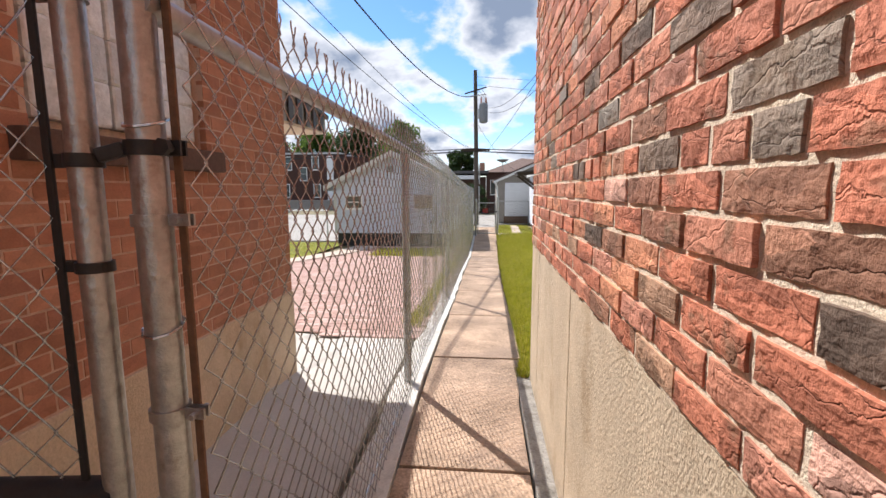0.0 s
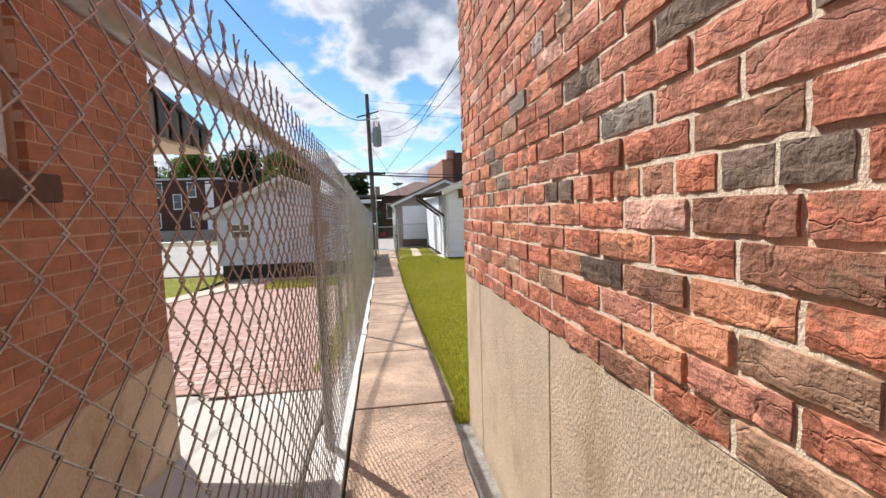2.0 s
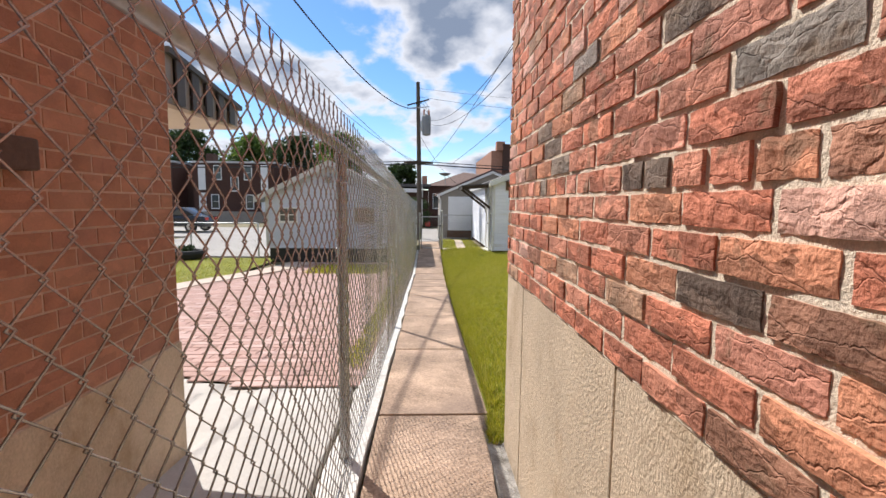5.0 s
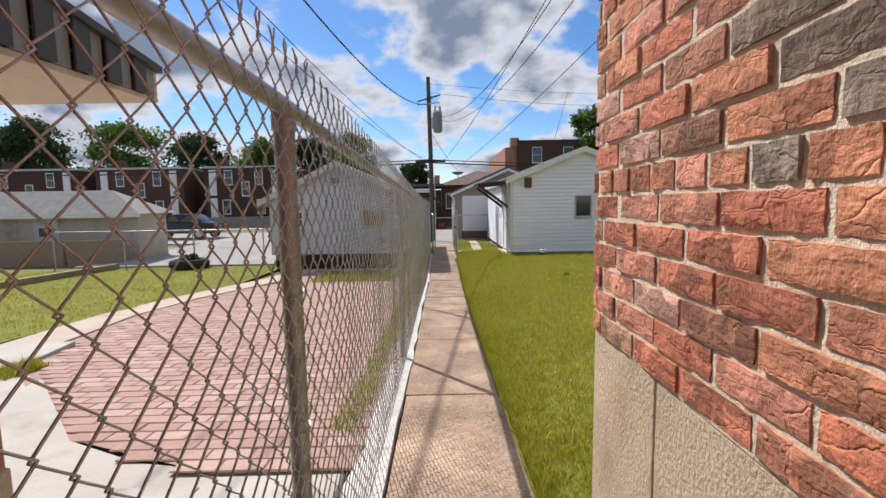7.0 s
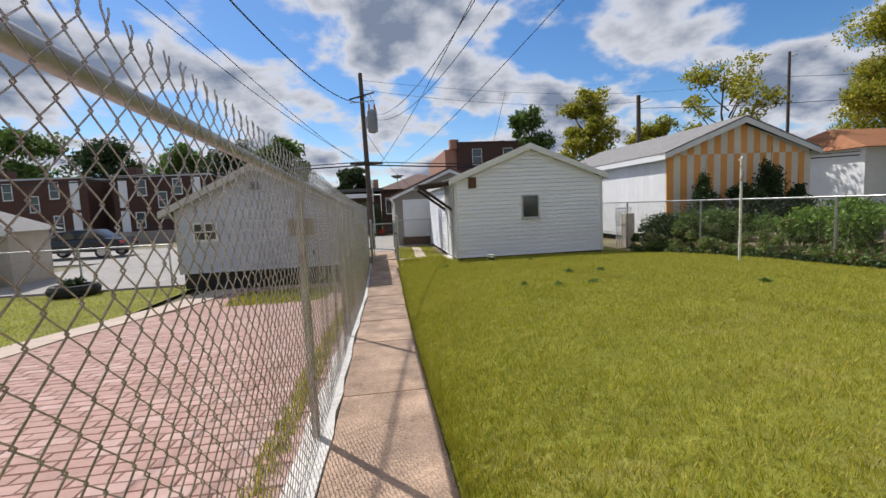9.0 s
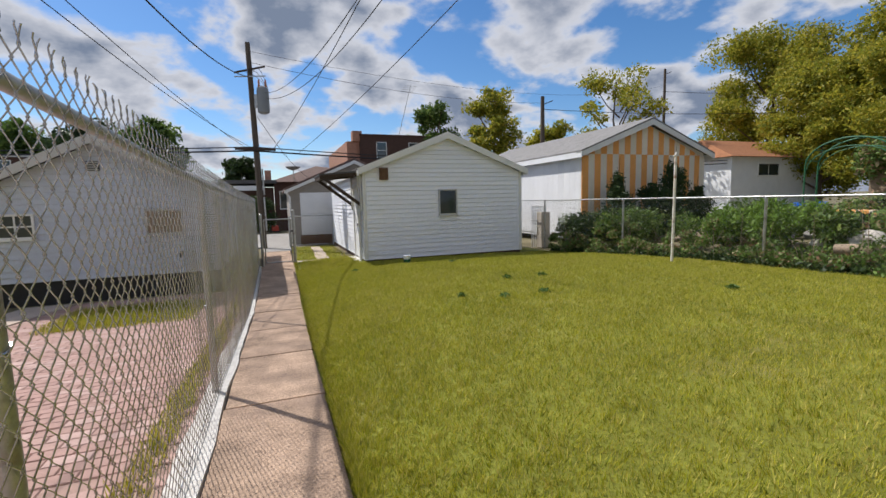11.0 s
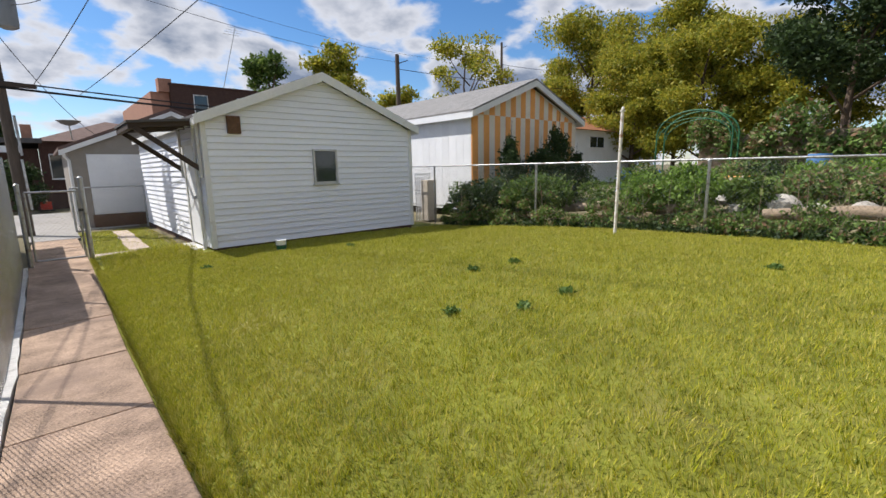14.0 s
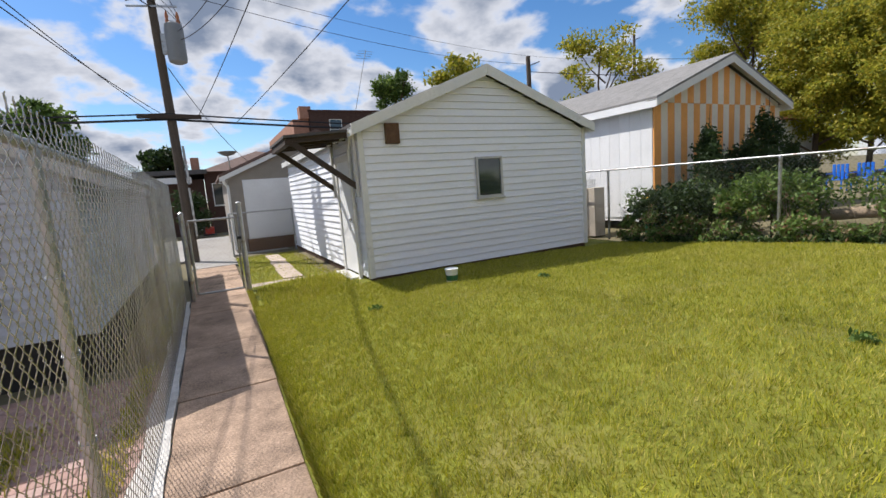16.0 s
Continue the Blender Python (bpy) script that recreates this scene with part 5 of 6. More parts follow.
# plants along and behind the low fence
rv = random.Random(5)
ivy = thing("ivy_hedge", (8.7, 11.0, -0.1), "tangled ivy and bindweed growing through the low fence", "hedge")
blobs = []
for k in range(150):
    y = 4.6 + 13.6 * (k + rv.random()) / 150
    hi = 0.42 + 0.24 * math.sin(y * 1.1) + 0.10 * math.sin(y * 3.7)
    if y > 14.6:
        hi = 0.8
    up = rv.random() ** 1.3 * max(hi, 0.2)
    rr = rv.uniform(0.10, 0.19) * (1.15 - 0.4 * up)
    blobs.append(((8.42 + rv.uniform(-.16, .32), y, land(8.4, y) + 0.06 + up), (rr, rr * 1.15, rr * 0.85)))
leaf_cloud("foliage", blobs, 190, 0.042, M_IVY, ivy, 61, shell=0.25)
low_bl = [((8.40 + rv.uniform(-.12, .1), 4.6 + k * 0.21, land(8.4, 4.6 + k * 0.21) + 0.07), (0.18, 0.2, 0.11)) for k in range(64)]
leaf_cloud("ground_cover", low_bl, 150, 0.038, M_LEAF_D, ivy, 63, shell=0.2)
bl2 = [((9.0 + rv.uniform(-.3, .7), 4.8 + k * 0.42, land(8.9, 5) + (0.12 if k < 20 else 0.4) + rv.uniform(-.1, .25)), (0.30, 0.30, 0.18 if k < 20 else 0.34)) for k in range(33)]
leaf_cloud("undergrowth", bl2, 300, 0.045, M_LEAF, ivy, 62, shell=0.3)
canes = Shape()
for k in range(90):
    x, y = 8.5 + rv.uniform(-.1, .6), rv.uniform(4.7, 18.0)
    z_ = land(x, y)
    lean_x, lean_y, h = rv.uniform(-.2, .15), rv.uniform(-.25, .25), rv.uniform(0.35, 1.05)
    canes.tube([(x, y, z_ - 0.05), (x + lean_x * 0.4, y + lean_y * 0.4, z_ + h * 0.6), (x + lean_x, y + lean_y, z_ + h)], [0.007, 0.005, 0.002], 4)
tagged(part("dry_canes", canes, M_RAWWOOD, ivy), kind="stuff")
# the two shaded shrubs carry their shade in a darker leaf colour
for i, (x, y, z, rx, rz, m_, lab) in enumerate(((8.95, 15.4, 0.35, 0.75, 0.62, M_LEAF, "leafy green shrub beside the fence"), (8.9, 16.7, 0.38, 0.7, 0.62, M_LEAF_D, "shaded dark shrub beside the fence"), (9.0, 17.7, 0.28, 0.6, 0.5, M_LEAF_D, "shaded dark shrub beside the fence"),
                                                 (9.3, 13.0, 0.55, 0.55, 0.52, M_LEAF_B, "bright green tomato plants behind the fence"), (9.6, 12.2, 0.60, 0.6, 0.55, M_LEAF_B, "bright green garden plants"),
                                                 (9.9, 11.4, 0.55, 0.5, 0.45, M_LEAF, "green garden plants with pale flowers"), (10.8, 8.3, 0.9, 1.0, 0.7, M_LEAF_B, "spreading bright green shrub"),
                                                 (10.2, 6.6, 0.8, 1.0, 0.8, M_LEAF, "spreading green shrub behind the fence"), (12.0, 14.4, 0.65, 0.9, 0.45, M_LEAF, "low leafy garden plants in a bed"), (14.0, 12.5, 0.7, 1.0, 0.5, M_IVY, "low leafy garden plants in a bed"),
                                                 (15.0, 9.8, 0.8, 1.3, 0.6, M_LEAF_B, "low leafy garden plants in a bed"))):
    b = thing("shrub", (x, y, land(x, y)), lab, "shrub", "garden shrubs")
    part("stem", Shape().tube([(x, y, land(x, y) - 0.1), (x + 0.03, y, z), (x, y + 0.04, z + rz * 0.6)], [0.02, 0.014, 0.006], 6), M_BARK, b)
    cl = [((x + rv.uniform(-.5, .5) * rx, y + rv.uniform(-.5, .5) * rx, z + rv.uniform(-.35, .4) * rz), (rx * 0.6, rx * 0.6, rz * 0.6)) for _ in range(7)]
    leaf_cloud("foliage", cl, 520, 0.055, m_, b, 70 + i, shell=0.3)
PLANTS = ((M_LEAF, "leafy green garden plant in the bed"), (M_IVY, "mixed green and brown garden growth"), (M_LEAF_B, "bright green leafy garden plant"), (M_LEAF_D, "dark green garden bush"))
for i in range(30):
    x, y = rv.uniform(9.8, 18.8), rv.uniform(2.5, 13.2)
    hgt = rv.uniform(0.3, 0.72) * (1.25 if x > 15 else 1.0)
    m_, lab = PLANTS[i % 4]
    b = thing("garden_plant", (x, y, land(x, y)), lab, "plant", "garden plants")
    part("stem", Shape().tube([(x, y, land(x, y) - 0.1), (x, y, land(x, y) + hgt * 0.8)], [0.02, 0.006], 5), M_BARK, b)
    cl = [((x + rv.uniform(-.4, .4), y + rv.uniform(-.4, .4), land(x, y) + hgt * rv.uniform(0.25, 0.9)), (0.34, 0.34, 0.28)) for _ in range(7)]
    leaf_cloud("foliage", cl, 300, 0.06, m_, b, 500 + i, shell=0.2)
# dark evergreens before the striped wall
for i, (x, y, h, w) in enumerate(((10.35, 17.4, 2.05, 1.35), (12.6, 17.3, 2.25, 1.6), (11.5, 17.2, 1.6, 1.6), (13.5, 17.2, 1.5, 1.2))):
    b = thing("evergreen_shrub", (x, y, land(x, y)), "dark unpruned evergreen shrub before the striped wall", "shrub", "evergreens")
    part("stem", Shape().tube([(x, y, land(x, y) - 0.1), (x, y, land(x, y) + h * 0.95)], [0.04, 0.01], 6), M_BARK, b)
    cl = [((x + rv.uniform(-.5, .5) * w * (1 - k / 16), y + rv.uniform(-.5, .5) * w * (1 - k / 16), land(x, y) + 0.2 + (h - 0.2) * k / 13), (w * 0.5 * (1.1 - k / 14), w * 0.5 * (1.1 - k / 14), h * 0.17)) for k in range(13)]
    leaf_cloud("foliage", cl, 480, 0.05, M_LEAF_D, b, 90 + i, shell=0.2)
    part("leader_shoot", Shape().tube([(x, y, land(x, y) + h * 0.8), (x + 0.05, y, land(x, y) + h * 1.3)], [0.012, 0.004], 5), M_BARK, b)
# tall vine-covered fence at the far side of the garden
vine = thing("vine_fence", (20.0, 9.0, 0.3), "long trellis fence smothered in vines behind the garden", "hedge")
part("backboard", Shape().box(19.9, 19.98, 0.0, 15.6, 0.2, 2.1), M_RAWWOOD, vine)
leaf_cloud("foliage", [((19.8 + rv.uniform(-.3, .3), 0.5 + k * 0.35, 1.75 + rv.uniform(-.9, .95)), (0.5, 0.5, 0.65)) for k in range(44)], 480, 0.1, M_IVY, vine, 99, shell=0.3)
weed_places = ((2.33, 11.35), (2.76, 10.97), (3.34, 10.95), (3.49, 12.24), (5.36, 9.88), (1.75, 16.13), (3.9, 15.6), (4.07, 12.13))
for i, (x, y) in enumerate(weed_places):
    w = leaf_cloud("weed_tuft", [((x, y, lawn_z(x, y) + 0.025), (0.075, 0.075, 0.035))], 60, 0.03, M_GRASS_DK, None, 120 + i, shell=0.1)
    tagged(w, "dark green broad-leaved weed in the lawn", "weed", "lawn weeds")
for i, (x0, x1, y0, y1, n_) in enumerate(((-3.3, -1.15, 13.75, 15.6, 15000), (-3.95, -3.65, 6.7, 7.15, 1500), (-0.72, -0.54, 5.6, 16.5, 5500), (0.64, 2.2, 17.7, 19.5, 9000))):
    gp = thing("grass_patch", ((x0 + x1) / 2, (y0 + y1) / 2, land(-1, y0)), "short grass beside the garage door" if x0 > 0 else "ragged grass growing through the patio", "grass", "patio grass")
    blades("grass", n_, lambda rng, n, a=x0, b=x1, c=y0, d=y1: np.column_stack([a + (b - a) * rng.beta(1.6, 1.6, n), c + (d - c) * (rng.beta(1.7, 1.7, n) if b - a > 0.3 else rng.random(n))]), M_GRASS, 0.04, 0.11, 0.006, gp, 200 + i)


# ---- striped building and garden ----
striped = thing("striped_building", (12.4, 22.5, 0.1), "outbuilding with orange and cream striped gable and white board side", "building")
SX0, SX1, SY0, SY1, SE, SP = 9.62, 15.10, 18.25, 28.0, 2.68, 3.80
sm = (SX0 + SX1) / 2
core = Shape().prism([(SX0 + .02, -0.2), (SX1 - .02, -0.2), (SX1 - .02, SE + 0.02), (sm, SP - 0.14), (SX0 + .02, SE + 0.02)], "y", SY0 + 0.03, SY1)
part("wall", core, M_WHITE, striped)
count = 22
wd = (SX1 - SX0) / count
band = 2.62
for i in range(count):
    a, b = SX0 + i * wd, SX0 + (i + 1) * wd
    mid_ = (a + b) / 2
    top = SP - 0.16 - (SP - SE) * abs(mid_ - sm) / (sm - SX0)
    part("plank", Shape().box(a + 0.002, b - 0.002, SY0 - 0.005, SY0 + 0.03, -0.1, min(band, top) - 0.004), M_ORANGE if i % 2 == 0 else M_CREAM, striped)
    if top > band + 0.05:
        za = SP - 0.16 - (SP - SE) * abs(a - sm) / (sm - SX0)
        zb_ = SP - 0.16 - (SP - SE) * abs(b - sm) / (sm - SX0)
        part("plank", Shape().prism([(a + .002, band), (b - .002, band), (b - .002, max(zb_, band + .01)), (a + .002, max(za, band + .01))], "y", SY0 - 0.007, SY0 + 0.028), M_CREAM if i % 2 == 0 else M_ORANGE, striped)
for i in range(30):
    y = SY0 + 0.04 + i * 0.32
    part("side_board", Shape().box(SX0 - 0.005, SX0 + 0.02, y + 0.004, y + 0.316, -0.1, SE - 0.16), M_WHITE, striped)
for side in (-1, 1):
    xe = sm + side * (sm - SX0 + 0.22)
    ze_ = SE - 0.02
    part("roof_slope", Shape().prism([(sm, SP), (xe, ze_), (xe, ze_ + 0.05), (sm, SP + 0.06)], "y", SY0 - 0.25, SY1), M_SHINGLE_G, striped)
    part("barge_board", Shape().prism([(sm, SP - 0.004), (xe, ze_ - 0.004), (xe, ze_ - 0.17), (sm, SP - 0.19)], "y", SY0 - 0.25, SY0 - 0.22), M_TRIM, striped)
    part("soffit", Shape().prism([(sm, SP - 0.012), (xe, ze_ - 0.012), (xe, ze_ - 0.03), (sm, SP - 0.03)], "y", SY0 - 0.218, SY0 + 0.02), M_TRIM, striped)
    part("fascia", Shape().box(min(xe, xe - side * .03), max(xe, xe - side * .03), SY0 - 0.218, SY1, ze_ - 0.18, ze_ - 0.004), M_WHITE, striped)

hse = thing("rust_roofed_house", (31, 28, 0), "low white house with a rust-brown roof", "house")
part("wall", Shape().box(27.0, 36.0, 26.0, 33.0, -0.2, 3.55), M_WHITE, hse)
part("roof", Shape().add([(26.6, 25.6, 3.5), (36.5, 25.6, 3.5), (36.5, 33.4, 3.5), (26.6, 33.4, 3.5), (28.6, 29.5, 5.0), (34.5, 29.5, 5.0)],
                         [(0, 1, 5, 4), (1, 2, 5), (2, 3, 4, 5), (3, 0, 4), (0, 3, 2, 1)]), M_SHINGLE_R, hse)
sash_window(hse, 29.4, 31.4, 25.99, 2.3, 3.1, M_TRIM, M_GLASS, 2)
white_shed = thing("white_trellis_screen", (8.75, 19.6, 0.2), "white lattice screen and boxes beside the striped building", "screen")
for k in range(9):
    part("lath", Shape().beam((8.62 + k * 0.07, 19.7, land(8.9, 19.7) - 0.05), (8.62 + k * 0.07, 19.7, 0.95), 0.03, 0.012), M_WHITE, white_shed)
for k in range(6):
    part("rail", Shape().beam((8.58, 19.72, 0.3 + k * 0.12), (9.25, 19.72, 0.3 + k * 0.12), 0.012, 0.03), M_WHITE, white_shed)
tagged(part("crate", Shape().box(8.75, 9.1, 19.3, 19.6, land(8.9, 19.4) - 0.02, 0.72), M_BEIGE, bevel=0.01), "beige crate by the fence", "crate")
bin_ob = tagged(part("bin", Shape().lathe(9.15, 17.9, [(0.2, land(9.1, 17.9) - 0.02), (0.24, 0.38), (0.25, 0.41), (0.2, 0.43)], 14), M_GREENPAINT, smooth=True), "green garden bin with a yellow lid behind the fence", "bin")
part("lid", Shape().lathe(9.15, 17.9, [(0.26, 0.43), (0.25, 0.46), (0.05, 0.48)], 14), M_YELLOW, bin_ob, "yellow plastic lid", smooth=True)

arch = thing("garden_arch", (17.9, 15.05, 0.4), "arched green metal garden arbour", "arbour")
for x in (17.55, 18.25):
    for y in (13.8, 16.3):
        part("leg", Shape().tube([(x, y, land(x, y) - 0.1), (x, y, 2.1)], 0.028, 8), M_GREENPAINT, arch, smooth=True)
    part("arch_bow", Shape().tube([(x, 15.05 - 1.25 * math.cos(a), 2.1 + 0.82 * math.sin(a)) for a in np.linspace(0, math.pi, 16)], 0.026, 8), M_GREENPAINT, arch, smooth=True)
    part("inner_bow", Shape().tube([(x, 15.05 - 1.2 * math.cos(a), 1.95 + 0.7 * math.sin(a)) for a in np.linspace(0, math.pi, 16)], 0.018, 8), M_GREENPAINT, arch, smooth=True)
for a in np.linspace(0.2, math.pi - 0.2, 7):
    part("rung", Shape().tube([(17.55, 15.05 - 1.25 * math.cos(a), 2.1 + 0.82 * math.sin(a)), (18.25, 15.05 - 1.25 * math.cos(a), 2.1 + 0.82 * math.sin(a))], 0.015, 6), M_GREENPAINT, arch)


def garden_chair(x, y, z, mat_, label, turn=0.0):
    ch = thing("plastic_chair", (x, y, z), label, "chair", "garden chairs")
    part("seat", Shape().box(x - 0.24, x + 0.24, y - 0.24, y + 0.24, z + 0.40, z + 0.44), mat_, ch, bevel=0.015)
    for k in range(4):
        part("back_slat", Shape().box(x + 0.21, x + 0.25, y - 0.23 + k * 0.12, y - 0.14 + k * 0.12, z + 0.44, z + 0.95), mat_, ch, bevel=0.012)
    for dx in (-0.21, 0.21):
        for dy in (-0.21, 0.21):
            part("leg", Shape().box(x + dx - 0.02, x + dx + 0.02, y + dy - 0.02, y + dy + 0.02, z, z + 0.40), mat_, ch, bevel=0.006)
    for dy in (-0.25, 0.25):
        part("armrest", Shape().box(x - 0.2, x + 0.24, y + dy - 0.03, y + dy + 0.03, z + 0.62, z + 0.65), mat_, ch, bevel=0.01)


for x, y in ((19.75, 18.6), (20.0, 18.0), (20.3, 17.4)):
    garden_chair(x, y, land(x, y), M_BLUE, "bright blue slatted plastic garden chair")
garden_chair(18.9, 13.9, land(18.9, 13.9), M_REDPL, "red plastic garden chair under the arbour")
barrel = thing("blue_drum", (18.6, 11.6, 0.3), "faded blue plastic drum in the garden", "drum")
part("body", Shape().lathe(18.6, 11.6, [(0.30, land(18, 11)), (0.34, 0.5), (0.35, 0.8), (0.34, 1.15), (0.30, 1.3)], 18), M_BLUE2, barrel, smooth=True)
part("hoop", Shape().lathe(18.6, 11.6, [(0.36, 0.72), (0.37, 0.76), (0.36, 0.80)], 18), M_BLUE2, barrel, smooth=True)
tarp = part("tarpaulin", Shape().box(17.6, 18.6, 9.2, 10.6, land(18, 10) - 0.05, 0.85), M_BLUE2, bevel=0.12)
tagged(tarp, "pile covered with a faded blue tarpaulin", "tarpaulin")
slide = thing("play_slide", (15.5, 9.4, 0.3), "small yellow and green plastic play slide", "slide")
part("chute", Shape().beam((15.2, 9.4, 0.45), (15.2, 10.1, 1.05), 0.35, 0.05), M_YELLOW, slide, bevel=0.01)
part("ladder", Shape().beam((15.2, 10.15, 0.25), (15.2, 10.12, 1.1), 0.35, 0.06), M_GREENPAINT, slide, bevel=0.01)
bench = thing("striped_bench", (13.2, 12.9, 0.3), "wooden garden bench with orange striped cushion", "bench")
part("cushion", Shape().box(13.0, 13.4, 12.1, 13.7, 0.62, 0.74), M_ORANGE, bench, bevel=0.03)
for k in range(6):
    part("cushion_stripe", Shape().box(12.99, 13.41, 12.16 + k * 0.26, 12.24 + k * 0.26, 0.615, 0.746), M_CREAM, bench, bevel=0.03)
for y in (12.2, 13.6):
    part("leg", Shape().box(13.05, 13.35, y - 0.04, y + 0.04, land(13, 13) - 0.02, 0.63), M_RAWWOOD, bench)
rs = random.Random(31)


def stone(x, y, z, r, mat_, label, category, group):
    ico = bmesh.new()
    bmesh.ops.create_icosphere(ico, subdivisions=2, radius=1)
    s = Shape()
    k = rs.random() * 50
    vs = []
    for vv in ico.verts:
        d = 1 + 0.28 * noise.noise(vv.co * 1.6 + Vector((k, 0, 0)))
        vs.append((x + vv.co.x * r * d * 1.25, y + vv.co.y * r * d, z + max(vv.co.z * r * d * 0.7, -0.4 * r)))
    s.add(vs, [[v_.index for v_ in f.verts] for f in ico.faces])
    ico.free()
    tagged(part("stone", s, mat_, smooth=True), label, category, group)


for i in range(16):
    y = 5.6 + i * 0.58
    x = 9.7 + rs.uniform(-.25, .9)
    stone(x, y, land(x, y) + 0.18, rs.uniform(0.16, 0.32), M_STONE, "rough pale garden stone", "stone", "garden stones")
for i, (y0, y1, x) in enumerate(((5.2, 8.2, 9.4), (8.4, 10.9, 9.35), (12.4, 15.2, 9.5))):
    tagged(part("log", Shape().tube([(x, y0, land(x, y0) + 0.22), (x + 0.1, (y0 + y1) / 2, land(x, y0) + 0.24), (x - 0.05, y1, land(x, y1) + 0.2)], [0.10, 0.11, 0.09], 10), M_RAWWOOD if i else M_BARK, smooth=True),
           "weathered log edging of the garden bed", "log", "garden logs")
pot = thing("flower_pot", (14.6, 13.9, 0.3), "terracotta pot on the garden path", "pot")
part("pot_body", Shape().lathe(14.6, 13.9, [(0.14, land(14.6, 13.9)), (0.2, 0.55), (0.23, 0.56), (0.23, 0.62), (0.19, 0.62)], 14), M_TERRA, pot, smooth=True)


# ---- utility poles and wires ----
def catenary(a, b, sag, n=28):
    a, b = Vector(a), Vector(b)
    return [a.lerp(b, k / n) - Vector((0, 0, sag * 4 * (k / n) * (1 - k / n))) for k in range(n + 1)]


PY = 25.0
pole = thing("utility_pole", (-0.42, PY, -0.5), "weathered wooden utility pole with a grey transformer", "utility pole")
part("shaft", Shape().tube([(-0.36, PY, -0.8), (-0.40, PY, 3.0), (-0.47, PY, 7.3)], [0.125, 0.112, 0.09], 14), M_POLE, pole, smooth=True)
part("crossarm", Shape().beam((-1.15, PY - 0.13, 3.36), (0.30, PY - 0.13, 3.34), 0.09, 0.11), M_DARKWOOD, pole, bevel=0.006)
part("upper_arm", Shape().beam((-1.0, PY - 0.1, 6.15), (0.1, PY - 0.1, 6.45), 0.05, 0.06), M_DARKWOOD, pole)
part("upper_arm", Shape().beam((-1.0, PY - 0.1, 6.0), (0.1, PY - 0.1, 6.1), 0.03, 0.04), M_GALV_OLD, pole)
tr = part("transformer", Shape().lathe(-0.04, PY - 0.1, [(0.10, 4.68), (0.205, 4.73), (0.22, 4.82), (0.22, 5.52), (0.20, 5.64), (0.08, 5.72)], 20), M_TRANSF, pole, smooth=True)
for dx in (-0.12, 0.12):
    part("bushing", Shape().lathe(-0.04 + dx, PY - 0.1, [(0.035, 5.66), (0.05, 5.72), (0.03, 5.78), (0.045, 5.84), (0.02, 5.96)], 10), M_TERRA, tr, smooth=True)
part("bracket", Shape().box(-0.36, -0.22, PY - 0.14, PY - 0.06, 4.9, 5.4), M_GALV_OLD, tr)
for k in range(3):
    part("jumper", Shape().tube(catenary((-0.45 + 0.2 * k - 0.3, PY - 0.1, 6.2), (0.05 + 0.05 * k, PY - 0.1, 5.75 - 0.05 * k), -0.15 - 0.12 * k, 8), 0.008, 5), M_CABLE, pole)
for z0, z1 in ((1.6, 2.6), (0.2, 1.5)):
    part("riser", Shape().tube([(-0.22, PY - 0.12, z0), (-0.24, PY - 0.12, z1)], 0.03, 8), M_GALV_OLD, pole)
rig = [((-0.47, PY, 6.05), (-3.5, 2.0, 6.3), 1.45, 0.016), ((-0.8, PY - .13, 3.42), (-4.4, 3.2, 6.2), 0.55, 0.0085), ((-0.6, PY - .13, 3.42), (-5.1, 3.2, 6.25), 0.65, 0.0085),
       ((0.0, PY, 5.5), (3.0, 4.4, 6.5), 1.45, 0.0085), ((0.05, PY, 5.3), (3.4, 4.4, 6.5), 1.55, 0.0085), ((0.25, PY - .13, 3.4), (2.9, 4.4, 6.5), 0.45, 0.0085),
       ((1.2, PY + 0.4, 3.3), (5.1, 4.4, 6.5), 0.35, 0.0085),
       ((-40, PY + 1.5, 3.9), (-0.5, PY - .13, 3.42), 0.5, 0.02), ((-0.5, PY - .13, 3.42), (40, PY + 2, 4.2), 0.75, 0.02), ((-40, PY + 1.5, 3.6), (-0.5, PY - .13, 3.28), 0.45, 0.03), ((-0.5, PY - .13, 3.28), (40, PY + 2, 3.9), 0.7, 0.03),
       ((-0.3, PY, 4.6), (2.2, PY + 8, 2.6), 0.3, 0.01), ((16.7, 31.3, 6.9), (60, 25, 9.5), 1.0, 0.018), ((37, 41, 11.5), (60, 12, 9.0), 1.2, 0.02), ((16.7, 31.3, 7.3), (-0.47, PY, 6.6), 0.4, 0.0085),
       ((37, 41, 12.0), (-0.47, PY, 7.0), 1.2, 0.007)]
for a, b, sag, r in rig:
    tagged(part("overhead_wire", Shape().tube(catenary(a, b, sag), r, 5), M_CABLE, smooth=True), "black overhead cable strung from the utility pole", "cable", "overhead cables")
sm_ob = thing("service_mast", (-4.2, 2.8, 3.05), "steel service mast on the neighbour's roof that holds the cables", "mast")
part("pipe", Shape().tube([(-4.2, 2.8, 3.0), (-4.2, 2.8, 6.35)], 0.03, 8), M_GALV_OLD, sm_ob, smooth=True)
part("spreader", Shape().beam((-3.5, 2.0, 6.3), (-5.1, 3.2, 6.22), 0.05, 0.05), M_GALV_OLD, sm_ob)
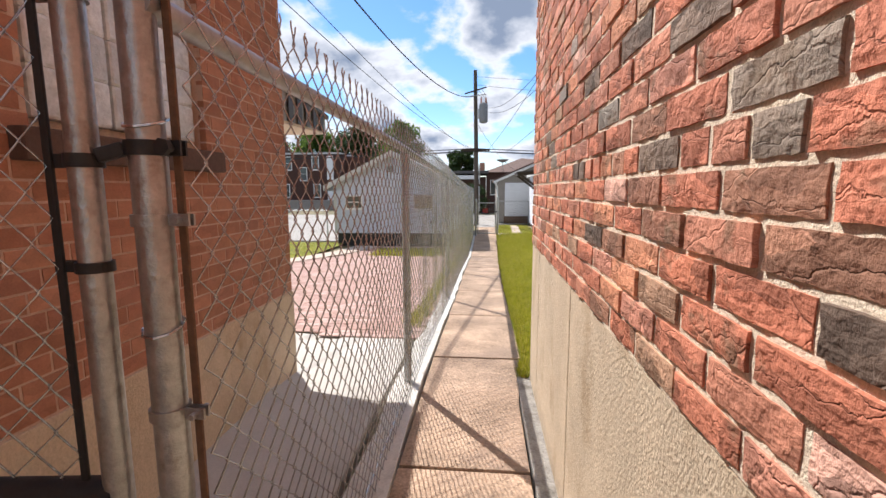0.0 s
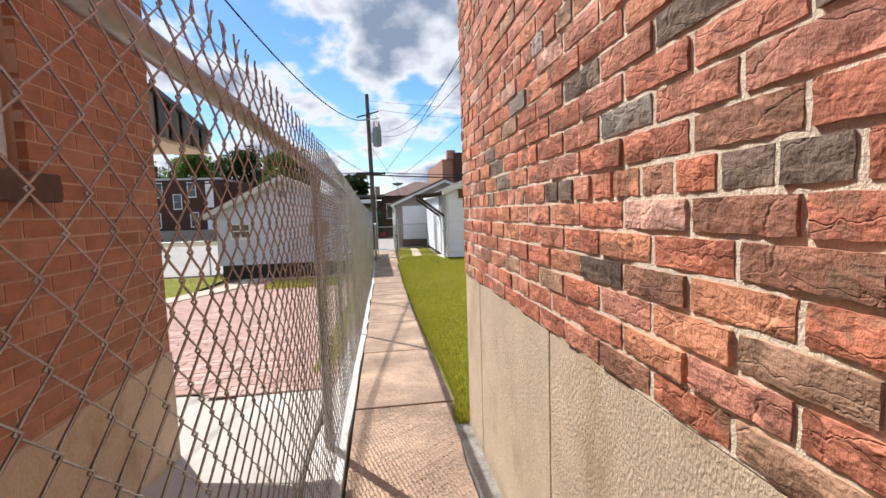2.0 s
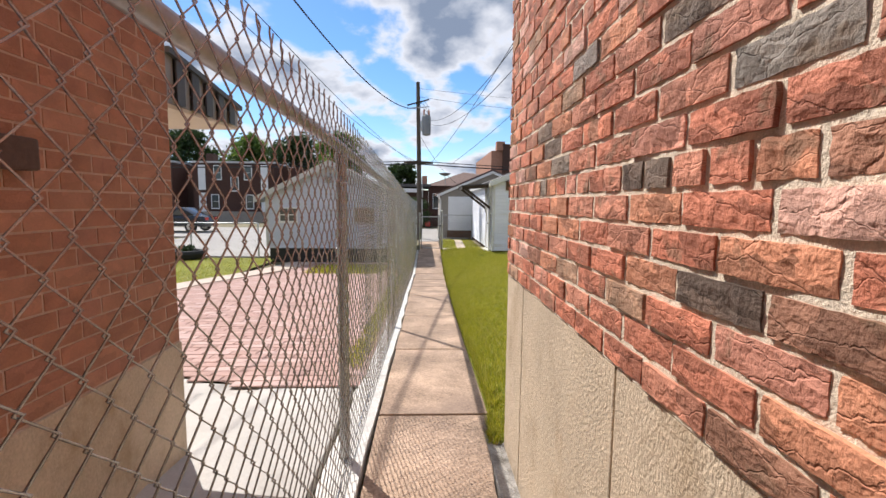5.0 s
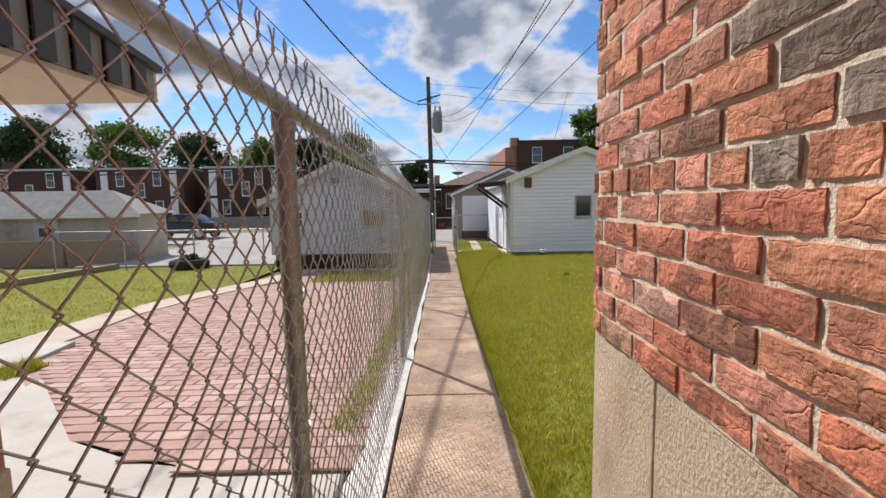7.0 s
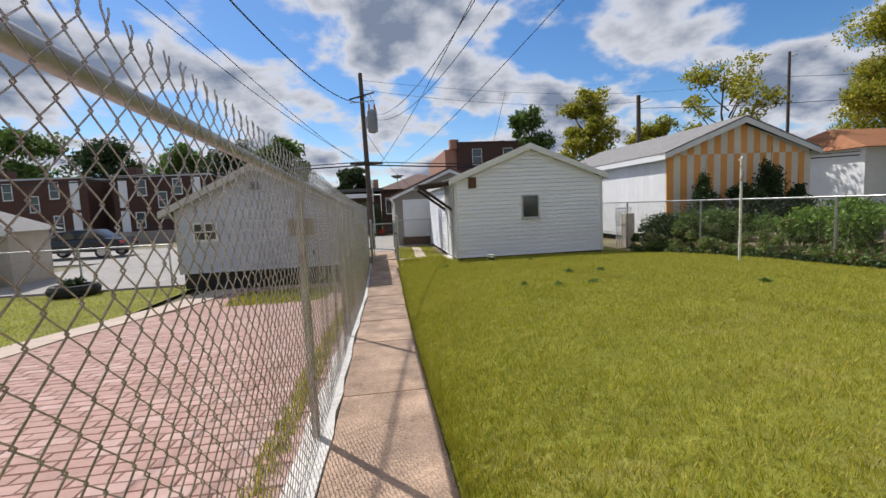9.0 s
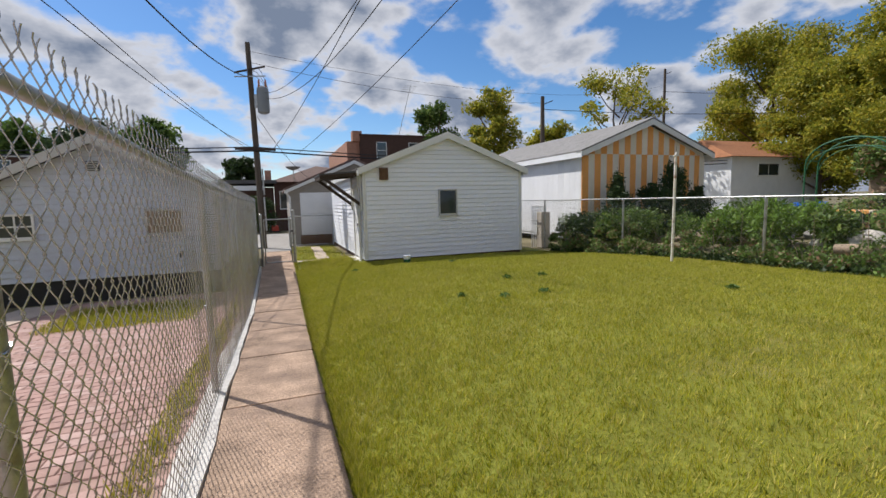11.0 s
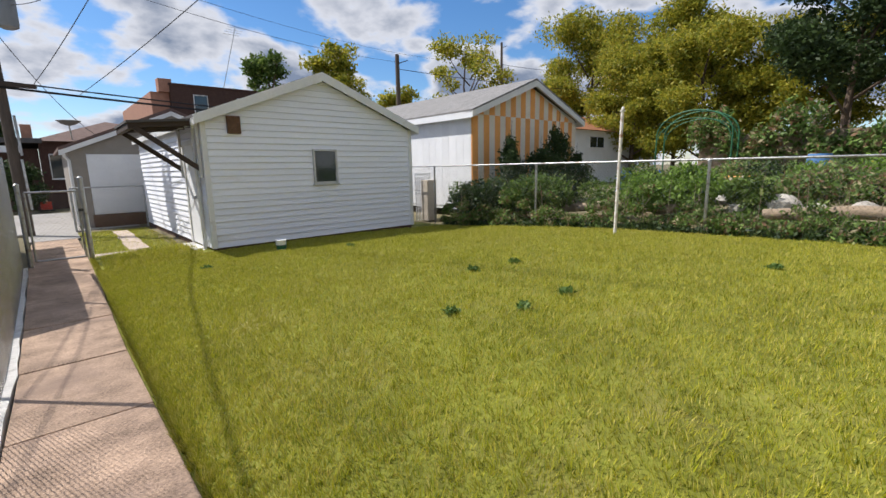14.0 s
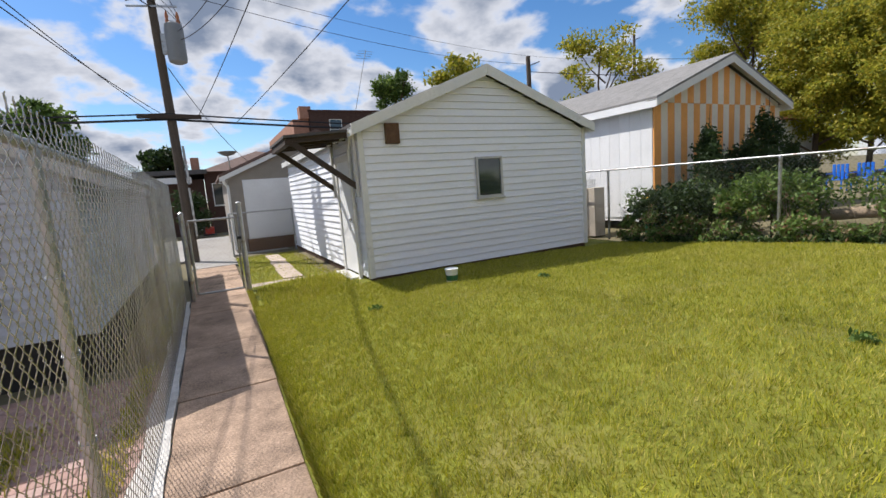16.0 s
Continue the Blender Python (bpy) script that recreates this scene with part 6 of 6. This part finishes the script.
for x, y, h, lab in ((16.68, 31.3, 7.7, "slim wooden utility pole behind the garage"), (37.4, 41.1, 13.7, "tall wooden utility pole among the trees")):
    po = thing("utility_pole", (x, y, -0.5), lab, "utility pole")
    part("shaft", Shape().tube([(x, y, -0.8), (x, y, h)], [0.17, 0.12], 10), M_POLE, po, smooth=True)
    part("arm", Shape().beam((x, y - 0.1, h - 0.5), (x + 0.7, y - 0.1, h - 0.25), 0.05, 0.05), M_DARKWOOD, po)
mast = thing("tv_antenna", (9.9, 40.0, 5.0), "thin rooftop television aerial", "antenna")
part("mast", Shape().tube([(9.4, 40.2, 5.9), (10.6, 40.2, 10.2)], 0.02, 6), M_GALV_OLD, mast)
for k in range(4):
    part("element", Shape().tube([(10.1 - 0.1 * k, 40.2, 10.1 - 0.15 * k), (11.1 - 0.1 * k, 40.2, 10.1 - 0.15 * k)], 0.012, 5), M_GALV_OLD, mast)


# ---- buildings past the alley ----
ag = thing("alley_garage", (3.2, 29, -0.4), "grey-brown garage with a white overhead door across the alley", "garage")
part("wall", Shape().prism([(0.75, -0.6), (6.2, -0.6), (6.2, 1.8), (3.5, 2.95), (0.75, 1.8)], "y", 26.0, 31.0), M_TANWALL, ag)
for k, sd in enumerate((-1, 1)):
    xe = 3.48 + sd * 2.95
    part("roof_slope", Shape().prism([(3.48, 3.05), (xe, 1.78), (xe, 1.86), (3.48, 3.14)], "y", 25.75, 31.2), M_SHINGLE_B, ag)
    part("barge_board", Shape().prism([(3.48, 3.04), (xe, 1.77), (xe, 1.64), (3.48, 2.9)], "y", 25.76, 25.79), M_TRIM, ag)
od = part("overhead_door", Shape().box(1.15, 2.65, 25.97, 26.0, -0.34, 1.68), M_WHITE, ag)
for k in range(4):
    part("door_panel", Shape().box(1.17, 2.63, 25.955, 25.972, -0.11 + k * 0.447, 0.325 + k * 0.447), M_WHITE, od, bevel=0.006)
part("threshold", Shape().box(1.1, 2.7, 25.9, 26.02, -0.6, -0.125), M_RUST, ag)
part("gutter_pipe", Shape().tube([(0.62, 25.8, 1.75), (0.66, 25.9, 1.6), (0.74, 25.97, 1.5), (0.74, 25.97, -0.4)], 0.04, 8), M_TRIM, ag, smooth=True)

dh = thing("brick_bungalow", (2, 42, -0.4), "brown brick bungalow with hipped roof and satellite dish", "house")
part("wall", Shape().box(0.2, 8.0, 38.0, 46.0, -0.6, 2.75), M_BROWNBRICK, dh)
part("roof", Shape().add([(-0.1, 37.6, 2.7), (8.4, 37.6, 2.7), (8.4, 46.4, 2.7), (-0.1, 46.4, 2.7), (3.2, 41.0, 4.0), (4.8, 43.0, 4.0)], [(0, 1, 5, 4), (1, 2, 5), (2, 3, 4, 5), (3, 0, 4), (0, 3, 2, 1)]), M_SHINGLE_B, dh)
sash_window(dh, 0.5, 1.3, 37.98, 0.9, 2.1, M_TRIM, M_GLASS)
dish = thing("satellite_dish", (1.5, 37.8, 3.0), "pale grey satellite dish on the bungalow roof", "satellite dish")
part("reflector", Shape().lathe(1.45, 37.7, [(0.05, 3.45), (0.3, 3.53), (0.5, 3.68), (0.48, 3.69), (0.28, 3.56), (0.05, 3.49)], 18), M_TRANSF, dish, smooth=True)
part("mount", Shape().tube([(1.5, 37.85, 2.8), (1.45, 37.72, 3.46)], 0.03, 6), M_GALV_OLD, dish)
cpt = thing("flat_roofed_carport", (-1.2, 38, -0.5), "dark flat-roofed carport with a white roof edge", "carport")
part("wall", Shape().box(-2.6, 0.15, 38.2, 44.0, -0.6, 2.35), M_BROWNBRICK, cpt)
part("roof", Shape().box(-2.9, 0.35, 37.6, 44.2, 2.60, 2.82), M_SHINGLE, cpt, bevel=0.01)
part("roof_edge", Shape().box(-2.4, -0.4, 37.4, 37.62, 2.15, 2.45), M_WHITE, cpt)
part("chimney", Shape().box(-0.35, 0.05, 38.4, 38.9, 2.8, 3.5), M_REDBRICKFAR, cpt, bevel=0.02)
hb = thing("dark_bush", (-0.5, 35.6, -0.5), "dark overgrown bush across the alley", "shrub")
part("stem", Shape().tube([(-0.5, 35.6, -0.6), (-0.48, 35.6, 1.2)], [0.05, 0.015], 6), M_BARK, hb)
leaf_cloud("foliage", [((-0.5 + rv.uniform(-.45, .5), 35.6 + rv.uniform(-.3, .3), -0.2 + 1.7 * k / 13), (0.42, 0.4, 0.34)) for k in range(14)], 300, 0.075, M_LEAF_D, hb, 640, shell=0.2)
bb = thing("brown_brick_building", (9.0, 43, 0), "two-storey brown brick flat building with orange side wall and chimney", "building")
part("wall", Shape().box(6.45, 12.0, 40.0, 52.0, -0.5, 6.2), M_BROWNBRICK, bb)
part("side_wall", Shape().box(5.5, 6.45, 40.4, 52.0, -0.5, 5.8), M_REDBRICKFAR, bb)
part("chimney", Shape().box(5.9, 6.6, 40.1, 40.8, 5.8, 6.55), M_REDBRICKFAR, bb, bevel=0.02)
part("parapet", Shape().box(6.4, 12.1, 39.95, 40.2, 6.2, 6.32), M_BROWNBRICK, bb)
sash_window(bb, 7.65, 8.45, 39.98, 4.5, 5.75, M_TRIM, M_GLASS, 1, 2)
sash_window(bb, 10.2, 11.0, 39.98, 4.5, 5.75, M_TRIM, M_GLASS, 1, 2)

for x0, x1, extra in ((-31.8, -23.7, 0), (-21.8, -14.3, 1), (-42.5, -33.5, 0)):
    ap = thing("apartment_building", ((x0 + x1) / 2, 47, -0.5), "two-storey dark brown brick apartment building with white stair panels", "building", "apartment row")
    part("wall", Shape().box(x0, x1, 45.0, 54.0, -0.6, 4.85), M_BROWNBRICK, ap)
    part("roof_edge", Shape().box(x0 - 0.1, x1 + 0.1, 44.9, 54.1, 4.85, 5.02), M_TRIM_G, ap)
    part("recess", Shape().box(x1, x1 + 1.9, 47.5, 54.0, -0.6, 4.7), M_BROWNBRICK, ap)
    part("chimney", Shape().box(x0 + 0.3, x0 + 1.0, 47, 48, 5.0, 5.9), M_BROWNBRICK, ap, bevel=0.02)
    for xa in (x0 + 0.5, x1 - 1.25):
        for z0, z1 in ((2.35, 4.7), (0.0, 2.1)):
            part("stair_panel", Shape().box(xa, xa + 0.65, 44.93, 45.0, z0, z1), M_WHITE, ap, bevel=0.01)
    for xa, za in ((x0 + 1.9, 3.3), (x1 - 2.8, 3.3), (x0 + 1.6, 0.6), (x1 - 2.7, 0.6), ((x0 + x1) / 2 - 0.3, 2.25)):
        sash_window(ap, xa, xa + 0.75, 44.98, za, za + 1.35, M_TRIM, M_GLASS, 1, 2, 0.07)
    part("porch", Shape().box(x0 + 0.2, x1 - 0.2, 43.4, 44.9, -0.6, 0.35), M_TANWALL, ap, bevel=0.02)

shed = thing("beige_garage", (-14, 21, -0.6), "beige stuccoed garage with a grey hipped roof", "garage")
part("wall", Shape().box(-20.0, -10.9, 19.2, 20.9, -0.8, 1.17), M_BEIGE, shed)
part("roof", Shape().add([(-20.3, 18.9, 1.12), (-10.6, 18.9, 1.12), (-10.6, 21.2, 1.12), (-20.3, 21.2, 1.12), (-18.5, 20.05, 2.0), (-12.3, 20.05, 2.0)], [(0, 1, 5, 4), (1, 2, 5), (2, 3, 4, 5), (3, 0, 4), (0, 3, 2, 1)]), M_SHINGLE_G, shed)
part("fascia", Shape().box(-20.28, -10.62, 18.9, 18.95, 1.0, 1.118), M_TRIM, shed)
sdoor = part("door", Shape().box(-14.6, -13.7, 19.16, 19.2, -0.6, 1.0), M_TRIM_G, shed)
part("door_pane", Shape().box(-14.4, -13.9, 19.15, 19.165, 0.35, 0.65), M_GLASS, sdoor)
for i, (x0, x1) in enumerate(((-20.0, -16.5), (-16.4, -12.9), (-12.8, -10.9))):
    tagged(part("wooden_fence", Shape().box(x0, x1, 18.3, 18.36, -0.7, 0.25), M_RAWWOOD, bevel=0.004), "old low weathered board fence before the beige garage", "fence", "board fence")
tagged(part("landscape_timber", Shape().beam((-10.7, 12.5, -0.45), (-10.3, 17.2, -0.5), 0.15, 0.16), M_RAWWOOD, bevel=0.01), "weathered landscape timber edging the lawn", "timber")
pl = thing("planter_trough", (-7.9, 17.0, -0.58), "black tyre-like planter trough on the lawn", "planter")
part("trough", Shape().lathe(-7.9, 17.0, [(0.42, -0.6), (0.55, -0.52), (0.58, -0.4), (0.52, -0.3), (0.40, -0.3), (0.36, -0.38)], 18), M_RUBBER, pl, smooth=True)
leaf_cloud("plant", [((-7.9, 17.0, -0.24), (0.25, 0.25, 0.12))], 250, 0.06, M_LEAF_D, pl, 300, shell=0.2)


# ---- parked car ----
def parked_car(x, y, z, label):
    """Nose towards -x."""
    car = thing("parked_car", (x, y, z), label, "car")
    lower = [(-2.25, 0.35), (-2.28, 0.62), (-2.1, 0.82), (-1.05, 0.95), (1.55, 0.98), (2.15, 0.92), (2.25, 0.6), (2.2, 0.33)]
    part("body", Shape().prism([(x + a, z + b) for a, b in lower], "y", y - 0.88, y + 0.88), M_CARPAINT, car, bevel=0.06, smooth=True)
    roofp = [(-1.0, 0.94), (-0.3, 1.38), (0.1, 1.44), (0.85, 1.42), (1.6, 0.97)]
    cabin = part("cabin", Shape().prism([(x + a, z + b) for a, b in roofp], "y", y - 0.72, y + 0.72), M_CARPAINT, car, bevel=0.06, smooth=True)
    for a0, a1 in ((-0.62, 0.18), (0.28, 1.05)):
        part("side_window", Shape().prism([(x + a0, z + 1.0), (x + a1, z + 1.0), (x + a1 - 0.1, z + 1.33), (x + max(a0 + 0.35, -0.2), z + 1.33)], "y", y - 0.745, y - 0.715), M_GLASS, cabin)
    part("windscreen", Shape().beam((x - 0.98, y, z + 1.0), (x - 0.36, y, z + 1.37), 1.3, 0.02), M_GLASS, cabin)
    for dy in (-0.6, 0.6):
        part("headlight", Shape().box(x - 2.26, x - 2.12, y + dy - 0.2, y + dy + 0.2, z + 0.62, z + 0.76), M_LAMPGLASS, car, bevel=0.03)
        part("tail_light", Shape().box(x + 2.14, x + 2.22, y + dy - 0.18, y + dy + 0.18, z + 0.68, z + 0.84), M_REDPL, car, bevel=0.02)
    for dx in (-1.4, 1.4):
        for dy in (-0.84, 0.84):
            ty = part("tyre", Shape().tube([(x + dx, y + dy - 0.1, z + 0.32), (x + dx, y + dy + 0.1, z + 0.32)], 0.32, 20), M_RUBBER, car, bevel=0.03, smooth=True)
            part("rim", Shape().tube([(x + dx, y + dy - 0.108, z + 0.32), (x + dx, y + dy + 0.108, z + 0.32)], 0.2, 14), M_CHROME, ty, smooth=True)


parked_car(-15.0, 29.2, -0.5, "dark blue-black sedan parked in the alley")
hy = thing("orange_barrier", (0.2, 36.0, -0.5), "small orange plastic barrier in the alley", "barrier")
part("panel", Shape().box(-0.1, 0.3, 36.0, 36.1, -0.45, -0.1), M_REDPL, hy, bevel=0.02)
part("foot", Shape().box(-0.2, 0.4, 35.85, 36.25, -0.52, -0.45), M_RUBBER, hy, bevel=0.01)


# ---- bricks and pavers, laid last ----
ODD_BRICKS = [(row_, y_, m_) for m_, places in (
    (M_BRICK_DK, ((6, 2.33), (6, 2.24), (6, 3.01), (6, 2.92), (10, 2.42), (3, 2.74), (8, 3.57), (10, 2.82), (9, 3.71), (3, 1.84), (9, 2.14))),
    (M_BRICK_BR, ((6, 2.52), (7, 2.32), (5, 2.33), (3, 2.53), (4, 2.25), (0, 2.65), (7, 3.83), (9, 3.91), (4, 1.89), (5, 1.94), (2, 3.70))),
    (M_BRICK_GR, ((8, 2.62), (13, 3.07), (11, 3.3)))) for row_, y_ in places]
near_right = lay_bricks(house, RX, -1, -0.6, WALL_END, FOUND_TOP + 0.002, 6.5, (M_BRICK, M_BRICK_J), 1.0, lambda y, z: 1.75 < y < 4.25 and z < 2.0,
                        bond=(4.142, 4.236, 4.085), odd_ones=ODD_BRICKS)
base = world_place(house)
for me, p, flip in near_right:
    ob = new("brick", me)
    ob.parent = house
    ob.location = Vector(p) - base
    ob.rotation_euler = (math.pi if flip else 0, 0, 0)
near_left = lay_bricks(house_l, LX, 1, 0.6, LEFT_END - 0.005, 0.675, 2.94, (M_BRICK_S, M_BRICK_SJ), 0.25, lambda y, z: y > 2.5 and z < 2.2,
                       header_every=6, header_at=5, joint=0.0095, hole=(win_y0, win_y1, win_z0 - 0.10, win_z1 + 0.01))
base = world_place(house_l)
for me, p, flip in near_left:
    ob = new("brick", me)
    ob.parent = house_l
    ob.location = Vector(p) - base

# pink patio: stamped blocks in a running bond, with saw-cut joints
patio = tagged(new("patio"), "pink stamped brick-pattern patio", "patio", kind="structure")


def patio_left(y):
    pts = ((5.15, -0.9), (5.25, -1.6), (5.5, -2.2), (6.69, -3.42), (7.0, -3.9), (7.8, -4.12), (9.4, -4.4), (11.2, -4.45), (13.0, -4.25), (14.6, -3.85), (16.3, -3.45))
    for (a, xa), (b, xb) in zip(pts, pts[1:]):
        if y <= b:
            return xa + (xb - xa) * (y - a) / (b - a)
    return -3.45


pys = list(np.linspace(5.18, 16.35, 23))
s = Shape()
s.v = [(x, y, run_z(y) - 0.004) for y in pys for x in (patio_left(y) - 0.1, -0.5)]
s.f = [(2 * i, 2 * i + 1, 2 * i + 3, 2 * i + 2) for i in range(len(pys) - 1)]
part("bed", s, M_JOINT, patio)
PL, PW, PG = 0.235, 0.118, 0.007


def paver_shape(l, w, h):
    i = 0.006
    return ([(-l / 2, -w / 2, 0), (l / 2, -w / 2, 0), (l / 2, w / 2, 0), (-l / 2, w / 2, 0), (-l / 2 + i, -w / 2 + i, h), (l / 2 - i, -w / 2 + i, h), (l / 2 - i, w / 2 - i, h), (-l / 2 + i, w / 2 - i, h)],
            [(4, 5, 6, 7), (0, 1, 5, 4), (1, 2, 6, 5), (2, 3, 7, 6), (3, 0, 4, 7)])


pshape = paver_shape(PL - PG, PW - PG, 0.0075)
pmesh = bpy.data.meshes.new("paver")
pmesh.from_pydata(pshape[0], [], pshape[1])
pmesh.materials.append(M_PAVER)
rp = random.Random(77)
jv, jf, singles = [], [], 0
row = 0
y = 5.24
while y < 16.25:
    x = -0.60 - (PL / 2 if row % 2 else 0)
    slope = math.atan2(run_z(y + 0.3) - run_z(y - 0.3), 0.6)
    while x - PL / 2 > patio_left(y) + 0.02:
        in_patch = -3.15 < x < -1.3 and 13.95 < y < 15.4
        if not in_patch and not (rp.random() < 0.004):
            p = Vector((x + rp.uniform(-.003, .003), y + rp.uniform(-.002, .002), run_z(y) - 0.002 + rp.uniform(-.002, .002)))
            if singles < 300 and -2.4 < x and 5.4 < y < 9.0:
                ob = new("paver", pmesh)
                ob.parent = patio
                ob.location = p
                ob.rotation_euler = (slope, 0, rp.uniform(-.012, .012))
                singles += 1
            else:
                n = len(jv)
                jv += [(p.x + a, p.y + b, p.z + c + b * math.tan(slope)) for a, b, c in pshape[0]]
                jf += [tuple(i + n for i in f) for f in pshape[1]]
        x -= PL
    y += PW
    row += 1
me = bpy.data.meshes.new("pavers")
me.from_pydata(jv, [], jf)
me.materials.append(M_PAVER_J)
ob = new("pavers", me)
ob.parent = patio
tagged(ob, kind="stuff")
